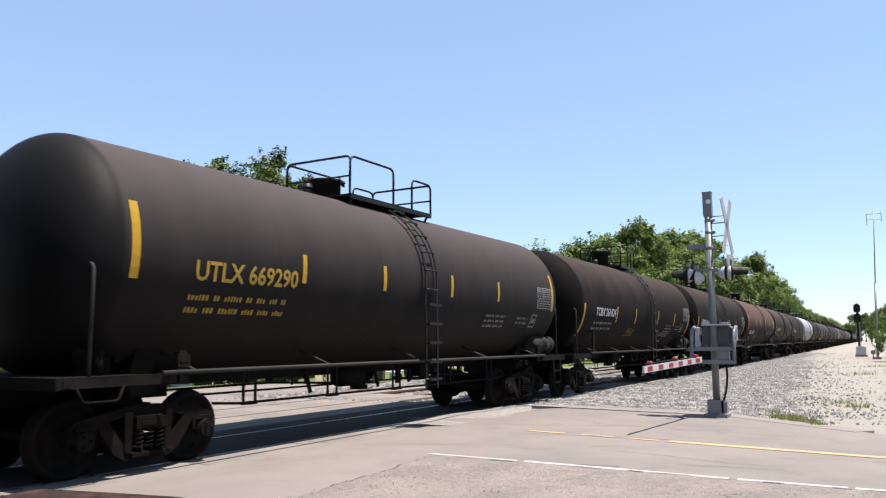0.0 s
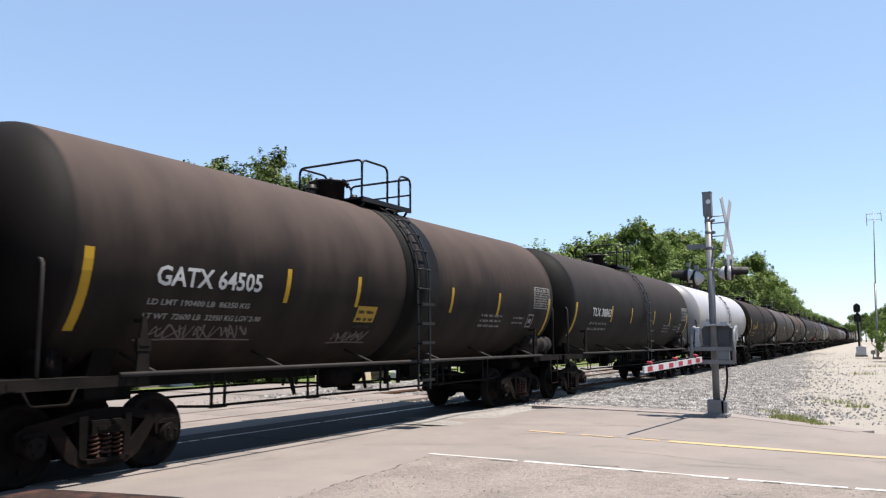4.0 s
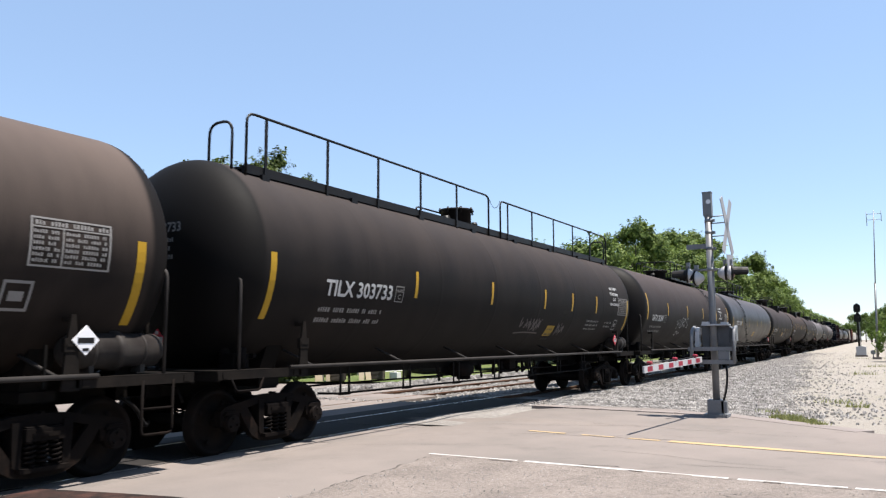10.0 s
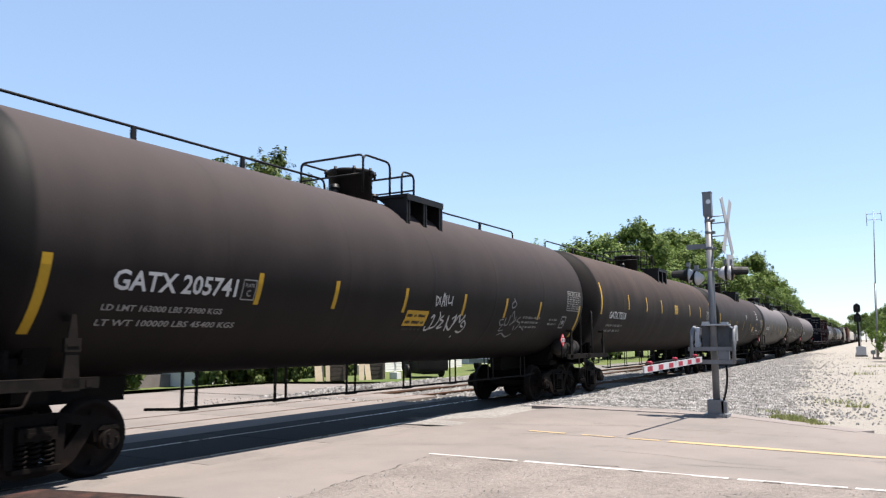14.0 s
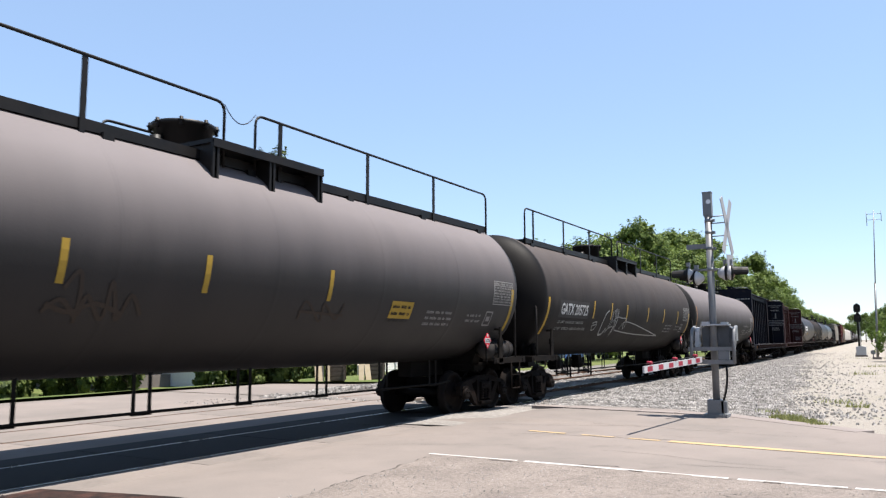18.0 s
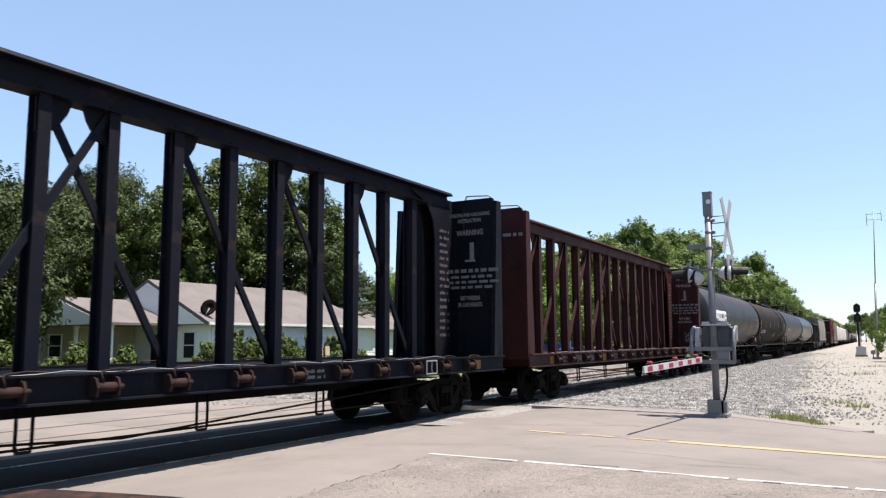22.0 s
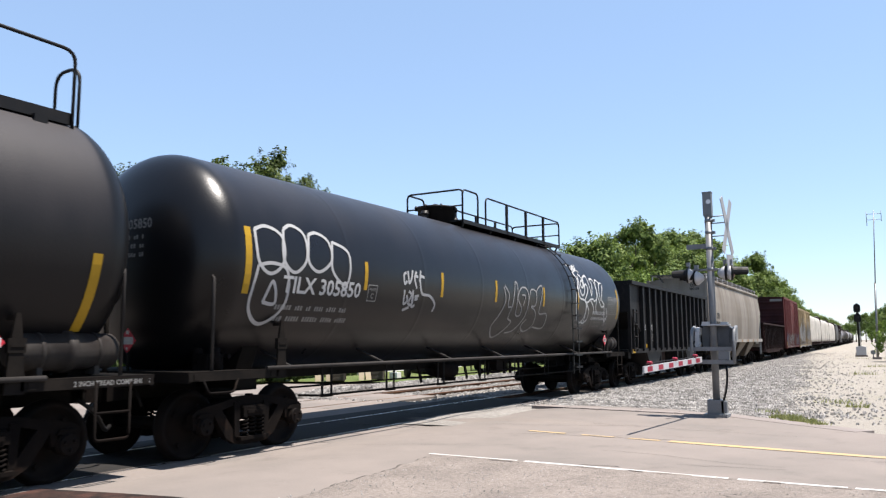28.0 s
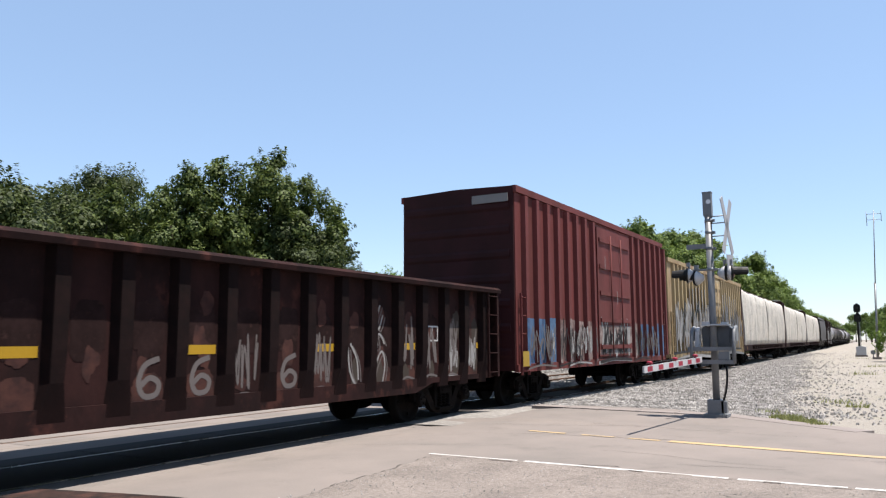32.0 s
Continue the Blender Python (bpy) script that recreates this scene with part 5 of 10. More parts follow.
        part("dome_guard", mesh("dome_guard", M_BLACK, m_guard, -0.55, dome - 1.0, dome + 0.9, zp, 0.45, 3.0, False), car)
        if top == "fullbracket":
            bracket_deck(car, zt - 0.04, dome - 0.45, dome + 1.78)
    elif top == "lpg":
        a, b = -n / 2 + 0.3, n / 2 - 0.5
        part("hand_line", mesh("hand_line", M_BLACK, m_guard, -0.25, a, dome - 0.5, zt - 0.06, 0.40, 2.4, False), car)
        part("hand_line", mesh("hand_line", M_BLACK, m_guard, -0.25, dome + 1.9, b, zt - 0.06, 0.40, 2.4, False), car)
        a, b = dome - 0.6, dome + 1.15
        valve_rails(car, a, b, zt - 0.02, 0.72)
        bracket_deck(car, zt - 0.02, round(dome + 0.25, 2), round(b + 0.32, 2))
    elif top == "far":
        part("hand_line", mesh("hand_line", M_BLACK, m_guard, -0.75, -n / 2 - 0.45, n / 2 - 1.6, zt - 0.25, 0.72, 2.3, False), car)
        part("hand_line_post", one("hand_line_post", M_BLACK, lambda bm: pipe(bm, [(-0.75, -n / 2 - 0.45, zt - 0.25), (-0.75, -n / 2 - 0.40, zt - 0.7), (-0.6, -n / 2 - 0.30, zt - 1.0)], 0.022)), car)
        valve_rails(car, dome - 0.3, plat, zt - 0.02)
        part("platform", mesh("platform", M_BLACK, m_platform, dome - 0.9, plat, 1.4, zt), car)
    elif top == "low":
        a, b = -n / 2 + 0.1, n / 2 - 0.2
        part("walkway", mesh("walkway", M_BLACK, m_platform, a, b, 0.8, zt + 0.02), car)
        for y in (a + 0.6, b - 0.6, dome - 2.2, dome + 3.2):
            part("grab_hoop", mesh("grab_hoop", M_BLACK, m_guard, 0.42, -0.25, 0.25, zt, 0.62 if y in (a, b) else 0.3, 2.0, False), car, at=(0, y, 0))
        part("guard_rail", mesh("guard_rail", M_BLACK, m_guard, 0.55, dome - 0.9, plat, zt, 0.72, 0.8, False), car)
        part("end_guard", mesh("end_guard", M_BLACK, m_cross_guard, -0.5, 0.5, plat, zt, 0.72), car)
    if ladder is not None:
        part("ladder", mesh("ladder", M_BLACK, m_ladder, r, zc, 1), car, at=(0, ladder, 0))
        part("ladder", mesh("ladder", M_BLACK, m_ladder, r, zc, -1), car, at=(0, ladder, 0))
    # paint marks on the side that faces the road
    yellow = bar_paint or M_YELLOW
    for u in (-n / 2 + 0.05, n / 2 - 0.2):
        part("yellow_end_strip", finish(plates(sh, [(u, strip[0], u + 0.12, strip[1])]), "yellow_end_strip", yellow), car, "yellow reflective strip")
    for u in bars:
        part("yellow_strip", finish(plates(sh, [(u - 0.045, bar_z[0], u + 0.045, bar_z[1])]), "yellow_strip", yellow), car, "yellow reflective strip")
    rng = random.Random(int(y0 * 10))
    if text:
        u, z, w, h = at
        mark(car, lettering(sh, text, u, z, w, h), "reporting_mark", ink or M_WHITE)
        if not lines:
            mark(car, print_bars(sh, u - 0.05, z - 0.24, w * 0.95, 2, 0.16, int(y0), 0.07), "load_stencil", M_GREYPRINT if ink is None else ink)
    for k, ln in enumerate(lines):
        mark(car, lettering(sh, ln, at[0] - 0.05, at[1] - 0.23 - 0.17 * k, at[2] * (0.95 if k == 0 else 1.12), 0.075), "load_stencil", M_GREYPRINT)
    if plate:
        u, z = plate[0] - d, plate[1]
        mark(car, plates(sh, [(u, z, u + 0.26, z + 0.018), (u, z + 0.262, u + 0.26, z + 0.28), (u, z + 0.018, u + 0.018, z + 0.262), (u + 0.242, z + 0.018, u + 0.26, z + 0.262)]), "plate_frame", M_GREYPRINT, "small square clearance stencil")
        mark(car, lettering(sh, "PLATE", u + 0.045, z + 0.175, 0.17, 0.05), "plate_word", M_GREYPRINT)
        mark(car, lettering(sh, "C", u + 0.09, z + 0.05, 0.08, 0.09), "plate_word", M_GREYPRINT)
    for y in gear:
        part("brake_gear", mesh("brake_gear", M_IRON, m_brake_gear), car, at=(0, y, 0))
    if panel:
        u = n / 2 - panel_back
        edge = [(u, 2.28, u + 0.95, 2.30), (u, 2.78, u + 0.95, 2.80), (u, 2.30, u + 0.025, 2.78), (u + 0.925, 2.30, u + 0.95, 2.78), (u + 0.36, 2.30, u + 0.38, 2.70), (u, 2.69, u + 0.95, 2.705)]
        part("data_panel", finish(plates(sh, edge), "data_panel", M_GREYPRINT), car, "small framed data panel")
        mark(car, print_bars(sh, u + 0.05, 2.715, 0.86, 1, 0.07, int(y0) + 2, 0.05), "data_print", M_GREYPRINT)
        mark(car, print_bars(sh, u + 0.04, 2.63, 0.30, 6, 0.06, int(y0) + 3, 0.038), "data_print", M_GREYPRINT)
        mark(car, print_bars(sh, u + 0.40, 2.63, 0.50, 6, 0.06, int(y0) + 4, 0.038), "data_print", M_GREYPRINT)
        mark(car, print_bars(sh, u - 2.6, 2.02, 1.0, 3, 0.11, int(y0) + 5, 0.05), "small_print", M_GREYPRINT)
        mark(car, print_bars(sh, u - 1.0, 2.0, 0.6, 2, 0.11, int(y0) + 6, 0.05), "small_print", M_GREYPRINT)
        frame_rects = [(u - 0.2, 1.82, u + 0.12, 1.85), (u - 0.2, 2.10, u + 0.12, 2.13), (u - 0.2, 1.85, u - 0.17, 2.10), (u + 0.09, 1.85, u + 0.12, 2.10), (u - 0.12, 1.92, u + 0.04, 2.02)]
        mark(car, plates(sh, frame_rects), "test_stencil", M_GREYPRINT)
    if patch:
        u, z, w, h, pm = patch
        part("label_patch", finish(plates(sh, [(u, z, u + w, z + h)]), "label_patch", pm), car, "rectangular label patch on the shell")
        if pm is not M_GREYPRINT:
            mark(car, print_bars(Shell(r + 0.006, zc), u + 0.05, z + h - 0.12, w - 0.1, 3, 0.12, int(y0) + 9, 0.05), "patch_print", M_BLACK)
    for seed, u, z, w, h, k, tm, tw in tags:
        mark(car, strokes(sh, scrawl(seed, u, z, w, h, k), tw), "graffiti", tm, "sprayed graffiti tag")
    if placard:
        p = part("placard", mesh("placard", placard, m_diamond), car, "hazard placard diamond", at=(1.5, n / 2 - (1.22 if placard is M_RED else 0.78), 1.50 if placard is M_RED else 1.52))
        if placard is M_RED:
            part("placard_number", mesh("placard_number", M_WHITE, m_placard_number), p)
            part("placard_digits", finish(lettering(Shell(plane=0.009), "1075", -0.10, -0.035, 0.20, 0.07), "placard_digits", M_BLACK), p)
        else:
            part("placard_bar", mesh("placard_bar", M_BLACK, m_placard_bar), p)
        p = part("placard", mesh("placard", placard, m_diamond), car, "hazard placard diamond", at=pose(0.2, -n / 2 - 0.70, 1.52, 0, 0, -90))
        part("placard_mark", mesh("placard_number", M_WHITE, m_placard_number) if placard is M_RED else mesh("placard_bar", M_BLACK, m_placard_bar), p)
        part("placard_holder", mesh("placard_holder", M_SILL, m_holder), car, at=(0.2, -n / 2 - 0.68, 0))
        part("placard_holder", mesh("placard_holder", M_SILL, m_holder), car, at=(1.47, n / 2 - 1.22, 0))
    if end_text:
        place = pose(0.0, -n / 2 - head - 0.012, 0, 0, 0, -90)
        part("end_lettering", finish(lettering(Shell(plane=0.0), text, -0.38, zc + 0.38, 1.02, 0.14), "end_lettering", M_GREYPRINT), car, at=place)
        tagged(part("end_print", finish(print_bars(Shell(plane=0.0), -0.30, zc + 0.24, 0.8, 3, 0.12, int(y0), 0.06), "end_print", M_GREYPRINT), car, at=place), kind="stuff")
    return car


def gas_words(r, zc, u, z):
    """The gas named in three stencilled lines, and one line of small print."""
    sh = Shell(r, zc)
    for k, (ln, w) in enumerate((("LIQUEFIED", 0.66), ("PETROLEUM", 0.76), ("GAS", 0.24))):
        late(CARS[-1][0], lettering(sh, ln, u + 0.42 - w / 2, z - 0.16 * k, w, 0.095), "gas_lettering", M_WHITE)
    late(CARS[-1][0], lettering(sh, "NON-ODORIZED", u, z - 0.47, 0.86, 0.08), "gas_lettering", M_WHITE)


def freight_cars():
    tank_car(-9.2, 3.6, "black tank car with dusty upper shell", T_BLACK)
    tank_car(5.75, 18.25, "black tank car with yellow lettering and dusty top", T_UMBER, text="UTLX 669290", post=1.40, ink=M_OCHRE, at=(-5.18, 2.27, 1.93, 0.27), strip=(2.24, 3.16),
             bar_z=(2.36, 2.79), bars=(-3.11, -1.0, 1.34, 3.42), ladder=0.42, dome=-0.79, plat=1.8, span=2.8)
    tank_car(20.35, 33.05, "black tank car with white lettering and rail-top platform", T_SOOT, text="TCBX 261624", at=(-5.21, 2.22, 1.85, 0.25), dome_h=0.5, end_text=True,
             bars=(-3.19, -1.12, 1.74, 4.2), ladder=0.72, dome=-0.22, plat=1.47,
             tags=((3, -1.75, 1.68, 0.8, 0.24, 4, M_FADEDOCHRE, 0.045), (4, 2.3, 1.6, 1.7, 0.22, 6, M_SPRAYDULL, 0.03)))
    tank_car(35.15, 47.85, "black tank car with reddish dusty top", T_SOOT, text="TCBX  261675", at=(-5.38, 2.17, 1.98, 0.25), dome_h=0.5, bars=(-3.3, -1.12, 1.61, 3.75),
             ladder=0.53, dome=-0.31, plat=1.47)
    tank_car(49.85, 62.75, "rust-brown tank car with dark lower shell", T_RUST, text="SHPX 210430", stencil=True, dusty=True, at=(-5.36, 1.84, 2.06, 0.24), strip=(2.12, 3.06), bar_z=(2.4, 2.81),
             bars=(-3.14, -0.76, 1.66, 4.11), ladder=0.56, dome=-0.66, plat=1.69, dome_h=0.45, rusty=True)
    tank_car(64.65, 77.55, "black tank car with a dark band and white lettering", T_BROWN, text="GATX 64505", at=(-5.36, 2.18, 1.78, 0.25), lines=("LD LMT 190400 LB  86350 KG", "LT WT  72600 LB  32950 KG LGV 2-90"), band=True, rusty=True,
             bars=(-3.04, -1.33, 1.78, 3.88), ladder=0.55, dome=-0.27, plat=1.42,
             patch=(-1.25, 1.82, 0.55, 0.26, M_OCHRE), tags=((9, -5.2, 1.55, 1.7, 0.18, 7, M_SPRAYDULL, 0.02), (10, -1.55, 1.5, 0.9, 0.18, 5, M_SPRAYDULL, 0.02)))
    tank_car(79.6, 92.6, "black tank car with sprayed tags on its head", T_DULL, text="TLX 38863", at=(-5.0, 2.2, 1.7, 0.25))
    tank_car(95.1, 108.2, "dirty white tank car with grey streaks", T_WHITE, grow=0.0, text="TILX 290421", ink=M_BLACK, at=(-5.2, 2.2, 1.8, 0.25), placard=M_SIGNWHITE, strip=(2.05, 2.99),
             bar_z=(2.23, 2.73), bars=(-3.3, -1.2, 1.8, 3.7), ladder=0.86, plat=1.76)
    tank_car(110.45, 122.95, "black tank car with faded yellow lettering", T_BLACK, text="UTLX 644724", post=1.40, ink=M_OCHRE, at=(-5.13, 2.15, 1.69, 0.25), placard=M_SIGNWHITE, strip=(1.9, 2.86),
             bar_z=(2.19, 2.63), bars=(-3.39, -1.11, 1.79, 4.48), ladder=-0.29, dome=0.69, plat=1.4, span=2.5,
             tags=((12, -2.1, 1.85, 0.55, 0.2, 3, M_SPRAYDULL, 0.025), (13, 0.6, 1.65, 0.4, 0.4, 3, M_SPRAYDULL, 0.025)))
    tank_car(125.4, 139.25, "ash grey tank car with faded markings and a small logo", T_ASH, post=1.40, ladder=-0.24, dome=0.69, plat=1.56, span=2.75, placard=M_SIGNWHITE, strip=(1.64, 2.5), bar_z=(1.87, 2.34),
             bars=(-3.47, -0.95, 0.28, 3.93), patch=(-1.9, 2.38, 0.85, 0.18, M_OCHRE))
    sh = Shell(1.543, 2.596)
    for u, z, w, k, h, pm in ((-5.75, 2.46, 1.0, 1, 0.05, M_FADEDOCHRE), (-5.8, 2.16, 1.55, 1, 0.20, M_SPRAYFAINT), (-5.7, 1.96, 1.5, 2, 0.06, M_FADEDOCHRE)):
        late(CARS[-1][0], print_bars(sh, u, z, w, k, 0.14, 41, h), "faded_lettering", pm, "worn-off lettering")
    tank_car(141.6, 154.15, "brownish black tank car with white lettering", T_EARTH, panel_back=1.5, text="GATX 71334", at=(-5.3, 2.16, 1.76, 0.26), lines=("LD LMT 190500 LB  86400 KG", "LT WT  72500 LB  32900 KG NEW 5-87"), strip=(1.7, 2.67), bar_z=(2.16, 2.63),
             bars=(-3.46, -1.45, 1.24, 3.73), ladder=-0.5, dome=0.01, plat=0.65, span=1.4, placard=M_SIGNWHITE)
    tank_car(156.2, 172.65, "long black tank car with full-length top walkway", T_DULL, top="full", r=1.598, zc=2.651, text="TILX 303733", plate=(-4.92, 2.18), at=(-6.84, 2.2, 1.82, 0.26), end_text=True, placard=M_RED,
             runner=True, ladder=None, strip=(1.82, 2.76), bar_z=(2.28, 2.76), bars=(-4.25, -1.17, 1.76, 3.64, 5.57), dome=0.06, patch=(2.3, 1.62, 0.5, 0.26, M_OCHRE),
             tags=((18, 0.6, 1.72, 1.2, 0.34, 5, M_SPRAYDULL, 0.03), (19, 3.0, 1.62, 0.5, 0.35, 2, M_SPRAYDULL, 0.03)))
    gas_words(1.598, 2.651, 6.77, 3.02)
    tank_car(174.9, 190.35, "long black tank car with half-length platform", T_UMBER, top="mid", r=1.578, zc=2.631, text="GATX 202447", plate=(-5.16, 2.16), at=(-6.9, 2.19, 1.64, 0.23), ladder=3.67, dome=-0.22,
             rails=(-0.62, 0.35, 5.0), strip=(2.23, 3.16), bar_z=(2.43, 2.92), bars=(-4.65, -1.34, 1.79, 4.92), placard=M_RED,
             patch=(4.6, 1.6, 0.6, 0.26, M_OCHRE))
    gas_words(1.578, 2.631, 5.5, 2.98)
    tank_car(192.3, 208.55, "long satin black tank car with double top rails", T_SATIN, top="mid", r=1.588, zc=2.641, text="CTCX 780387", at=(-6.91, 2.3, 1.97, 0.25), ladder=-4.2, dome=-0.1,
             rails=(-4.3, -3.75, 1.63), strip=(1.81, 2.73), bar_z=(2.28, 2.75), bars=(-4.78, -1.93, 1.5, 3.51), end_text=True, placard=M_RED, patch=(0.25, 1.72, 0.75, 0.28, M_YELLOW))
    tank_car(210.5, 225.95, "long black pressure tank car with valve bonnet brackets", T_UMBER, top="lpg", r=1.608, zc=2.661, text="GATX 205741", plate=(-4.72, 2.06), at=(-6.71, 2.09, 1.9, 0.24), lines=("LD LMT 163000 LBS 73900 KGS", "LT WT 100000 LBS 45400 KGS"), ladder=None,
             sill=False, dome=-0.33, plat=1.38, strip=(1.59, 2.43), bar_z=(2.01, 2.44), bars=(-4.4, -2.7, -0.7, 1.48, 3.43, 5.33), patch=(-0.55, 1.78, 0.75, 0.28, M_YELLOW), placard=M_RED)
    tank_car(227.85, 243.65, "long brown-stained pressure tank car", T_BROWN, top="lpg", r=1.608, zc=2.661, text="GATX 75218", at=(-6.89, 2.16, 1.67, 0.22), ladder=None, sill=False,
             dome=0.24, strip=(2.27, 3.21), bar_z=(2.49, 2.97), bars=(-4.98, -2.83, -0.79, 3.84, 5.94), patch=(1.2, 2.5, 0.5, 0.36, M_OCHRE))
    tank_car(245.8, 261.25, "long black pressure tank car with faded print", T_UMBER, top="lpg", r=1.608, zc=2.661, text="GATX 59141", at=(-6.62, 2.07, 1.71, 0.24), ladder=None, sill=False,
             dome=-0.22, strip=(1.87, 2.82), bar_z=(2.07, 2.53), bars=(-4.68, -2.38, 0.12, 2.75, 5.12), placard=M_RED, bar_paint=M_OCHRE, patch=(3.5, 2.0, 0.66, 0.28, M_YELLOW))
    sh = Shell(1.608, 2.661)
    gas_words(1.608, 2.661, 5.04, 3.22)
    late(CARS[-1][0], print_bars(sh, 1.05, 2.88, 0.26, 3, 0.09, 5, 0.06), "small_print", M_WHITE)
    late(CARS[-1][0], plates(sh, [(5.11, 2.04, 6.0, 2.11)]), "white_bar", M_WHITE)
    tank_car(263.1, 278.45, "long grey pressure tank car with top walkway", T_MIDGREY, top="fullbracket", r=1.608, zc=2.661, text="GATX 9435", plate=(-4.87, 2.10), at=(-6.76, 2.14, 1.69, 0.24), ladder=None,
             sill=False, dome=-0.18, strip=(1.73, 2.65), bar_z=(2.12, 2.6), bars=(-5.04, -3.05, -1.06, 1.44), placard=M_RED, bar_paint=M_OCHRE, patch=(3.2, 1.9, 0.7, 0.3, M_OCHRE), end_text=True)
    tank_car(280.3, 295.45, "long dark grey pressure tank car with sprayed swirls", T_ASH, top="fullbracket", r=1.608, zc=2.661, text="GATX 205725", gear=(-4.4, -2.6), at=(-6.52, 2.18, 2.03, 0.3), lines=("LD LMT 164300 LB  74500 KG", "LT WT  98700 LB  44800 KG NEW 12-85"), ladder=None,
             sill=False, dome=-0.06, strip=(1.66, 2.59), bar_z=(2.13, 2.63), bars=(-3.96, -2.35, -0.77, 1.72, 3.89, 6.0), placard=M_RED)
    late(CARS[-1][0], plates(Shell(1.605, 2.661), [(-6.62, 2.10, -4.40, 2.56)]), "paint_patch", M_PATCHGREY, "grey repainted patch behind the number")
    tank_car(297.3, 314.05, "long light grey tank car with far-side handrail", T_GREY, top="far", r=1.558, zc=2.612, text="GATX 95690", inset=0.25, post=None, at=(-6.72, 2.05, 1.57, 0.23), ladder=None, sill=False,
             dome=0.0, plat=1.81, strip=(2.09, 3.0), bar_z=(2.35, 2.68), bars=(-5.08,), end_text=True, bar_paint=M_AMBER, patch=(-7.35, 1.9, 0.5, 0.42, M_GREYPRINT), placard=M_RED, panel_back=1.45)
    sh = Shell(1.558, 2.612)
    late(CARS[-1][0], plates(sh, [(7.65, 1.98, 8.05, 2.24)]), "label_plate", M_GREYPRINT, "grey plate on the shell")
    late(CARS[-1][0], lettering(sh, "LIQUEFIED PETROLEUM GAS", 5.0, 2.22, 1.78, 0.10), "gas_lettering", M_GREYPRINT)
    late(CARS[-1][0], print_bars(sh, 5.9, 1.80, 0.8, 1, 0.1, 31, 0.07), "small_print", M_GREYPRINT)
    centre_beam(315.3, 334.9, "empty dark blue centre-beam flatcar with bulkheads", M_BLUEBEAM, (("NOKL", -6.6, 0.56), ("737", -5.28, 0.38), ("05", -4.53, 0.34)), (-8.5, -4.1))
    centre_beam(335.9, 355.35, "empty oxide red centre-beam flatcar with bulkheads", M_REDBEAM, (("WRWK", -6.72, 0.66), ("20196", -5.66, 0.60)), (-4.27, 0.96), True)
    tank_car(356.5, 372.45, "long satin black tank car with a large white logo", T_INK, top="low", r=1.598, zc=2.651, text="PROX 31389", plate=(-3.0, 2.55), gear=(-3.1,), at=(-6.85, 2.1, 1.76, 0.25), ladder=None, dome=-0.07,
             plat=1.48, runner=True, strip=(1.61, 2.47), bar_z=(1.99, 2.46), bars=(-4.48, -2.13, 0.26, 2.70, 5.0), placard=M_RED, patch=(-4.1, 1.98, 0.9, 0.3, M_OCHRE))
    logo_car = CARS[-1][0]
    sh = Shell(1.598, 2.651)
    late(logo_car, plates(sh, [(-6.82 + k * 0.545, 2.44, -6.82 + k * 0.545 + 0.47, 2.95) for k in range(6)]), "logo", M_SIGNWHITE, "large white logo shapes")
    late(logo_car, plates(Shell(1.603, 2.651), [(-6.82 + k * 0.545 + 0.12, 2.60 if k in (2, 3, 4) else 2.68, -6.82 + k * 0.545 + 0.36, 2.80) for k in range(6)]), "logo_cutout", T_INK)
    late(logo_car, plates(Shell(1.603, 2.651), [(-6.70, 2.43, -6.35, 2.57), (-6.16, 2.43, -5.98, 2.57), (-5.20 + 0.36, 2.60, -4.72, 2.80), (-3.98, 2.43, -3.78, 2.57)]), "logo_cutout", T_INK)
    tank_car(374.1, 389.55, "long black tank car with brown dusty top", T_BLACK, top="mid", r=1.578, zc=2.631, text="CTCX 780430", at=(-6.8, 1.94, 2.2, 0.23), ladder=4.33, dome=-0.2,
             rails=(-0.27, 0.55, 5.6), strip=(2.16, 2.77), bar_z=(2.28, 2.77), bars=(-4.85, -2.35, 0.3, 2.88), end_text=True, patch=(0.9, 1.65, 0.55, 0.28, M_OCHRE))
    tank_car(391.0, 407.75, "long satin black tank car with full-length walkway", T_NIGHT, top="full", r=1.613, zc=2.666, text="GATX 280811", stencil=True, at=(-6.9, 2.2, 1.8, 0.25), ladder=None, dome=0.0,
             runner=True, strip=(1.62, 2.47), bar_z=(2.03, 2.49), bars=(-4.6, -2.2, 1.89, 3.5, 5.28), placard=M_RED, patch=(0.9, 1.72, 0.85, 0.28, M_YELLOW), panel_back=2.25, grow=0.08)
    sh = Shell(1.613, 2.666)
    for q in ((3.79, 2.26, 4.87, 2.38), (3.75, 2.09, 5.05, 2.21), (3.68, 1.91, 4.0, 2.03)):
        late(CARS[-1][0], plates(sh, [q]), "paint_patch", M_SPRAYGREY, "grey repainted patch")
    for q in ((4.09, 1.83, 4.65, 2.0), (4.26, 1.66, 4.8, 1.77)):
        late(CARS[-1][0], plates(sh, [q]), "sticker", M_PINK, "pale pink sticker")
    late(CARS[-1][0], lettering(sh, "FRA AIP", 5.66, 2.56, 0.5, 0.10), "inspection_lettering", M_WHITE)
    tank_car(409.8, 425.75, "long glossy black tank car with large white graffiti", T_GLOSS, top="mid", r=1.588, zc=2.641, text="TILX 305850", plate=(-5.0, 2.16), at=(-7.07, 2.2, 1.86, 0.25), ladder=4.35, dome=-0.17,
             rails=(-0.25, 0.7, 5.58), strip=(2.15, 3.07), bar_z=(2.34, 2.81), bars=(-5.08, -2.59, -0.25, 2.41, 4.82), end_text=True, placard=M_RED)
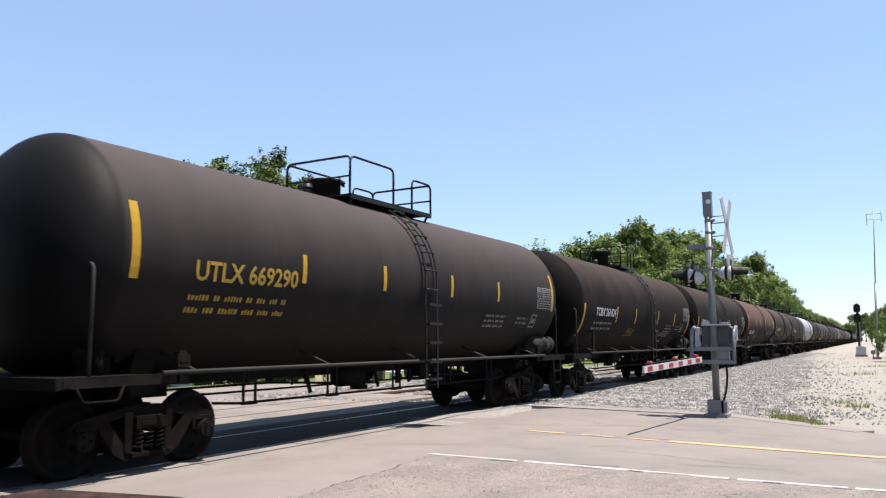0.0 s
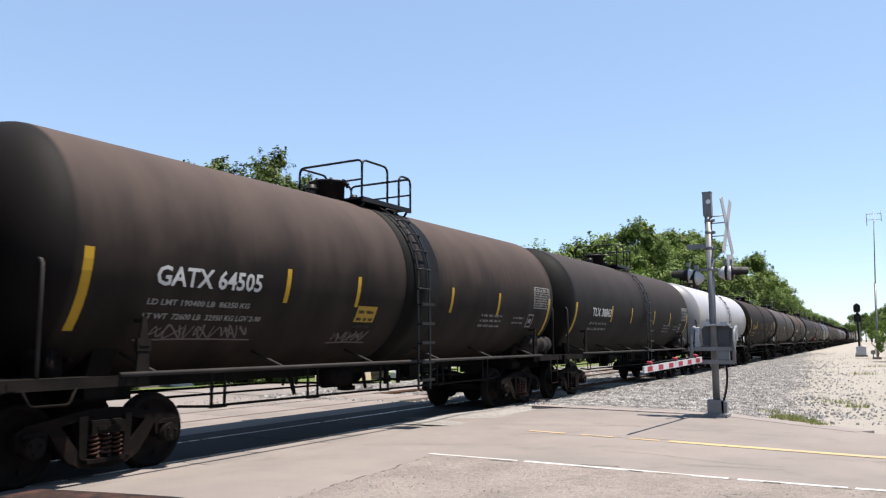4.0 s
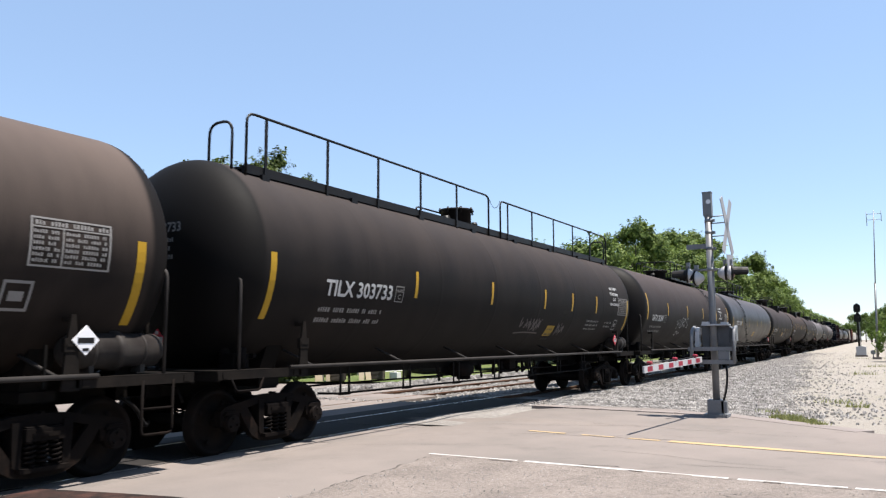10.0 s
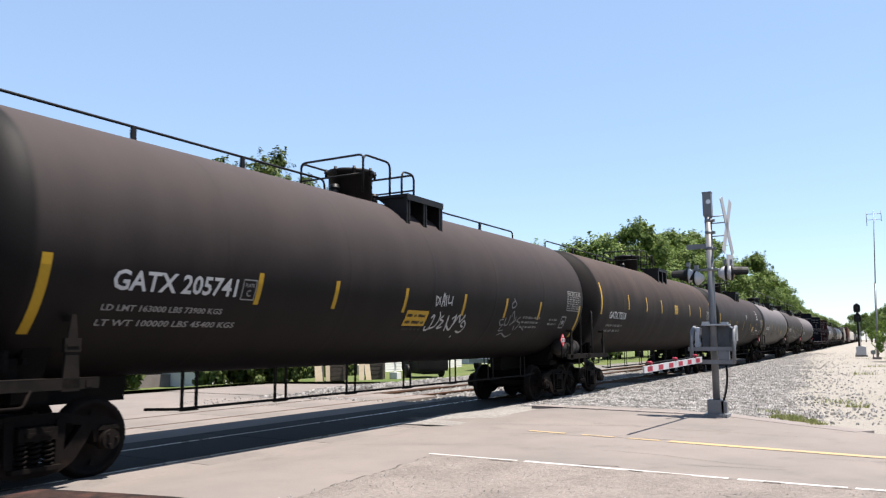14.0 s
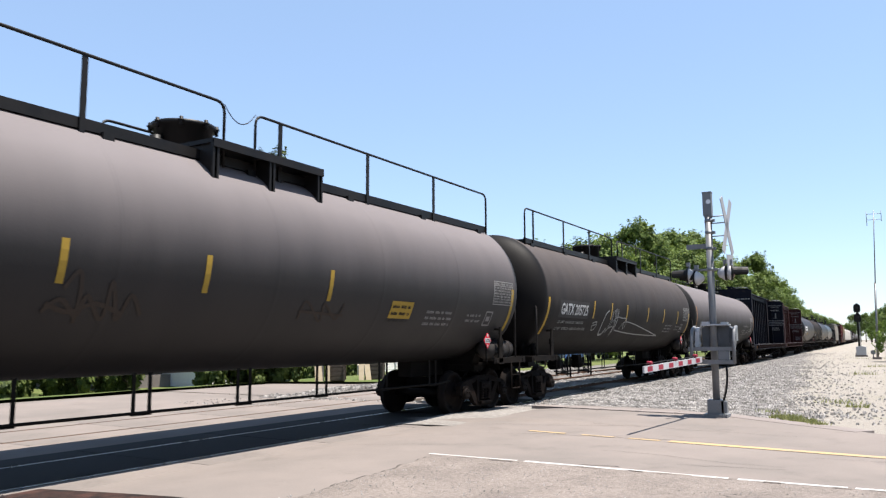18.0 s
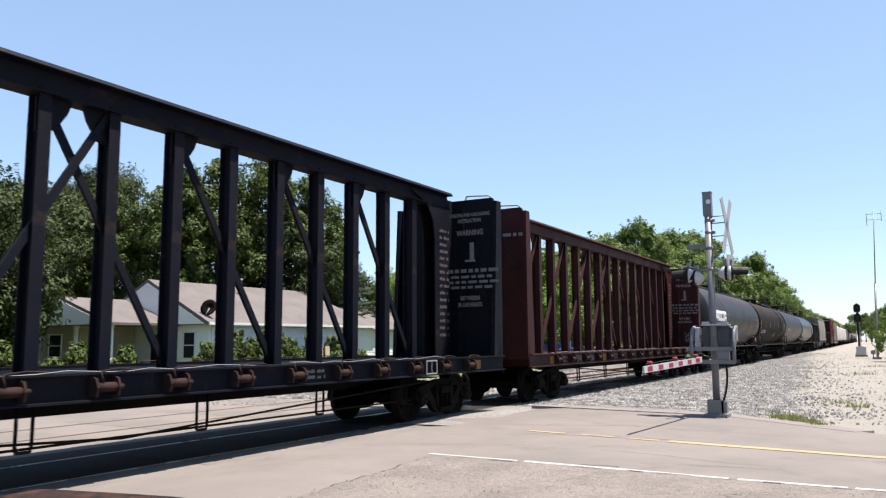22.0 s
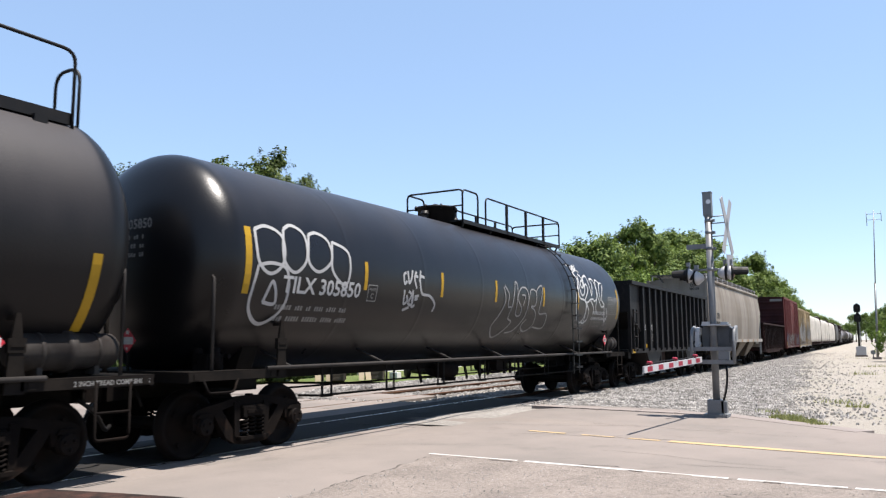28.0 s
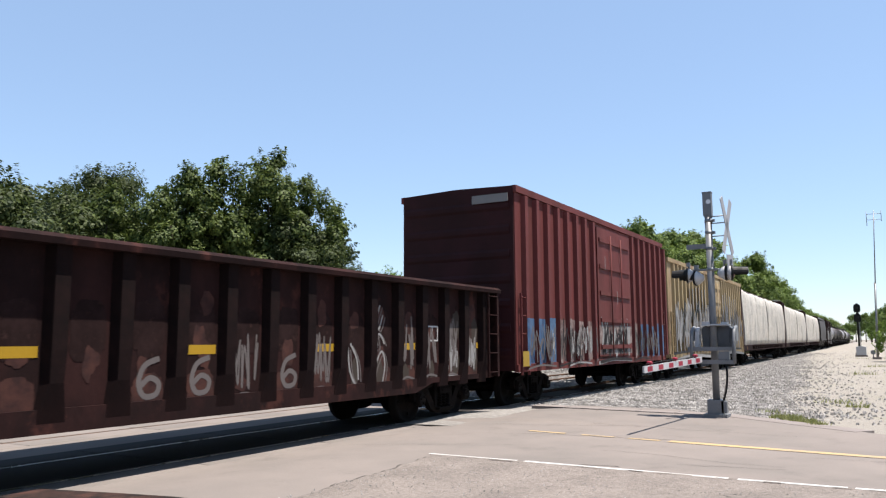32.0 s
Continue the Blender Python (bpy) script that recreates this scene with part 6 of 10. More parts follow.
    bubble = [smooth([(-7.65, 3.05), (-7.6, 2.62), (-7.35, 2.45), (-7.1, 2.62), (-7.1, 3.0), (-7.4, 3.12), (-7.65, 3.05)]), smooth([(-7.05, 3.12), (-7.1, 2.7), (-6.85, 2.5), (-6.6, 2.7), (-6.6, 3.08), (-6.85, 3.2), (-7.05, 3.12)]),
              smooth([(-6.5, 3.1), (-6.55, 2.7), (-6.3, 2.55), (-6.0, 2.75), (-6.05, 3.05), (-6.3, 3.15), (-6.5, 3.1)]), smooth([(-5.95, 3.05), (-5.98, 2.6), (-5.6, 2.4), (-5.55, 2.9), (-5.95, 3.05)]),
              smooth([(-7.6, 2.55), (-7.65, 2.0), (-7.3, 1.75), (-6.95, 2.0), (-7.0, 2.5), (-7.3, 2.6), (-7.6, 2.55)]), smooth([(-7.4, 2.05), (-7.28, 2.35), (-7.15, 2.05), (-7.4, 2.05)])]
    late(CARS[-1][0], strokes(Shell(1.588, 2.641), bubble, 0.05), "graffiti", M_SPRAY, "large white bubble letters")
    late(CARS[-1][0], lettering(Shell(1.588, 2.641), "NON-ODORIZED", 6.02, 2.24, 1.12, 0.10), "gas_lettering", M_WHITE)
    late(CARS[-1][0], lettering(Shell(1.588, 2.641), "LIQUEFIED PETROLEUM GAS", 5.98, 2.08, 1.28, 0.09), "gas_lettering", M_WHITE)
    open_hopper(427.2, 439.3)
    covered_hopper(440.2, 457.5, "weathered grey covered hopper with round sides", M_HOPPERGREY, True)
    gondola(458.9, 473.3)
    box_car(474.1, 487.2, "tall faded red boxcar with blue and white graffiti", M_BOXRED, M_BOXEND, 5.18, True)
    box_car(488.0, 505.2, "weathered yellow boxcar covered in graffiti", M_BOXYELLOW, M_BOXYELLOW, 4.75, False)
    lumber_car(506.6, 530.6)
    lumber_car(532.0, 556.0)
    lumber_car(557.4, 581.4)
    covered_hopper(583.0, 599.0, "dark grey covered hopper", T_MIDGREY, False)
    box_car(600.0, 615.5, "dark brown boxcar far down the train", M_GONDOLA, M_GONDOLA, 4.7, False)
    y = 617.0
    rng = random.Random(21)
    for k in range(9):
        n = rng.uniform(13.0, 16.5)
        tank_car(y, y + n, "far tank car in the long train", (T_WHITE, T_GREY, T_DULL, T_BROWN, T_WHITE, T_BLACK)[k % 6], top="short", panel=False)
        y += n + 2.2


def sprayed():
    """Names and letters sprayed by hand on the shells, drawn as single lines of paint."""
    paint = [
        smooth([(4.46, 3.26), (4.45, 3.05), (4.56, 2.95), (4.69, 3.1), (4.7, 3.25), (4.59, 3.34), (4.46, 3.26)]),
        smooth([(4.67, 2.93), (4.5, 2.9), (4.4, 2.72), (4.42, 2.37), (4.62, 2.11), (4.93, 1.99), (5.12, 2.11), (5.19, 2.34), (5.12, 2.58), (4.92, 2.63), (4.73, 2.65), (4.61, 2.73), (4.63, 2.91)]),
        smooth([(4.83, 3.29), (4.74, 2.96), (4.81, 2.77), (4.96, 2.76), (5.1, 2.88), (5.16, 3.11), (5.08, 3.29), (4.94, 3.35)]),
        smooth([(4.93, 3.13), (4.88, 3.01), (4.99, 2.97), (5.09, 3.08), (5.05, 3.17), (4.93, 3.13)]),
        smooth([(5.23, 3.27), (5.1, 3.01), (5.32, 3.09), (5.4, 2.96), (5.26, 2.8), (5.06, 2.6), (5.29, 2.57), (5.53, 2.66), (5.78, 2.67)]),
        smooth([(5.22, 3.27), (5.53, 3.34), (5.58, 3.08), (5.63, 2.78), (5.83, 3.11), (5.76, 3.25), (6.01, 3.26), (6.11, 3.0), (6.04, 2.7), (5.78, 2.61)]),
    ]
    mark(CARS[25][0], strokes(Shell(1.588, 2.641), paint, 0.05), "graffiti", M_WHITE, "large white outline letters")
    paint = [
        smooth([(6.12, 3.09), (6.19, 2.74), (6.47, 2.48), (6.7, 2.55), (6.49, 2.68), (6.58, 2.9), (6.75, 3.17), (6.51, 3.17), (6.33, 2.92), (6.37, 2.65)]),
        smooth([(6.12, 3.09), (6.28, 3.27), (6.51, 3.2)]),
        smooth([(5.16, 2.55), (5.31, 2.44), (5.44, 2.3), (5.4, 2.08), (5.21, 1.98), (4.97, 2.02)]),
        smooth([(5.25, 2.55), (5.2, 2.25), (5.21, 1.99)]),
        smooth([(5.53, 2.62), (5.75, 2.47), (5.83, 2.29)]),
        smooth([(6.04, 2.69), (5.98, 2.44), (6.14, 2.26)]),
        smooth([(6.69, 2.54), (6.77, 2.29), (6.96, 2.05), (7.05, 2.21), (6.91, 2.46)]),
    ]
    mark(CARS[25][0], strokes(Shell(1.588, 2.641), paint, 0.045), "graffiti", M_WHITE, "large white outline letters")
    paint = [
        [(4.37, 3.58), (4.62, 3.56)],
        smooth([(4.49, 3.59), (4.51, 3.42), (4.56, 3.36)]),
        smooth([(4.66, 3.58), (4.64, 3.42), (4.83, 3.58), (4.79, 3.43)]),
        smooth([(4.73, 3.46), (4.92, 3.62), (4.86, 3.46)]),
        smooth([(4.93, 3.58), (5.06, 3.56), (4.87, 3.44), (5.13, 3.63)]),
        smooth([(4.58, 3.37), (4.94, 3.46), (5.14, 3.41)]),
    ]
    mark(CARS[25][0], strokes(Shell(1.588, 2.641), paint, 0.03), "graffiti", M_WHITE, "small white sprayed name")
    paint = [
        smooth([(-0.14, 2.7), (-0.02, 2.38), (-0.21, 2.05), (-0.36, 1.81), (-0.05, 1.58), (0.25, 1.67), (0.53, 1.92), (0.3, 2.01), (0.33, 2.25), (0.14, 2.27), (0.13, 2.54), (-0.09, 2.73)]),
        smooth([(0.36, 2.25), (0.46, 2.81), (0.59, 2.73), (0.61, 2.14), (0.87, 2.09), (0.85, 2.28), (0.61, 2.48), (0.79, 2.72), (1.09, 2.71), (1.23, 2.46), (1.15, 2.04), (0.85, 1.74), (0.48, 1.68)]),
        smooth([(0.84, 2.56), (1.02, 2.54), (0.94, 2.31)]),
        smooth([(1.23, 2.46), (1.36, 2.71), (1.65, 2.66), (1.65, 2.35), (1.41, 2.31), (1.73, 2.18), (1.8, 1.86), (1.48, 1.72), (1.17, 1.84), (1.32, 2.01)]),
        smooth([(1.65, 2.66), (1.77, 2.77), (2.04, 2.81), (1.93, 2.19), (2.42, 2.16), (2.48, 1.82), (1.85, 1.83)]),
    ]
    mark(CARS[25][0], strokes(Shell(1.588, 2.641), paint, 0.035), "graffiti", M_SPRAYPALE, "white bubble letters")
    paint = [
        smooth([(-4.13, 2.72), (-4.21, 2.67), (-4.18, 2.52), (-4.1, 2.57)]),
        smooth([(-4.08, 2.75), (-4.04, 2.54), (-3.97, 2.61), (-3.92, 2.78)]),
        smooth([(-3.79, 2.76), (-3.86, 2.64), (-3.77, 2.45)]),
        [(-3.86, 2.68), (-3.74, 2.67)],
        [(-3.64, 2.79), (-3.69, 2.58)],
        smooth([(-3.52, 2.67), (-3.67, 2.66), (-3.58, 2.38), (-3.29, 2.34), (-3.06, 2.2), (-3.08, 2.05)]),
        smooth([(-4.16, 2.41), (-4.13, 2.17), (-4.03, 2.22), (-4.08, 2.32)]),
        smooth([(-4.02, 2.39), (-3.92, 2.33), (-3.98, 2.18), (-3.85, 2.17), (-3.89, 2.42), (-3.85, 2.14), (-3.75, 2.15)]),
        [(-3.81, 2.3), (-3.67, 2.33)],
        [(-3.79, 2.25), (-3.69, 2.27)],
        [(-4.11, 2.05), (-3.92, 2.11)],
    ]
    mark(CARS[25][0], strokes(Shell(1.588, 2.641), paint, 0.05), "graffiti", M_SPRAY, "white sprayed name")
    paint = [
        smooth([(-2.86, 2.39), (-3.12, 2.27), (-3.24, 1.96), (-3.13, 1.7), (-2.87, 1.68), (-2.74, 1.87)]),
    ]
    mark(CARS[18][0], strokes(Shell(1.608, 2.661), paint, 0.06), "graffiti", M_SPRAYPALE, "white sprayed letters")
    paint = [
        smooth([(-2.6, 1.9), (-2.49, 2.18), (-2.44, 2.38), (-2.41, 2.01), (-2.64, 1.74), (-2.56, 1.84), (-2.22, 1.93)]),
        smooth([(-2.32, 2.43), (-2.14, 2.13), (-2.06, 1.61)]),
        smooth([(-2.24, 2.45), (-2.08, 2.24), (-2.04, 1.7)]),
        smooth([(-2.11, 2.48), (-1.93, 2.19), (-2.01, 1.74)]),
        smooth([(-1.94, 2.48), (-1.91, 2.03), (-1.94, 1.84)]),
        smooth([(-2.33, 2.07), (-1.94, 2.22), (-1.49, 2.2), (-1.04, 2.19), (-0.91, 2.02), (-1.01, 1.87), (-1.15, 2.0), (-0.99, 2.15)]),
        smooth([(-1.86, 1.82), (-1.12, 1.77), (-0.28, 1.73), (1.03, 1.69), (3.52, 1.66)]),
        smooth([(-1.47, 1.85), (-1.3, 2.02), (-0.96, 2.09), (-0.09, 2.04), (1.49, 1.88), (3.49, 1.67)]),
        smooth([(-4.09, 1.93), (-4.04, 2.0), (-3.77, 2.03), (-3.72, 1.87), (-3.92, 1.79), (-4.05, 1.91), (-3.77, 1.96)]),
    ]
    mark(CARS[18][0], strokes(Shell(1.608, 2.661), paint, 0.03), "graffiti", M_SPRAYPALE, "white sprayed letters with a long tail")
    paint = [
        smooth([(-2.74, 2.12), (-2.74, 2.06), (-2.59, 2.04), (-2.47, 2.09), (-2.57, 2.17), (-2.7, 2.16), (-2.74, 2.12)]),
        smooth([(-2.78, 2.03), (-2.85, 1.94), (-2.84, 1.76), (-2.66, 1.65), (-2.53, 1.72), (-2.61, 1.85), (-2.75, 1.79), (-2.74, 1.94), (-2.77, 2.03)]),
        smooth([(-2.65, 2.02), (-2.51, 1.69), (-2.29, 1.68), (-2.26, 1.8), (-2.39, 1.7), (-2.55, 1.82), (-2.55, 2.0), (-2.42, 2.03), (-2.34, 1.93)]),
        smooth([(-2.35, 2.03), (-2.26, 1.8), (-2.15, 1.86), (-2.14, 2.02), (-2.21, 1.96)]),
        smooth([(-1.85, 2.11), (-1.99, 1.99), (-2.02, 1.86), (-1.89, 1.7), (-1.71, 1.68), (-1.55, 1.79), (-1.55, 1.91), (-1.69, 1.88), (-1.91, 1.79), (-1.86, 1.89), (-1.77, 2.02), (-1.85, 2.11)]),
        smooth([(-2.49, 1.5), (-2.58, 1.6), (-2.47, 1.64), (-2.34, 1.6), (-2.31, 1.54), (-2.07, 1.56), (-2.06, 1.7), (-1.98, 1.57), (-1.73, 1.43), (-2.01, 1.5), (-2.25, 1.48), (-2.48, 1.49)]),
    ]
    mark(CARS[4][0], strokes(Shell(1.543, 2.596), paint, 0.022), "graffiti", M_SPRAYGREY, "pale outline letters")
    paint = [
        [(0.07, 2.36), (0.13, 2.16)],
        smooth([(0.07, 2.35), (0.2, 2.29), (0.14, 2.17)]),
        [(0.23, 2.35), (0.25, 2.19)],
        smooth([(0.32, 2.16), (0.36, 2.42), (0.43, 2.17)]),
        [(0.33, 2.25), (0.41, 2.27)],
        [(0.45, 2.39), (0.5, 2.17)],
        smooth([(0.54, 2.39), (0.55, 2.24), (0.71, 2.26)]),
        [(0.7, 2.38), (0.71, 2.19)],
    ]
    mark(CARS[14][0], strokes(Shell(1.608, 2.661), paint, 0.03), "graffiti", M_SPRAY, "white sprayed words")
    paint = [
        smooth([(0.16, 2.01), (0.1, 1.94), (0.19, 1.98), (0.18, 1.75), (0.05, 1.71), (0.01, 1.78)]),
        smooth([(0.35, 2.06), (0.41, 1.95), (0.36, 1.79), (0.19, 1.74)]),
        smooth([(0.53, 1.99), (0.45, 1.92), (0.59, 1.88), (0.47, 1.75), (0.64, 1.78)]),
        smooth([(0.8, 1.7), (0.73, 2.0), (0.77, 1.83), (1.0, 1.73), (1.02, 2.03)]),
        smooth([(0.89, 1.94), (1.04, 1.98), (0.98, 1.7)]),
        smooth([(1.03, 1.82), (1.15, 2.02), (1.26, 1.88), (1.38, 2.03)]),
        [(1.39, 2.01), (1.23, 1.56)],
        smooth([(1.28, 1.7), (1.47, 1.68), (1.55, 1.81), (1.43, 1.91), (1.36, 1.83), (1.48, 1.78)]),
    ]
    mark(CARS[14][0], strokes(Shell(1.608, 2.661), paint, 0.035), "graffiti", M_SPRAY, "white sprayed name")
    paint = [
        smooth([(3.24, 1.98), (3.06, 1.95), (3.16, 1.85), (3.28, 1.86), (3.22, 1.73), (3.43, 1.74)]),
        smooth([(3.31, 2.03), (3.37, 1.86), (3.52, 1.88), (3.51, 2.08)]),
        smooth([(3.59, 2.04), (3.63, 2.17), (3.77, 1.96), (3.63, 1.86), (3.84, 1.96)]),
        [(3.83, 2.05), (3.97, 1.74)],
        smooth([(4.07, 2.05), (3.94, 1.96), (4.16, 1.9), (4.02, 1.76)]),
        smooth([(3.52, 2.45), (3.68, 2.32), (3.51, 2.24), (3.45, 2.33), (3.6, 2.41)]),
        smooth([(3.28, 1.62), (3.46, 1.67), (3.79, 1.59), (3.98, 1.65)]),
        [(4.28, 1.83), (4.54, 1.75)],
    ]
    mark(CARS[14][0], strokes(Shell(1.608, 2.661), paint, 0.03), "graffiti", M_SPRAYGREY, "grey sprayed name")
    paint = [
        [(-3.29, 2.28), (-3.21, 1.95)],
        [(-3.26, 2.1), (-2.99, 2.19)],
        [(-3.02, 2.33), (-2.94, 1.99)],
        smooth([(-2.87, 2.32), (-2.75, 2.02), (-2.58, 2.05), (-2.58, 2.37)]),
        smooth([(-2.32, 2.02), (-2.41, 2.36), (-2.22, 2.35), (-2.2, 2.23), (-2.36, 2.2), (-2.04, 2.04)]),
        [(-2.11, 2.32), (-1.83, 2.39)],
        [(-1.96, 2.36), (-1.87, 2.04)],
        smooth([(-1.48, 2.37), (-1.68, 2.36), (-1.66, 2.22), (-1.47, 2.16), (-1.42, 2.02), (-1.61, 2.02)]),
        smooth([(-3.12, 1.7), (-2.92, 1.72), (-2.96, 1.83), (-2.74, 1.83), (-2.6, 1.75), (-2.41, 1.81)]),
    ]
    mark(CARS[12][0], strokes(Shell(1.578, 2.631), paint, 0.03), "graffiti", M_SPRAY, "white sprayed word")
    paint = [
        smooth([(-1.88, 2.26), (-2.02, 2.23), (-2.0, 2.06), (-1.84, 1.95)]),
        [(-1.89, 2.3), (-1.78, 1.97)],
        [(-1.84, 2.13), (-1.69, 2.18)],
        [(-1.72, 2.27), (-1.62, 1.98)],
        smooth([(-1.59, 2.06), (-1.52, 2.1), (-1.54, 1.99), (-1.44, 2.01)]),
        smooth([(-1.39, 2.1), (-1.42, 2.02), (-1.32, 2.01), (-1.35, 2.11), (-1.28, 2.0)]),
        smooth([(-1.19, 2.1), (-1.24, 2.03), (-1.12, 2.03), (-1.2, 2.27), (-1.09, 2.01)]),
        smooth([(-1.02, 2.12), (-1.09, 2.08), (-0.98, 2.03), (-1.05, 1.97)]),
    ]
    mark(CARS[9][0], strokes(Shell(1.543, 2.596), paint, 0.022), "graffiti", M_SPRAYGREY, "white chalked word")
    paint = [
        smooth([(-3.4, 1.82), (-3.23, 1.96), (-2.98, 1.79), (-2.93, 2.01), (-2.66, 1.76), (-2.66, 2.18), (-2.46, 1.76), (-2.37, 2.04), (-2.16, 1.82)]),
        smooth([(-3.39, 1.91), (-3.09, 1.83), (-2.8, 1.93), (-2.44, 1.83)]),
        smooth([(-2.98, 1.71), (-3.07, 2.26), (-3.23, 2.08)]),
    ]
    mark(CARS[17][0], strokes(Shell(1.608, 2.661), paint, 0.05), "graffiti", M_SPRAYFAINT, "faded brownish sprayed tag")
    paint = [
        smooth([(0.62, 1.83), (0.69, 2.1), (1.14, 1.81), (1.12, 2.08), (1.51, 1.85), (1.61, 2.1)]),
        [(0.59, 1.95), (1.66, 1.91)],
    ]
    mark(CARS[17][0], strokes(Shell(1.608, 2.661), paint, 0.04), "graffiti", M_SPRAYFAINT, "faded brownish sprayed tag")


# ---------------------------------------------------------------- centre-beam flatcars


def m_cb_deck(bm, n):
    """Deck and channel-shaped side sills with lipped flanges."""
    box(bm, (0, 0, 1.08), (2.70, n, 0.08))
    for s in (-1, 1):
        box(bm, (s * 1.365, 0, 1.00), (0.03, n, 0.30))
        box(bm, (s * 1.40, 0, 1.155), (0.10, n, 0.025))
        box(bm, (s * 1.40, 0, 0.855), (0.10, n, 0.025))
    for y in steps(-n / 2 + 0.6, n / 2 - 0.6, 1.2):
        box(bm, (0, y, 0.94), (2.6, 0.14, 0.18))


def m_cb_sill(bm, n):
    prism(bm, [(-n / 2, 0.75), (-n / 2 + 3.2, 0.75), (-n / 2 + 4.4, 0.62), (n / 2 - 4.4, 0.62), (n / 2 - 3.2, 0.75), (n / 2, 0.75), (n / 2, 1.02), (-n / 2, 1.02)], "X", -0.25, 0.25)


def m_winch(bm):
    """A strap winch: drum between two cheeks, with its bar socket and a loop of wire."""
    rod(bm, (0.02, -0.13, 1.00), (0.02, 0.13, 1.00), 0.055, 8)
    rod(bm, (0.02, 0.13, 1.00), (0.02, 0.22, 1.00), 0.035, 6)
    for s in (-1, 1):
        prism(bm, [(-0.06, 0.90), (0.07, 0.90), (0.09, 1.0), (0.05, 1.10), (-0.06, 1.13)], "Y", s * 0.14 - 0.015, s * 0.14 + 0.015)
    pipe(bm, bent([(0.05, -0.05, 1.05), (0.02, -0.08, 1.18), (-0.08, 0.25, 1.20), (-0.04, 0.50, 1.18)], 0.08, 3), 0.012, 5)


def m_bulkhead(bm, h):
    prism(bm, [(-1.38, 1.1), (1.38, 1.1), (1.34, h - 0.25), (1.20, h), (-1.20, h), (-1.34, h - 0.25)], "Y", -0.05, 0.05)


def m_bulk_flange(bm, x, h):
    prism(bm, [(-0.32, 1.1), (0.10, 1.1), (0.10, h - 0.1), (-0.12, h - 0.1)], "X", x - 0.05, x + 0.05)


def m_bulk_stiff(bm, x, h):
    prism(bm, [(-0.30, 1.1), (-0.05, 1.1), (-0.05, h - 0.2), (-0.10, h - 0.2)], "X", x - 0.04, x + 0.04)


def m_bulk_hoop(bm, h):
    pipe(bm, bent([(0.5, 0, h - 0.05), (0.5, 0, h + 0.10), (1.15, 0, h + 0.06), (1.15, 0, h - 0.05)], 0.05, 2), 0.018, 6)


def m_chord(bm, n, h):
    """The top chord: a wide lid, a deep web and a narrow lower flange."""
    prism(bm, [(-0.26, h - 0.07), (-0.22, h - 0.01), (-0.10, h + 0.01), (0.10, h + 0.01), (0.22, h - 0.01), (0.26, h - 0.07), (0.25, h - 0.085), (-0.25, h - 0.085)], "Y", -n / 2, n / 2)
    box(bm, (0, 0, h - 0.22), (0.20, n, 0.28))
    box(bm, (0, 0, h - 0.365), (0.34, n, 0.025))


def m_gusset(bm, d, h):
    """A plate where a brace meets the chord; d: which way the brace leans."""
    prism(bm, [(0.06 * d, h), (-0.44 * d, h), (-0.36 * d, h - 0.22), (-0.20 * d, h - 0.46), (0.06 * d, h - 0.52)], "X", -0.02, 0.02)


def m_cb_post(bm, h):
    prism(bm, [(-0.12, -0.085), (-0.10, -0.085), (-0.10, -0.02), (0.10, -0.02), (0.10, -0.085), (0.12, -0.085), (0.12, 0.085), (0.10, 0.085), (0.10, 0.02), (-0.10, 0.02), (-0.10, 0.085), (-0.12, 0.085)], "Z", 1.1, h - 0.3)


def m_brace(bm, dy, z0, z1):
    d = Vector((0, dy, z1 - z0))
    box(bm, (0, dy / 2, (z0 + z1) / 2), (0.10, 0.06, d.length), d.to_track_quat("Z", "X").to_matrix())


def m_cb_hanger(bm):
    pipe(bm, bent([(1.2, -0.09, 0.85), (1.2, -0.09, 0.36), (1.2, 0.09, 0.36), (1.2, 0.09, 0.85)], 0.03, 2), 0.02, 5)


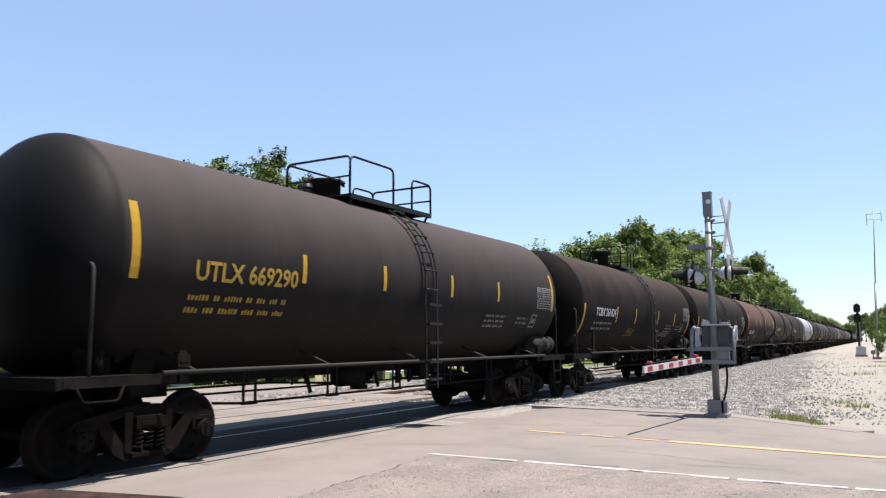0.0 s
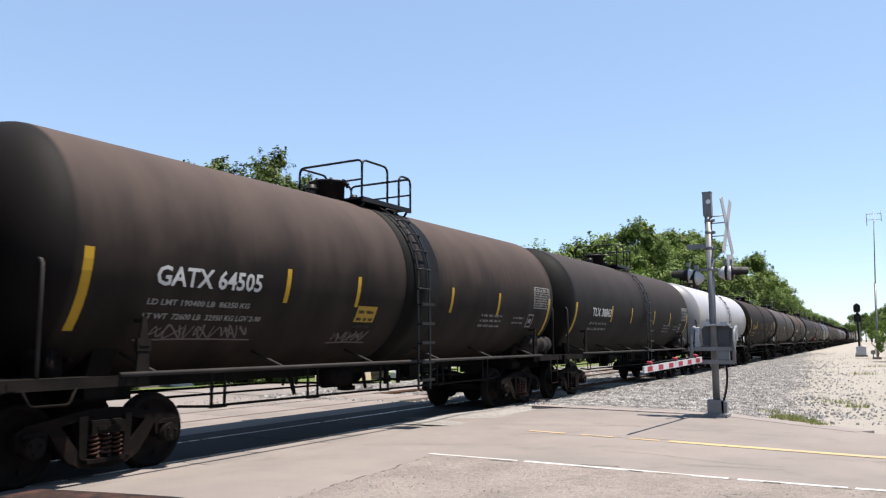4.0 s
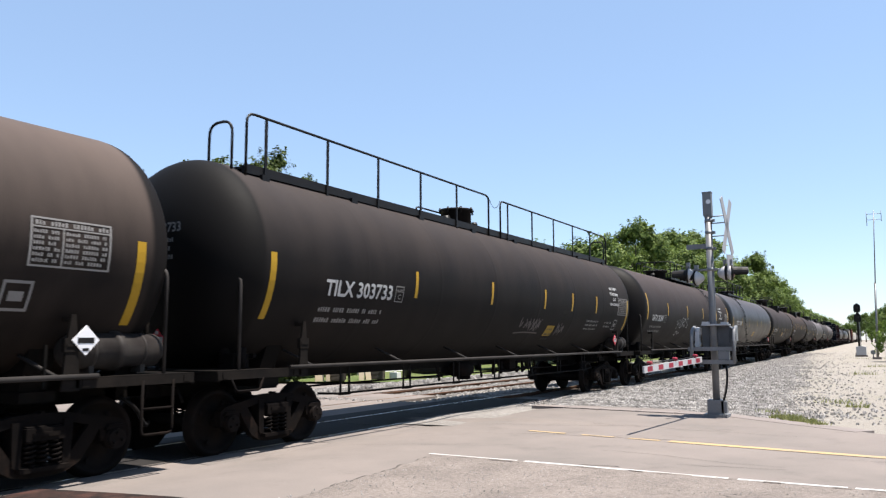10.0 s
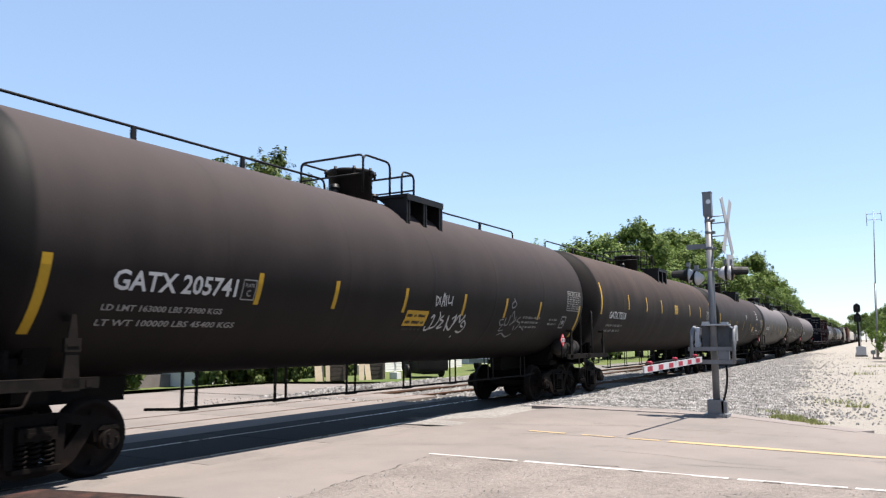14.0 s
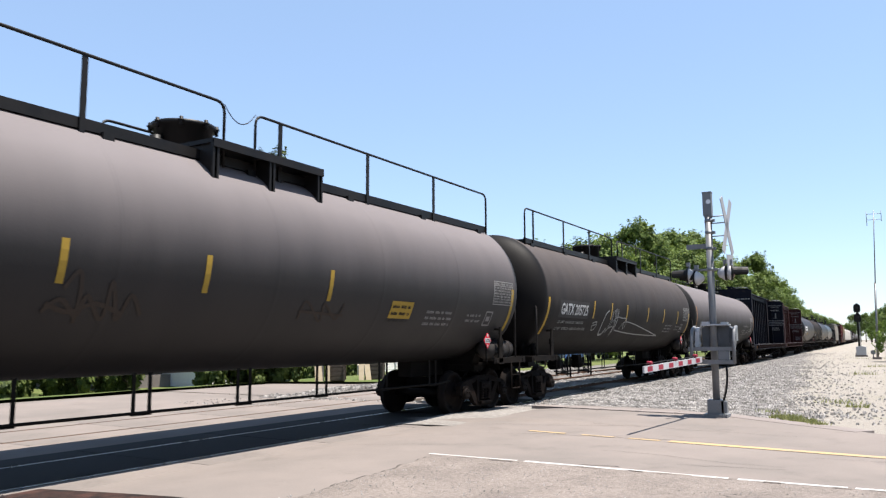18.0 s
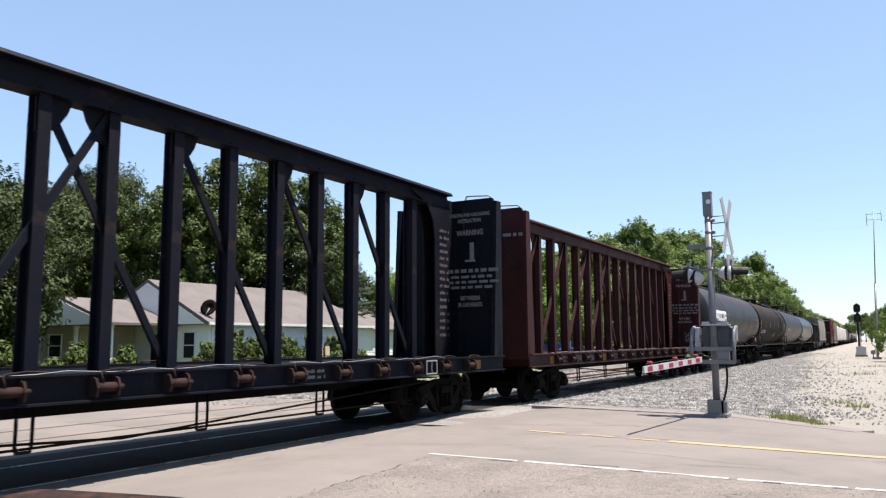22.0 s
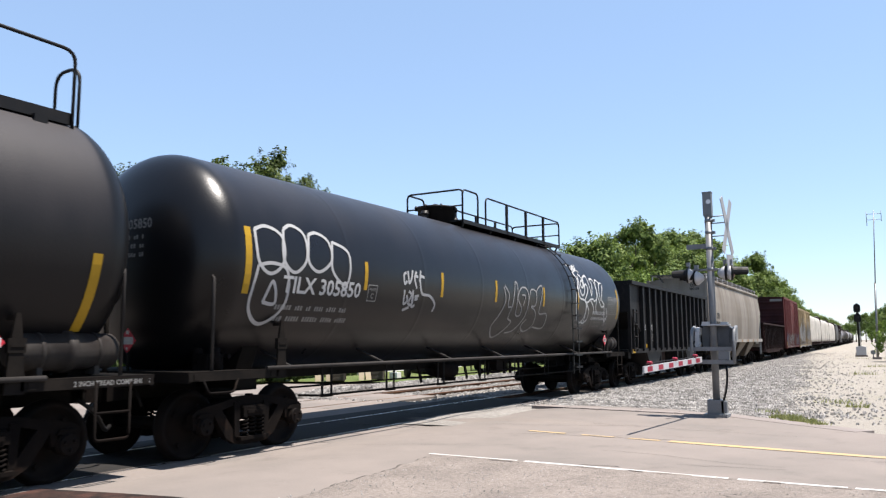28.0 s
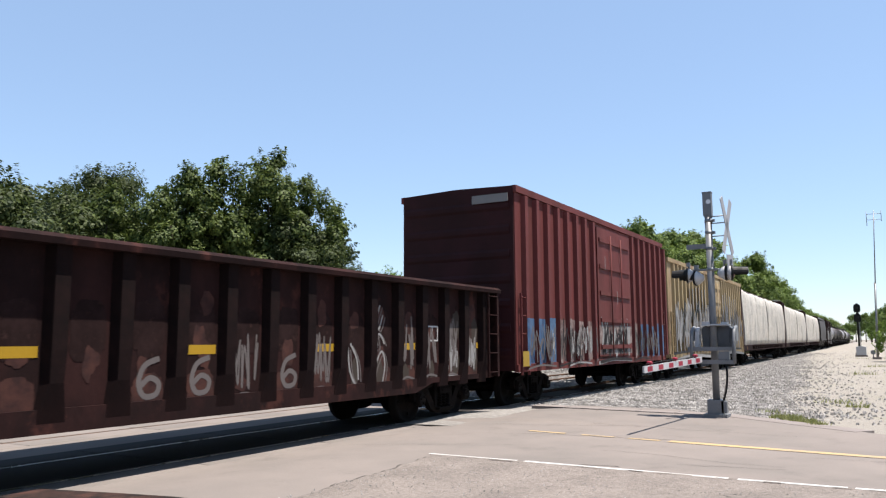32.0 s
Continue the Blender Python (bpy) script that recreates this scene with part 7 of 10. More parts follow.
def centre_beam(y0, y1, label, paint, words=(), amber=(-4.1, 0.96), tag=False):
    n = y1 - y0
    car = thing("centre_beam_car", label, "flatcar", "cars of the freight train")
    CARS.append((car, (y0 + y1) / 2))
    h = 4.80
    part("deck", mesh("deck", paint, m_cb_deck, round(n, 2)), car)
    part("centre_sill", mesh("centre_sill", M_SILL, m_cb_sill, round(n, 2)), car)
    part("top_chord", mesh("top_chord", paint, m_chord, round(n - 0.5, 2), h + 0.18), car)
    for s in (-1, 1):
        b = part("bulkhead", mesh("bulkhead", paint, m_bulkhead, h), car, at=pose(0, s * (n / 2 - 0.06), 0, 0, 0, 0 if s > 0 else 180))
        for x in (-1.32, 1.32):
            part("flange", mesh("bulk_flange", paint, m_bulk_flange, x, h), b)
        for x in (-0.45, 0.45):
            part("stiffener", mesh("bulk_stiff", paint, m_bulk_stiff, x, h), b)
        for x in (1, -1):
            part("grab_hoop", mesh("bulk_hoop", M_GALV, m_bulk_hoop, h), b, at=pose(0, 0, 0, 0, 0, 0 if x > 0 else 180))
        truck(car, s * (n / 2 - 2.1))
    half_row = (0.5, 1.6, 2.7, 3.8, 4.88, 5.95, 7.03, 8.07)
    for y in [-q for q in half_row[::-1]] + list(half_row):
        part("post", mesh("post", paint, m_cb_post, h + 0.18), car, at=(0, y, 0))
        for x in (1, -1):
            part("winch", mesh("winch", M_DARKRUST, m_winch), car, at=pose(x * 1.44, y + 0.06, 0, 0, 0, 0 if x > 0 else 180))
    # braces lean towards the middle from both ends, two bays each, and cross in the middle bay
    tops, feet = (0.5, -1.6, -3.8, -5.95), (-1.6, -3.8, -5.95, -8.07)
    for d in (1, -1):
        for a, b in zip(tops, feet):
            part("brace", mesh("brace", paint, m_brace, round(d * (a - b), 2), 1.15, h - 0.12), car, at=(0.035 * d, d * b, 0))
            part("gusset", mesh("gusset", paint, m_gusset, d, h - 0.15), car, at=(0, d * a, 0))
    # slack tie wires lie along the edge of the deck
    for k in range(3):
        a = -n / 2 + 1.2 + 5.6 * k
        pts = [(1.44, a + 0.35 * i, 1.175 + 0.03 * noise.noise((i * 0.7, k, y0)) + 0.02 * (i % 3 == 0)) for i in range(15)]
        part("tie_wire", one("tie_wire", M_GALV, lambda bm: pipe(bm, pts, 0.007, 4)), car)
    for y in steps(-n / 2 + 3.8, n / 2 - 3.8, 2.6):
        part("hanger", mesh("hanger", M_SILL, m_cb_hanger), car, at=(0, y, 0))
    part("brake_rod", one("brake_rod", M_SILL, lambda bm: (pipe(bm, [(1.2, -n / 2 + 3, 0.75), (1.2, 0, 0.38), (1.2, n / 2 - 3, 0.72)], 0.016, 5),
                                                      pipe(bm, [(1.15, -n / 2 + 3.5, 0.38), (1.15, n / 2 - 3.5, 0.40)], 0.016, 5))), car)
    couplers(car, n / 2 + 0.5)
    sh = Shell(plane=1.42)
    sh = Shell(plane=1.381)
    for body, u, w in words:
        mark(car, lettering(sh, body, u, 0.91, w, 0.17), "car_lettering", M_GREYPRINT)
    if not words:
        mark(car, plates(sh, [(-6.0 + k * 0.22, 0.90, -6.0 + k * 0.22 + 0.13, 1.08) for k in (0, 1, 2, 3, 5, 6, 7)]), "small_print", M_GREYPRINT)
    for u in (-7.7, -3.3, 3.0):
        mark(car, print_bars(sh, u, 1.02, 0.5, 2, 0.09, 3 + int(u), 0.05), "small_print", M_GREYPRINT)
    for u in (-n / 2 + 1.3, *amber, n / 4, n / 2 - 1.4):
        part("yellow_strip", finish(plates(sh, [(u, 0.90, u + 0.32, 1.09)]), "yellow_strip", M_AMBER), car, "dirty amber reflective strip")
    frame_box = [(6.40, 0.87, 6.80, 0.895), (6.40, 1.11, 6.80, 1.135), (6.40, 0.895, 6.425, 1.11), (6.775, 0.895, 6.80, 1.11), (6.59, 0.895, 6.605, 1.11)]
    mark(car, plates(Shell(plane=1.45), frame_box), "test_stencil", M_SPRAYPALE, "white framed stencil plate")
    if tag:
        me = finish(strokes(Shell(plane=0.0), scrawl(88, 0.0, 1.52, 0.55, 0.32, 4) + scrawl(89, 0.04, 1.42, 0.46, 0.2, 3), 0.022), "graffiti", M_SPRAYGREY)
        part("graffiti", me, car, "grey sprayed tag", at=pose(0.72, n / 2 - 0.338, 0, 0, 0, -90))
    # stencils on the inside of the bulkhead at the rear, facing the road
    bm = bmesh.new()
    rr = random.Random(4)
    for (zr, w, hh) in ((3.10, 1.15, 0.08), (2.96, 1.0, 0.06), (2.84, 1.1, 0.06), (2.72, 1.0, 0.06)):
        x = -w / 2
        while x < w / 2:
            d = rr.uniform(0.08, 0.24)
            box(bm, (x + d / 2, 0, zr), (d, 0.01, hh))
            x += d + 0.06
    box(bm, (0.05, 0, 3.55), (0.10, 0.01, 0.40))
    box(bm, (0.0, 0, 3.33), (0.26, 0.01, 0.05))
    tagged(part("bulkhead_print", finish(bm, "bulkhead_print", M_SPRAYGREY), car, "white warning stencils", at=(0.74, n / 2 - 0.33, 0)), kind="stuff")
    for ln, z, w, hh in (("LOADING AND UNLOADING", 4.36, 1.05, 0.09), ("INSTRUCTION", 4.22, 0.6, 0.09), ("WARNING", 3.92, 0.7, 0.13), ("BETWEEN", 2.42, 0.5, 0.10), ("BULKHEADS", 2.27, 0.62, 0.10)):
        me = finish(lettering(Shell(plane=0.0), ln, -w / 2, z, w, hh), "bulkhead_words", M_GREYPRINT)
        part("bulkhead_words", me, car, at=pose(0.74, n / 2 - 0.335, 0, 0, 0, -90))
    for x in (-0.15, 0.15):
        part("web_plate", one("web_plate", paint, lambda bm: prism(bm, [(n / 2 - 0.92, 1.1), (n / 2 - 0.14, 1.1), (n / 2 - 0.14, h), (n / 2 - 1.9, h), (n / 2 - 1.25, h - 0.22), (n / 2 - 1.0, h - 0.55), (n / 2 - 0.92, h - 1.0)], "X", x - 0.015, x + 0.015)), car)
    mark(car, print_bars(Shell(plane=0.166), n / 2 - 0.72, 4.0, 0.42, 16, 0.16, 12, 0.07), "web_print", M_SPRAYDULL)
    tagged(part("bulkhead_print", finish_copy(rr, (4.12,), 0.8), car, "white warning stencils", at=(0.85, -n / 2 - 0.03, 0)), kind="stuff")
    return car


def finish_copy(rr, zs, w):
    bm = bmesh.new()
    for z in zs:
        x = -w / 2
        while x < w / 2:
            d = rr.uniform(0.08, 0.24)
            box(bm, (x + d / 2, 0, z), (d, 0.01, 0.08))
            x += d + 0.06
    return finish(bm, "bulkhead_print", M_GREYPRINT)


def m_wrapped(bm, s, a, b):
    """A stack of lumber in loose plastic sheeting with hanging folds and a sagging top edge."""
    prof = [(0.45, 1.14), (1.38, 1.14), (1.42, 1.5), (1.43, 2.0), (1.44, 2.6), (1.43, 3.2), (1.41, 3.8), (1.36, 4.25), (1.22, 4.46), (0.9, 4.52), (0.45, 4.50)]
    m = 44
    rings = []
    for i in range(m + 1):
        y = a + (b - a) * i / m
        ring = []
        for x, z in prof:
            f = 0.095 * noise.noise((y * 1.6, z * 0.25, s * 7 + a)) + 0.045 * noise.noise((y * 4.5, z * 0.5, a))
            dz = 0.16 * noise.noise((y * 0.9, 2.0, a)) if z > 4 else 0.0
            ring.append(bm.verts.new((s * (x + (f if x > 1 else 0)), y, z + dz)))
        rings.append(ring)
    k = len(prof)
    for p, q in zip(rings, rings[1:]):
        for i in range(k):
            j = (i + 1) % k
            bm.faces.new((p[i], p[j], q[j], q[i])).smooth = True
    bm.faces.new(rings[0][::-1])
    bm.faces.new(rings[-1])


def lumber_car(y0, y1):
    n = y1 - y0
    car = centre_beam(y0, y1, "centre-beam flatcar loaded with white wrapped lumber", M_BOXEND)
    for s in (-1, 1):
        for k in range(4):
            a, b = -n / 2 + 0.4 + k * (n - 0.8) / 4, -n / 2 + 0.4 + (k + 1) * (n - 0.8) / 4 - 0.10
            part("lumber_block", one("lumber_block", M_WRAP, lambda bm: m_wrapped(bm, s, a, b)), car, "white plastic-wrapped lumber")


# ---------------------------------------------------------------- hoppers, gondola, boxcars


def m_open_side(bm, s, n, zb, zt, w):
    x, t = w - 0.07, 0.05
    cut = n / 2 - 1.32          # the side is open under the end slopes
    prism(bm, [(-n / 2, zt), (-n / 2, 2.46), (-cut, 1.80), (-cut, zb), (cut, zb), (cut, 1.80), (n / 2, 2.46), (n / 2, zt)], "X", s * x - t * (s > 0), s * x + t * (s < 0))


def m_open_end(bm, s, n, zb, zt, w):
    prism(bm, [(-w, zt - 1.0), (w, zt - 1.0), (w, zt), (-w, zt)], "Y", s * n / 2 - 0.05, s * n / 2 + 0.05)


def m_open_slope(bm, s, n, zb, zt, w):
    a = s * (n / 2 - 0.05)
    prism(bm, [(a, zt - 1.0), (a - s * 0.06, zt - 1.0), (a - s * 2.66, zb), (a - s * 2.56, zb)], "X", -w + 0.05, w - 0.05)


def m_open_load(bm, n, zt, w):
    prism(bm, [(-n / 2 + 0.1, zt - 0.5), (n / 2 - 0.1, zt - 0.5), (n / 2 - 0.1, zt - 0.4), (-n / 2 + 0.1, zt - 0.4)], "X", -w + 0.13, w - 0.13)


def m_pocket_side(bm, d, zb, low):
    prism(bm, [(-d, zb), (d, zb), (d * 0.35, low), (-d * 0.35, low)], "X", -0.03, 0.03)


def m_pocket_end(bm, w, d, zb, low, s):
    prism(bm, [(s * d, zb), (s * (d - 0.06), zb), (s * (d * 0.35 - 0.05), low), (s * d * 0.35, low)], "X", -w, w)


def m_rib(bm, z0, z1, d):
    prism(bm, [(0, z0), (d, z0 + 0.08), (d, z1 - 0.02), (0, z1)], "Y", -0.065, 0.065)


def m_topcap(bm, n, w):
    for s in (-1, 1):
        box(bm, (s * w, 0, 0), (0.16, n + 0.1, 0.12))
        box(bm, (0, s * n / 2, 0), (2 * w + 0.1, 0.14, 0.12))


def m_car_ladder(bm, z0, z1, d):
    for y in (-0.2, 0.2):
        box(bm, (0.04, y, (z0 + z1) / 2), (0.05, 0.035, z1 - z0))
    for z in steps(z0 + 0.1, z1 - 0.1, d):
        rod(bm, (0.06, -0.2, z), (0.06, 0.2, z), 0.014, 6)


def arch(car, x, u, half, z0, z1, material, label):
    """A round-topped patch with a ragged outline on a panel."""
    bm = bmesh.new()
    mid, tall = (z0 + z1) / 2, (z1 - z0) / 2
    ring = []
    for i in range(40):
        a = 2 * math.pi * i / 40
        c, q = math.cos(a), math.sin(a)
        flat = 0.55 if q > 0 else 0.35          # round above, squarer below
        k = 1 + 0.16 * noise.noise((c * 2.2 + u * 3, q * 2.2, z0)) + 0.10 * noise.noise((c * 7, q * 7, u * 5))
        du = max(-1.0, min(1.0, math.copysign(abs(c) ** flat, c) * k))
        ring.append(bm.verts.new((x, u + half * du, mid + tall * math.copysign(abs(q) ** 0.8, q) * k)))
    bm.faces.new(ring)
    mark(car, bm, "dust_patch", material, label)


def open_hopper(y0, y1):
    n, w, zb, zt = y1 - y0, 1.52, 1.12, 3.42
    car = thing("open_hopper_car", "black ribbed open-top hopper car with yellow strips", "hopper car", "cars of the freight train")
    CARS.append((car, (y0 + y1) / 2))
    p = M_HOPPERBLACK
    part("load_floor", one("load_floor", p, lambda bm: m_open_load(bm, n, zt, w)), car)
    for s in (-1, 1):
        part("side_sheet", one("side_sheet", p, lambda bm: m_open_side(bm, s, n, zb, zt, w)), car)
        part("end_sheet", one("end_sheet", p, lambda bm: m_open_end(bm, s, n, zb, zt, w)), car)
        part("slope_sheet", one("slope_sheet", p, lambda bm: m_open_slope(bm, s, n, zb, zt, w)), car)
        # added plate that blocks daylight behind the slope, so the end stays dark
        part("end_bulkhead", one("end_bulkhead", p, lambda bm: box(bm, (0, s * (n / 2 - 1.15), 1.75), (2 * w - 0.3, 0.05, 1.2))), car)
        part("shear_plate", one("shear_plate", p, lambda bm: box(bm, (0, s * (n / 2 - 0.6), 1.14), (2 * w - 0.3, 1.1, 0.06))), car)
    part("top_cap", mesh("top_cap", p, m_topcap, round(n, 2), w), car, at=(0, 0, zt))
    ys = steps(-4.68, 4.96, 0.803)
    for s in (-1, 1):
        for y in ys:
            part("rib", mesh("rib", p, m_rib, zb - 0.05, zt - 0.02, 0.13), car, at=pose(s * (w - 0.07), y, 0, 0, 0, 0 if s > 0 else 180))
        truck(car, s * (n / 2 - 1.35))
        part("ladder", mesh("car_ladder", M_RAILDUST, m_car_ladder, zb, zt - 0.9, 0.42), car, at=(w, s * (n / 2 - 0.35), 0))
        part("side_sill", one("side_sill", p, lambda bm: box(bm, (s * (w - 0.05), 0, zb + 0.01), (0.08, n, 0.14))), car)
        part("end_post", one("end_post", p, lambda bm: (box(bm, (w - 0.06, s * (n / 2 - 0.02), 1.8), (0.10, 0.10, 1.5)), box(bm, (-w + 0.06, s * (n / 2 - 0.02), 1.8), (0.10, 0.10, 1.5)))), car)
        part("end_sill", one("end_sill", M_SILL, lambda bm: box(bm, (0, s * (n / 2 + 0.05), 1.0), (2.9, 0.3, 0.22))), car)
    for y, d in ((-3.05, 1.0), (2.95, 1.08)):
        for s in (-1, 1):
            part("pocket_side", mesh("pocket_side", p, m_pocket_side, d, round(zb - 0.02, 2), 0.36), car, at=(s * (w - 0.1), y, 0))
            part("pocket_end", mesh("pocket_end", p, m_pocket_end, round(w - 0.135, 3), d, round(zb - 0.02, 2), 0.36, s), car, at=(0, y, 0))
    part("outlet_chute", one("outlet_chute", M_DARKRUST, lambda bm: prism(bm, [(-1.06, zb - 0.02), (0.10, zb - 0.02), (0.02, 0.34), (-0.94, 0.34)], "X", -1.05, 1.05)), car, "rusty brown outlet chute")
    for y in (-1.9, 0.75, 1.6):
        part("cross_bearer", one("cross_bearer", p, lambda bm: prism(bm, [(y - 0.12, zb), (y + 0.12, zb), (y + 0.05, 0.72), (y - 0.05, 0.72)], "X", -1.4, 1.4)), car)
    # arched mottled patches on the panels between the ribs
    for y in ys[:-1]:
        arch(car, w - 0.066, y + 0.40, 0.30, 1.2, 2.0 + 0.16 * noise.noise((y * 3, 1, 0)), M_HOPPERPATCH, "arched patch on the panel")
    part("centre_sill", mesh("centre_sill", M_SILL, m_sill, round(n, 2)), car)
    couplers(car, n / 2 + 0.55)
    sh = Shell(plane=w - 0.065)
    mark(car, lettering(sh, "CAAX", -4.52, 1.83, 0.42, 0.21), "reporting_mark", M_WHITE)
    mark(car, lettering(sh, "60991", -3.74, 1.84, 0.52, 0.21), "reporting_mark", M_WHITE)
    mark(car, print_bars(sh, -3.72, 1.66, 0.62, 3, 0.10, 8, 0.06), "load_stencil", M_GREYPRINT)
    a, z = 3.44, 1.42
    mark(car, plates(sh, [(a, z, a + 0.58, z + 0.03), (a, z + 0.31, a + 0.58, z + 0.34), (a, z + 0.03, a + 0.03, z + 0.31), (a + 0.55, z + 0.03, a + 0.58, z + 0.31), (a + 0.28, z + 0.03, a + 0.30, z + 0.31), (a + 0.03, z + 0.09, a + 0.28, z + 0.11)]), "test_stencil", M_WHITE)
    part("small_plate", finish(plates(sh, [(4.36, 1.29, 4.50, 1.49)]), "small_plate", M_WHITE), car, "small white plate")
    part("yellow_strip", finish(plates(Shell(plane=w - 0.009), [(-n / 2 + 0.1, 1.07, -n / 2 + 0.42, 1.19)]), "yellow_strip", M_YELLOW), car, "yellow reflective strip")
    for k, u in enumerate((-n / 2 + 1.95, -n / 2 + 3.8, -n / 2 + 5.6, -n / 2 + 7.86, n / 2 - 2.62)):
        part("yellow_strip", finish(plates(sh, [(u, 1.22, u + 0.32, 1.36)]), "yellow_strip", M_YELLOW), car, "yellow reflective strip")


def hopper_section(w, zs, zt):
    """Half outline of a covered hopper with bulging sides."""
    return [(w * 0.955, zs), (w * 0.957, zs + 0.03), (w * 0.976, zs + 0.36), (w * 0.993, zs + 0.8), (w, zs + 1.3), (w * 0.984, zs + 1.8), (w * 0.95, zs + 2.3), (w * 0.90, zt - 0.15), (w * 0.84, zt), (w * 0.4, zt + 0.12)]


def end_trim(z):
    """How far the side shell is cut back from its end at a height."""
    rows = ((1.5, 0.66), (1.75, 0.80), (2.05, 0.86), (2.35, 0.80), (2.62, 0.55), (2.74, 0.38), (2.78, 0.30), (2.9, 0.34), (3.05, 0.20), (3.2, 0.0))
    if z >= 3.2:
        return 0.0
    for (a, u), (b, v) in zip(rows, rows[1:]):
        if z <= b:
            return u + (v - u) * max(0.0, z - a) / (b - a)
    return 0.0


def m_hopper_body(bm, n, w, zs, zt):
    """Curved side shell whose ends are cut away along a bent line."""
    half = []
    rough = hopper_section(w, zs, zt)
    for (x0, z0), (x1, z1) in zip(rough, rough[1:]):
        k = max(1, int((z1 - z0) / 0.09))
        half += [(x0 + (x1 - x0) * i / k, z0 + (z1 - z0) * i / k) for i in range(k)]
    half.append(rough[-1])
    prof = half + [(-x, z) for x, z in reversed(half)]
    rings = []
    m = 30
    for i in range(m + 1):
        y = -1 + 2 * i / m
        rings.append([bm.verts.new((x, y * (n / 2 - end_trim(z)), z)) for x, z in prof])
    k = len(prof)
    for a, b in zip(rings, rings[1:]):
        for i in range(k - 1):
            bm.faces.new((a[i], a[i + 1], b[i + 1], b[i])).smooth = True
    # the end sheets close the shell above the cut
    for r, s in ((rings[0], -1), (rings[-1], 1)):
        top = [v for v in r if v.co.z >= 3.19]
        bm.faces.new(top if s > 0 else top[::-1])


def slab(bm, pts, off):
    """A four-cornered plate with a thickness."""
    lo = [bm.verts.new(p) for p in pts]
    hi = [bm.verts.new(Vector(p) + Vector(off)) for p in pts]
    for i in range(4):
        bm.faces.new((lo[i], lo[(i + 1) % 4], hi[(i + 1) % 4], hi[i]))
    bm.faces.new(lo[::-1])
    bm.faces.new(hi)


def m_bay_side(bm, w, zb):
    """The side plate of a discharge bay: upright in front, sloped behind, leaning inwards."""
    s = 1 if w > 0 else -1
    slab(bm, [(w, 0.0, zb), (w - s * 0.42, 0.14, 0.48), (w - s * 0.42, 1.22, 0.50), (w, 2.35, zb)], (-s * 0.03, 0, 0))


def m_bay_front(bm, w, zb):
    slab(bm, [(-w + 0.03, 0.03, zb), (w - 0.03, 0.03, zb), (w - 0.45, 0.16, 0.49), (-w + 0.45, 0.16, 0.49)], (0, 0.03, 0))


def m_bay_back(bm, w, zb):
    slab(bm, [(-w + 0.03, 2.32, zb), (w - 0.03, 2.32, zb), (w - 0.45, 1.20, 0.49), (-w + 0.45, 1.20, 0.49)], (0, -0.04, 0.02))


def m_bay_saddle(bm, w, zb):
    prism(bm, [(2.35, zb + 0.02), (3.45, zb + 0.02), (3.45, zb - 0.05), (2.35, zb - 0.05)], "X", -w + 0.35, w - 0.35)


def m_outlet(bm):
    box(bm, (0, 0, 0.44), (2.2, 1.0, 0.12))
    box(bm, (1.2, 0, 0.46), (0.12, 0.16, 0.16))


def m_grating(bm, n):
    """A roof walkway of bar grating along one edge of the roof."""
    for k in range(13):
        box(bm, (0.62 + 0.055 * k, 0, 0), (0.012, n, 0.035))
    for y in steps(-n / 2, n / 2, 0.10):
        box(bm, (0.95, y, 0), (0.68, 0.012, 0.02))
    box(bm, (1.30, 0, 0), (0.03, n, 0.06))


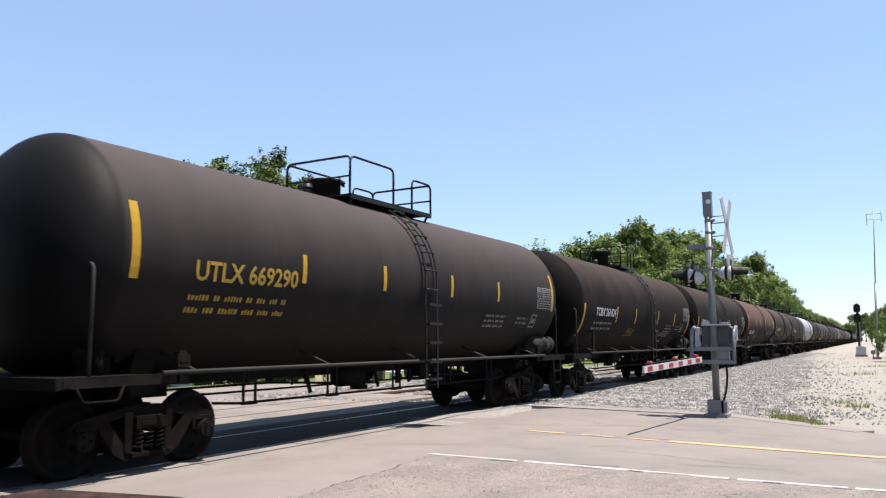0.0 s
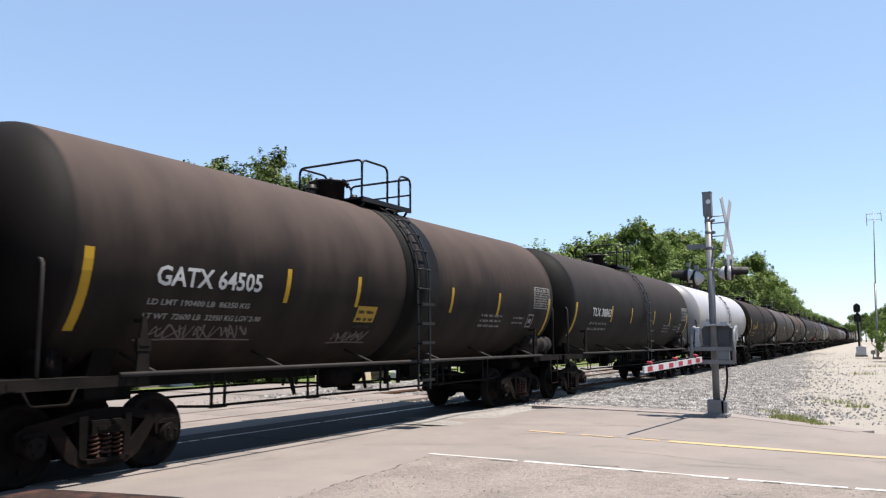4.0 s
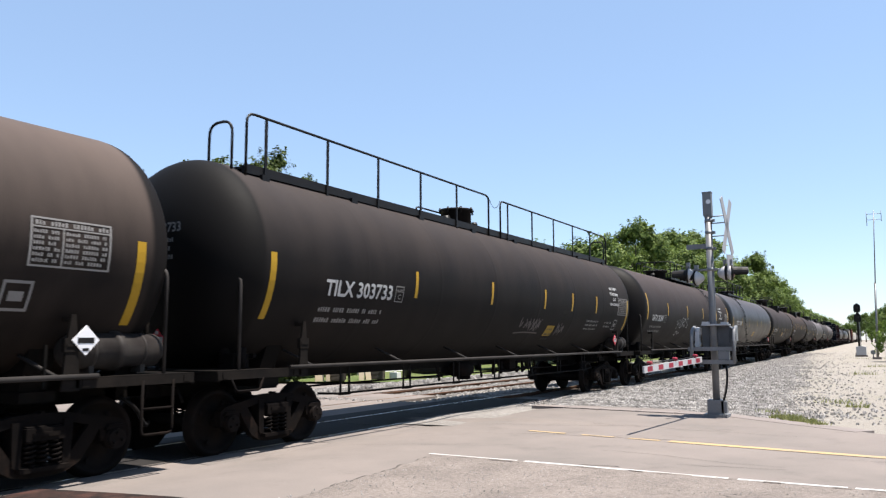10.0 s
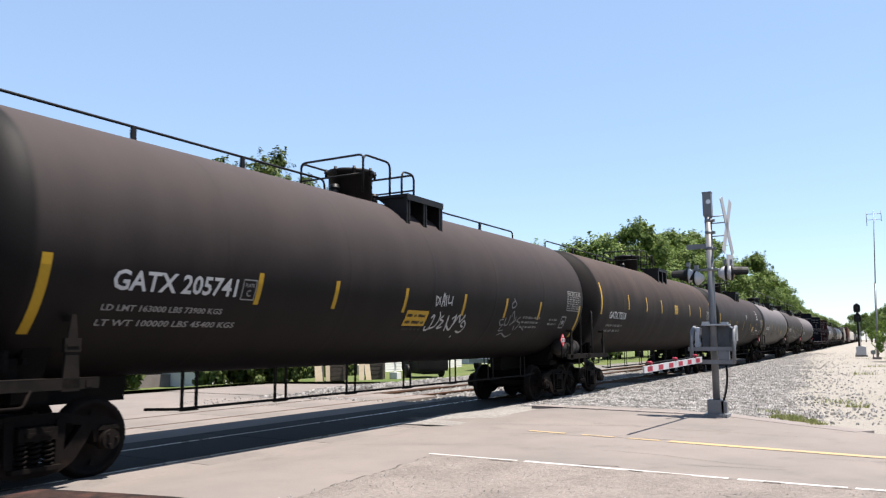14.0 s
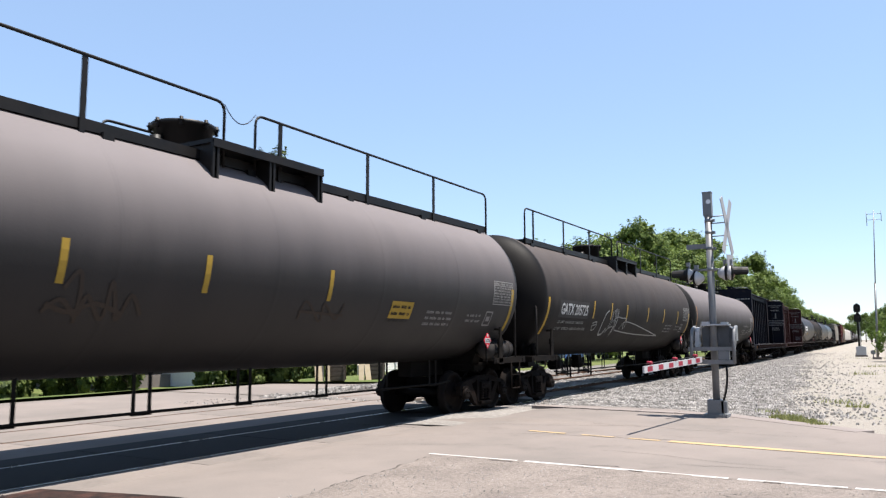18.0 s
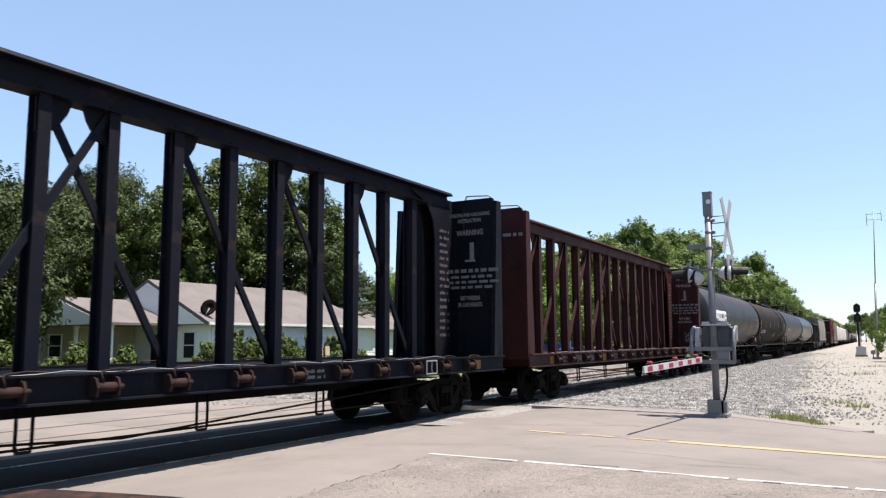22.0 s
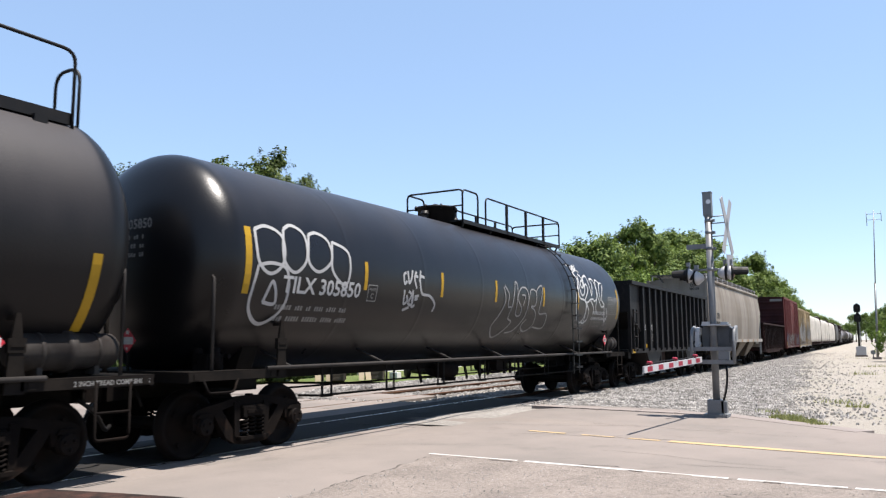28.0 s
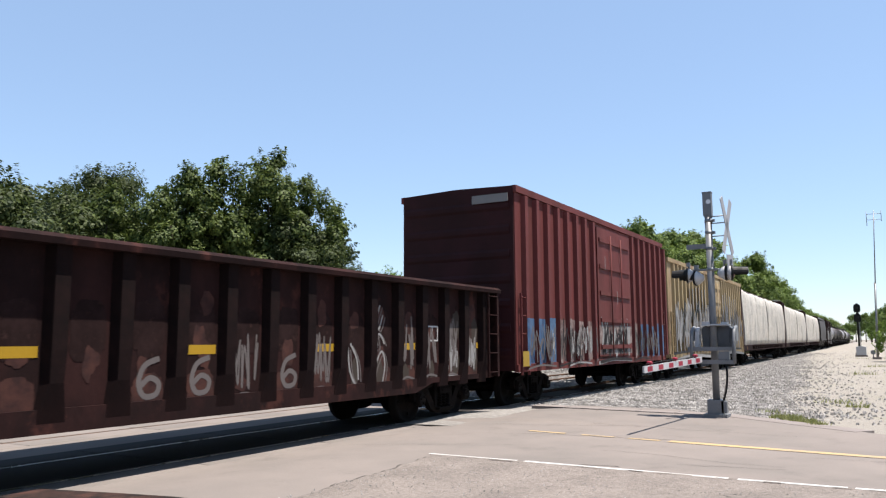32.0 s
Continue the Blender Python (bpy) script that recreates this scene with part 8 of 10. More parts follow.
def covered_hopper(y0, y1, label, paint, near):
    n, w, zs, zt = y1 - y0, 1.58, 1.50, 4.40
    car = thing("covered_hopper_car", label, "hopper car", "cars of the freight train")
    CARS.append((car, (y0 + y1) / 2))
    part("body", one("body", paint, lambda bm: m_hopper_body(bm, n - 0.3, w, zs, zt)), car)
    part("roof_edge", one("roof_edge", paint, lambda bm: [rod(bm, (s * w * 0.885, -n / 2 + 0.04, zt - 0.03), (s * w * 0.885, n / 2 - 0.04, zt - 0.03), 0.085, 12) for s in (-1, 1)]), car)
    for s in (-1, 1):
        part("side_sill", one("side_sill", M_SILLPALE if near else paint, lambda bm: box(bm, (s * w * 0.97, 0, zs - 0.06), (0.16, n - 0.1, 0.17))), car)
        truck(car, s * (n / 2 - 1.6))
        part("end_frame", one("end_frame", paint, lambda bm: (
            [box(bm, (x, s * (n / 2 - 0.08), 2.65), (0.12, 0.12, 3.3)) for x in (-w * 0.88, w * 0.88)],
            box(bm, (0, s * (n / 2 - 0.1), 1.12), (2.9, 0.3, 0.25)),
            prism(bm, [(s * (n / 2 - 0.2), 1.2), (s * (n / 2 - 1.7), 1.2), (s * (n / 2 - 1.9), 1.5), (s * (n / 2 - 0.2), 1.5)], "X", -1.4, 1.4))), car)
        part("slope_sheet", one("slope_sheet", M_RUSTSHADE, lambda bm: prism(bm, [(s * (n / 2 - 0.17), 3.24), (s * (n / 2 - 0.24), 3.24), (s * (n / 2 - 2.8), 1.2), (s * (n / 2 - 2.7), 1.2)], "X", -w * 0.945, w * 0.945)), car, "rust-brown sloped end sheet")
        part("ladder", mesh("car_ladder", M_GALV if near else paint, m_car_ladder, 0.55, 3.0, 0.42), car, at=(w * 0.94, s * (n / 2 - 0.42), 0))
        part("end_platform", one("end_platform", M_DARKGALV, lambda bm: m_platform(bm, s * (n / 2) - 0.45, s * (n / 2) - 0.02, 1.6, zt + 0.20)), car)
    for y in (-6.56, -3.08, 0.35, 3.85):
        wb, zb = round(w - 0.10, 3), round(zs - 0.12, 3)
        bay = part("hopper_bay", mesh("hopper_bay", M_RUSTSHADE if near else paint, m_bay_back, wb, zb), car, at=(0, y, 0))
        part("bay_side", mesh("bay_side", M_BAY if near else paint, m_bay_side, wb, zb), bay)
        part("bay_side", mesh("bay_side", M_BAY if near else paint, m_bay_side, -wb, zb), bay)
        part("front_sheet", mesh("bay_front", M_RUSTSHADE if near else paint, m_bay_front, wb, zb), bay)
        part("saddle_sheet", mesh("bay_saddle", M_RUSTSHADE if near else paint, m_bay_saddle, wb, zb), bay)
        part("outlet_gate", mesh("outlet_gate", M_SILL, m_outlet), car, at=(0, y + 0.75, 0))
    for y in steps(-7.49, 7.4, 1.21):
        for s in (-1, 1):
            part("seam", one("seam", paint, lambda bm: strip_on(bm, hopper_section(w + 0.006, zs, zt)[:9], y, s)), car)
    for s in (-1, 1):
        part("running_board", mesh("running_board", M_DARKGALV, m_grating, round(n - 0.4, 2)), car, at=pose(0, 0, zt + 0.30, 0, 0, 0 if s > 0 else 180))
        for y in steps(-n / 2 + 0.55, n / 2 - 0.45, 1.43):
            part("board_support", mesh("board_support", M_LAMPGREY, m_stanchion), car, at=pose(s * 1.27, y, zt + 0.02, 0, 0, 0 if s > 0 else 180))
    part("centre_sill", mesh("centre_sill", M_SILL, m_sill, round(n, 2)), car)
    couplers(car, n / 2 + 0.45)
    if near:
        sh = Shell(plane=w)
        mark(car, lettering(sh, "CEFX", -7.23, 2.54, 0.78, 0.28), "reporting_mark", M_BLACK)
        mark(car, lettering(Shell(plane=w * 0.996), "380109", -7.32, 2.14, 0.98, 0.28), "reporting_mark", M_BLACK)
        mark(car, print_bars(Shell(plane=w * 0.984), -7.3, 1.9, 0.9, 2, 0.14, 3, 0.06), "load_stencil", M_GREYPRINT)
        frame_box = [(-5.73, 2.25, -5.49, 2.27), (-5.73, 2.51, -5.49, 2.53), (-5.73, 2.27, -5.71, 2.51), (-5.51, 2.27, -5.49, 2.51)]
        mark(car, plates(sh, frame_box), "test_stencil", M_BLACK)
        part("inspection_plate", finish(plates(sh, [(-6.24, 1.67, -6.0, 1.83)]), "inspection_plate", M_GREYPRINT), car)
        corner = pose(0, -n / 2 + 0.146, 0, 0, 0, -90)
        part("end_lettering", finish(lettering(Shell(plane=0.0), "CEFX", 0.62, 4.08, 0.38, 0.13), "end_lettering", M_BLACK), car, at=corner)
        part("end_lettering", finish(lettering(Shell(plane=0.0), "380109", 0.58, 3.90, 0.46, 0.13), "end_lettering", M_BLACK), car, at=corner)
        part("end_pipe", one("end_pipe", M_LAMPGREY, lambda bm: rod(bm, (w * 0.93, -n / 2 + 0.16, 0.62), (w * 0.87, -n / 2 + 0.16, 4.36), 0.03, 8)), car)
        sh2 = Shell(plane=w * 0.97 + 0.085)
        for u, w2 in ((-7.05, 0.8), (-4.38, 0.37), (-2.25, 0.35), (-0.04, 0.32), (2.03, 0.36), (4.24, 0.3), (6.08, 0.3)):
            part("yellow_strip", finish(plates(sh2, [(u, zs - 0.13, u + w2, zs + 0.01)]), "yellow_strip", M_AMBER), car, "dirty amber reflective strip")


def strip_on(bm, half, y, s):
    for (x0, z0), (x1, z1) in zip(half, half[1:]):
        bm.faces.new([bm.verts.new(p) for p in ((s * x0, y - 0.010, z0), (s * x0, y + 0.010, z0), (s * x1, y + 0.010, z1), (s * x1, y - 0.010, z1))])


def m_stanchion(bm):
    box(bm, (0.04, 0, 0.14), (0.03, 0.10, 0.34))
    box(bm, (-0.30, 0, 0.25), (0.66, 0.05, 0.05))


def m_gon_rib(bm, z0, z1, d):
    """A pressed rib that runs out towards the sill."""
    lo = [(0, -0.20), (0.03, -0.17), (0.03, 0.17), (0, 0.20)]
    hi = [(0, -0.14), (d, -0.09), (d, 0.09), (0, 0.14)]
    rings = [[bm.verts.new((x, y, z)) for x, y in q] for q, z in ((lo, z0), ([(a[0], a[1]) if a[0] == 0 else (d * 0.85, a[1] * 0.9) for a in hi], z0 + 0.45), (hi, z0 + 0.8), (hi, z1))]
    for a, b in zip(rings, rings[1:]):
        for i in range(4):
            bm.faces.new((a[i], a[(i + 1) % 4], b[(i + 1) % 4], b[i]))
    bm.faces.new(rings[0][::-1])
    bm.faces.new(rings[-1])


def gondola(y0, y1):
    n, w, zb, zt = y1 - y0, 1.50, 0.72, 2.56
    car = thing("gondola_car", "rusted brown ribbed gondola with white graffiti", "gondola car", "cars of the freight train")
    CARS.append((car, (y0 + y1) / 2))
    p = M_GONDOLA
    wi = w - 0.17
    for s in (-1, 1):
        part("side_sheet", one("side_sheet", p, lambda bm: prism(bm, [(s * wi, zb), (s * (wi - 0.05), zb), (s * (wi - 0.05), zt), (s * wi, zt)], "Y", -n / 2, n / 2)), car)
        part("end_sheet", one("end_sheet", p, lambda bm: box(bm, (0, s * (n / 2 - 0.03), (zb + zt) / 2), (2 * wi - 0.1, 0.06, zt - zb))), car)
        part("side_sill", one("side_sill", p, lambda bm: (prism(bm, [(-n / 2 + 3.2, zb - 0.18), (n / 2 - 3.2, zb - 0.18), (n / 2 - 2.6, zb - 0.02), (n / 2, zb - 0.02), (n / 2, zb + 0.08), (-n / 2, zb + 0.08), (-n / 2, zb - 0.02), (-n / 2 + 2.6, zb - 0.02)],
                                                                "X", s * (wi + 0.005) - 0.03, s * (wi + 0.005) + 0.03))), car)
    part("floor", one("floor", p, lambda bm: box(bm, (0, 0, zb + 0.06), (2 * wi - 0.12, n - 0.12, 0.1))), car)
    for s in (-1, 1):
        part("top_cap", one("top_cap", p, lambda bm: prism(bm, [(s * (w - 0.24), zt - 0.02), (s * (w + 0.04), zt - 0.02), (s * (w + 0.05), zt + 0.05), (s * (w - 0.02), zt + 0.10), (s * (w - 0.24), zt + 0.10)], "Y", -n / 2 - 0.05, n / 2 + 0.05)), car)
        part("end_cap", one("end_cap", p, lambda bm: box(bm, (0, s * (n / 2 - 0.03), zt + 0.04), (2 * w - 0.5, 0.15, 0.12))), car)
    ys = [-3.19 + 0.82 * k for k in range(-5, 13) if -n / 2 + 0.5 < -3.19 + 0.82 * k < n / 2 - 0.5]
    for s in (-1, 1):
        for y in ys:
            part("rib", mesh("rib", M_GONRIB, m_gon_rib, zb - 0.10, zt - 0.02, 0.125), car, at=pose(s * wi, y, 0, 0, 0, 0 if s > 0 else 180))
        truck(car, s * (n / 2 - 1.75))
        part("ladder", mesh("car_ladder", p, m_car_ladder, zb, zt, 0.38), car, at=(w - 0.04, s * (n / 2 - 0.30), 0))
        part("corner_post", one("corner_post", p, lambda bm: box(bm, (w - 0.09, s * (n / 2 - 0.04), (zb + zt) / 2), (0.2, 0.08, zt - zb))), car)
    part("centre_sill", mesh("centre_sill", M_SILL, m_sill, round(n, 2)), car)
    part("brake_rigging", mesh("brake_rigging", M_IRON, m_rigging, round(n, 2)), car)
    couplers(car, n / 2 + 0.45)
    sh = Shell(plane=wi + 0.003)
    six = [(0.15, 1.30), (-0.06, 1.22), (-0.14, 1.02), (-0.06, 0.86), (0.11, 0.87), (0.15, 1.00), (0.02, 1.07), (-0.11, 0.98)]
    for u in (-1.95, -1.15, 0.53):
        mark(car, strokes(sh, [smooth([(u + a, b) for a, b in six])], 0.070), "graffiti", M_SPRAYDULL, "sprayed white loop")
    # rust showing through on the panels
    rng = random.Random(62)
    for k, y in enumerate(ys[:-1]):
        for _ in range(rng.choice((1, 1, 2, 3))):
            u, z = y + 0.40 + rng.uniform(-0.08, 0.08), rng.uniform(0.9, 2.2)
            ru, rz = rng.uniform(0.06, 0.17), rng.uniform(0.07, 0.24)
            bm = bmesh.new()
            ring = []
            for i in range(18):
                a = 2 * math.pi * i / 18
                q = 1 + 0.45 * noise.noise((math.cos(a) * 1.4, math.sin(a) * 1.4, k + z * 9))
                ring.append(bm.verts.new((wi + 0.004, min(max(u + ru * q * math.cos(a), y + 0.14), y + 0.66), z + rz * q * math.sin(a))))
            bm.faces.new(ring)
            mark(car, bm, "rust_patch", M_RUSTPATCH, "bare rust patch")
    for k, y in enumerate(ys[:-1]):
        arch(car, wi + 0.0035, y + 0.41, 0.23, 1.32, 1.98 + 0.22 * noise.noise((k * 1.7, 3, 0)), M_GONPATCH, "arched patch on the panel")
        if k % 3 != 1:
            arch(car, wi + 0.0035, y + 0.41, 0.23, 0.72, 1.12 + 0.14 * noise.noise((k * 2.3, 7, 0)), M_RUSTPATCH, "rusty patch low on the panel")
    # a silver sprayed figure over two panels, and a smear after it
    curl = [smooth([(1.96, 1.40), (2.02, 1.0), (2.22, 0.72)]), smooth([(2.02, 1.46), (2.2, 1.2), (2.25, 0.86)]), smooth([(2.75, 1.2), (2.8, 1.45), (2.72, 1.75), (2.86, 2.12)]),
            smooth([(2.66, 0.75), (2.72, 1.05), (2.92, 1.32), (3.02, 1.1), (2.95, 0.78)]), smooth([(2.6, 1.5), (2.85, 1.62), (3.0, 1.45)]), smooth([(2.7, 1.85), (2.82, 1.7), (2.95, 1.95)])]
    mark(car, strokes(sh, curl, 0.035), "graffiti", M_SPRAYPALE, "silver sprayed figure")
    mark(car, strokes(sh, [[(a + 0.07, b - 0.04) for a, b in ln] for ln in curl], 0.025), "graffiti", M_SPRAYDULL, "silver sprayed figure")
    for u0, z0, ru, rz, q in ((5.55, 1.80, 0.16, 0.30, 1), (5.55, 1.05, 0.14, 0.22, 2), (6.35, 1.7, 0.13, 0.26, 3), (6.35, 1.05, 0.12, 0.18, 4), (2.15, 0.95, 0.10, 0.28, 5), (2.85, 0.92, 0.11, 0.24, 6), (3.7, 0.92, 0.10, 0.16, 7), (4.6, 0.95, 0.10, 0.16, 8)):
        bm = bmesh.new()
        bm.faces.new([bm.verts.new((wi + 0.0055, u0 + ru * math.cos(a) * (1 + 0.6 * noise.noise((math.cos(a) * 2, math.sin(a) * 2, q))), z0 + rz * math.sin(a) * (1 + 0.6 * noise.noise((math.cos(a) * 2, math.sin(a) * 2, q + 9)))))
                      for a in [2 * math.pi * i / 20 for i in range(20)]])
        mark(car, bm, "graffiti", M_SPRAYFAINT, "sprayed silver blot")
    a, z = 4.42, 1.49
    mark(car, plates(sh, [(a, z, a + 0.42, z + 0.03), (a, z + 0.27, a + 0.42, z + 0.30), (a, z + 0.03, a + 0.03, z + 0.27), (a + 0.39, z + 0.03, a + 0.42, z + 0.27), (a + 0.20, z + 0.03, a + 0.22, z + 0.27)]), "test_stencil", M_WHITE)
    # letters and smears sprayed on the panels between the ribs
    rng = random.Random(61)
    for k, y in enumerate(ys[:-1]):
        c = y + 0.40
        if -0.6 < c < 0.0 or 1.0 < c < 1.6 or 4.9 < c:
            mark(car, strokes(sh, scrawl(60 + k, c - 0.22, 0.84, 0.42, rng.uniform(0.5, 1.1), 3), 0.028), "graffiti", M_SPRAYPALE if c > 4.9 else M_SPRAYDULL, "sprayed grey-white tag")
        if c > 3.2:
            mark(car, strokes(sh, scrawl(90 + k, c - 0.2, 0.9, 0.4, rng.uniform(0.7, 1.2), 2), 0.04), "graffiti", M_SPRAYDULL, "faded sprayed smear")
    for u in (-6.2, -3.60, -1.14, 1.34, 3.77, 6.62):
        part("yellow_strip", finish(plates(sh, [(u - 0.24, 1.34, u + 0.24, 1.46)]), "yellow_strip", M_YELLOW), car, "yellow reflective strip")


def box_car(y0, y1, label, paint, endpaint, zt, near):
    n, w, zb = y1 - y0, 1.55, 0.80
    car = thing("boxcar", label, "boxcar", "cars of the freight train")
    CARS.append((car, (y0 + y1) / 2))

    def shell(bm):
        prism(bm, [(-w, zb), (w, zb), (w, zt - 0.06), (w * 0.6, zt - 0.03), (0, zt), (-w * 0.6, zt - 0.03), (-w, zt - 0.06)], "Y", -n / 2, n / 2)
    part("body", one("body", paint, shell), car)
    for s in (-1, 1):
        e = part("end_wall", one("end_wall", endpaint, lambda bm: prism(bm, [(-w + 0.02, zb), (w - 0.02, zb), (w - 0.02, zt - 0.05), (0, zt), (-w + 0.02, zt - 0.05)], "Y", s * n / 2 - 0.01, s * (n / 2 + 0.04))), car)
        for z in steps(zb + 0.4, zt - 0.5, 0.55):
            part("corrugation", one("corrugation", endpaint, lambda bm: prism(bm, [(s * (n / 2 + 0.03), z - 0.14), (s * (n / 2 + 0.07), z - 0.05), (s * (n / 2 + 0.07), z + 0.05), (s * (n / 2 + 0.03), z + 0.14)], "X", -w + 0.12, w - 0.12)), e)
        truck(car, s * (n / 2 - 1.9))
        part("top_rail", one("top_rail", paint, lambda bm: box(bm, (s * w, 0, zt - 0.12), (0.12, n + 0.06, 0.16))), car)
        part("side_sill", one("side_sill", paint, lambda bm: box(bm, (s * w, 0, zb + 0.06), (0.10, n + 0.04, 0.18))), car)
        part("ladder", mesh("car_ladder", paint, m_car_ladder, zb - 0.1, 2.6, 0.40), car, at=(w + 0.02, s * (n / 2 - 0.35), 0))
    door, dw, lo, hi, gap = (0.64, 3.2, -6.1, 6.75, 0.685) if near else (0.55, 2.9, -n / 2 + 0.75, n / 2 - 0.75, 0.64)
    for s in (-1, 1):
        for a, b in ((lo, door - dw / 2 - 0.34), (door + dw / 2 + 0.3, hi - 0.1)):
            for y in steps(a, b, gap):
                part("rib", mesh("box_rib", paint, lambda bm, q: prism(bm, [(-0.12, -0.01), (-0.08, 0.11), (0.08, 0.11), (0.12, -0.01)], "Z", zb + 0.15, q), round(zt - 0.24, 2)), car,
                     at=pose(s * w, y, 0, 0, 0, -90) if s > 0 else pose(s * w, y, 0, 0, 0, 90))
        d = part("door", one("door", paint, lambda bm: box(bm, (s * (w + 0.03), door, (zb + zt) / 2 - 0.05), (0.08, dw, zt - zb - 0.55))), car)
        for z in steps(zb + 0.5, zt - 0.7, 0.75):
            part("door_rib", one("door_rib", paint, lambda bm: box(bm, (s * (w + 0.085), door, z), (0.05, dw * 0.92, 0.12))), d)
        for k in (-0.5, 0.5):
            part("door_rod", one("door_rod", paint, lambda bm: rod(bm, (s * (w + 0.125), door + k, zb + 0.2), (s * (w + 0.125), door + k, zt - 0.5), 0.022, 6)), d)
    part("centre_sill", mesh("centre_sill", M_SILL, m_sill, round(n, 2)), car)
    couplers(car, n / 2 + 0.5)
    sh = Shell(plane=w + 0.114)
    rng = random.Random(int(y0))
    if near:
        part("excess_sign", one("excess_sign", M_GREYPRINT, lambda bm: box(bm, (0.95, -n / 2 - 0.10, zt - 0.32), (0.95, 0.02, 0.20))), car, "pale stencil plate on the end")
        blue = surface("blue_spray_paint", (0.07, 0.125, 0.21), 0.7, second=(0.03, 0.06, 0.12), amount=0.7, size=0.4, fine=25, bump=0.05, depth=0.002, third=(0.20, 0.10, 0.09), third_amount=0.6, third_size=0.2)
        sh_in, sh_rib = Shell(plane=w + 0.004), Shell(plane=w + 0.114)
        left = steps(lo, door - dw / 2 - 0.34, gap)
        right = steps(door + dw / 2 + 0.3, hi - 0.1, gap)
        pale = surface("pinkish_spray_paint", (0.22, 0.17, 0.155), 0.7, second=(0.10, 0.06, 0.055), amount=0.8, size=0.3, fine=25, bump=0.05, depth=0.002, third=(0.30, 0.28, 0.27), third_amount=0.5, third_size=0.2)
        for ys, cols in ((left, (blue, blue, blue, pale, pale, pale, pale)), (right, (pale, blue, blue, blue, blue, blue))):
            for k, (a, b) in enumerate(zip(ys, ys[1:])):
                col = cols[min(k, len(cols) - 1)]
                zz = 2.03 + 0.10 * noise.noise((a, 4.0, 0))
                mark(car, plates(sh_in, [(a + 0.115, 0.92, b - 0.115, zz)], 0.003), "graffiti", col, "sprayed panel")
                mark(car, plates(sh_rib, [(a - 0.078, 0.92, a + 0.078, zz + 0.05 * noise.noise((a, 9, 0)))], 0.003), "graffiti", col, "sprayed rib")
        mark(car, plates(Shell(plane=w + 0.071), [(door - dw / 2 + 0.02, 1.08, door + dw / 2 - 0.02, 1.22), (door - dw / 2 + 0.02, 1.40, door + dw / 2 - 0.02, 1.94)], 0.003), "graffiti", pale, "sprayed door panel")
        for k, y in enumerate(left[2:] + right[:4]):
            mark(car, strokes(sh_in, scrawl(71 + k, y + 0.15, 1.0, 0.36, rng.uniform(0.8, 1.2), 1), 0.07), "graffiti", (M_SPRAY, M_SPRAYDARK)[k % 2], "sprayed letters")
            mark(car, strokes(sh_rib, scrawl(171 + k, y - 0.05, 1.0, 0.10, rng.uniform(0.7, 1.1), 1), 0.05), "graffiti", M_SPRAYDULL, "white sprayed letters")
        for k, (a, m) in enumerate(((left[0] + 0.1, M_SPRAYDULL), (left[3], M_SPRAYDARK), (left[4], M_SPRAYPALE), (right[0], M_SPRAYDARK), (right[2], M_SPRAYDULL))):
            mark(car, strokes(sh_rib, scrawl(271 + k, a, 0.95, 1.5, 0.95, 4), 0.045), "graffiti", m, "sprayed letters over the ribs")
        mark(car, strokes(Shell(plane=w + 0.075), scrawl(72, -0.8, 0.98, 2.8, 1.2, 6), 0.10), "graffiti", M_SPRAYPALE, "white sprayed letters")
        mark(car, strokes(Shell(plane=w + 0.078), scrawl(74, -0.7, 0.98, 2.7, 1.0, 5), 0.09), "graffiti", M_SPRAYDARK, "dark sprayed letters")
        part("yellow_strip", finish(plates(sh, [(-n / 2 + 0.1, 0.9, -n / 2 + 0.45, 1.25)]), "yellow_strip", M_OCHRE), car, "faded yellow reflective strip")
        mark(car, plates(Shell(plane=w + 0.14), [(-0.5, 3.6, -0.46, 4.0), (0.6, 2.6, 0.64, 3.0)]), "door_print", M_GREYPRINT)
    else:
        sh_in, sh_rib = Shell(plane=w + 0.004), Shell(plane=w + 0.114)
        for k in range(int(n / 0.64) - 3):
            u = lo + 0.13 + 0.64 * k
            if abs(u + 0.2 - door) > dw / 2 + 0.3:
                zz = 3.75 + 0.35 * noise.noise((u * 0.5, 2.0, 0)) - (1.1 if u < lo + 2.2 else 0.0)
                col = (M_SPRAYPALE, M_SPRAYPALE, M_SPRAYGREY, M_SPRAYDULL)[rng.randrange(4)]
                mark(car, plates(sh_in, [(u, 0.95, u + 0.38, zz)], 0.003), "graffiti", col, "sprayed panel")
                mark(car, plates(sh_rib, [(u - 0.21, 0.95, u - 0.055, zz + 0.2 * noise.noise((u, 5, 0)))], 0.003), "graffiti", (M_SPRAYPALE, M_SPRAYDULL, M_SPRAYGREY)[rng.randrange(3)], "sprayed rib")
        mark(car, strokes(sh, scrawl(int(y0), -n / 2 + 0.8, 0.95, n * 0.38, 2.3, 9), 0.12), "graffiti", M_SPRAYPALE, "white sprayed letters")
        mark(car, strokes(sh, scrawl(int(y0) + 1, n * 0.12, 0.95, n * 0.34, 2.3, 8), 0.12), "graffiti", M_SPRAYGREY, "grey sprayed letters")
        mark(car, strokes(sh, scrawl(int(y0) + 2, -n / 2 + 1.5, 1.2, n * 0.8, 2.0, 12), 0.09), "graffiti", M_BLACK, "black sprayed letters")


# ---------------------------------------------------------------- the crossing signal


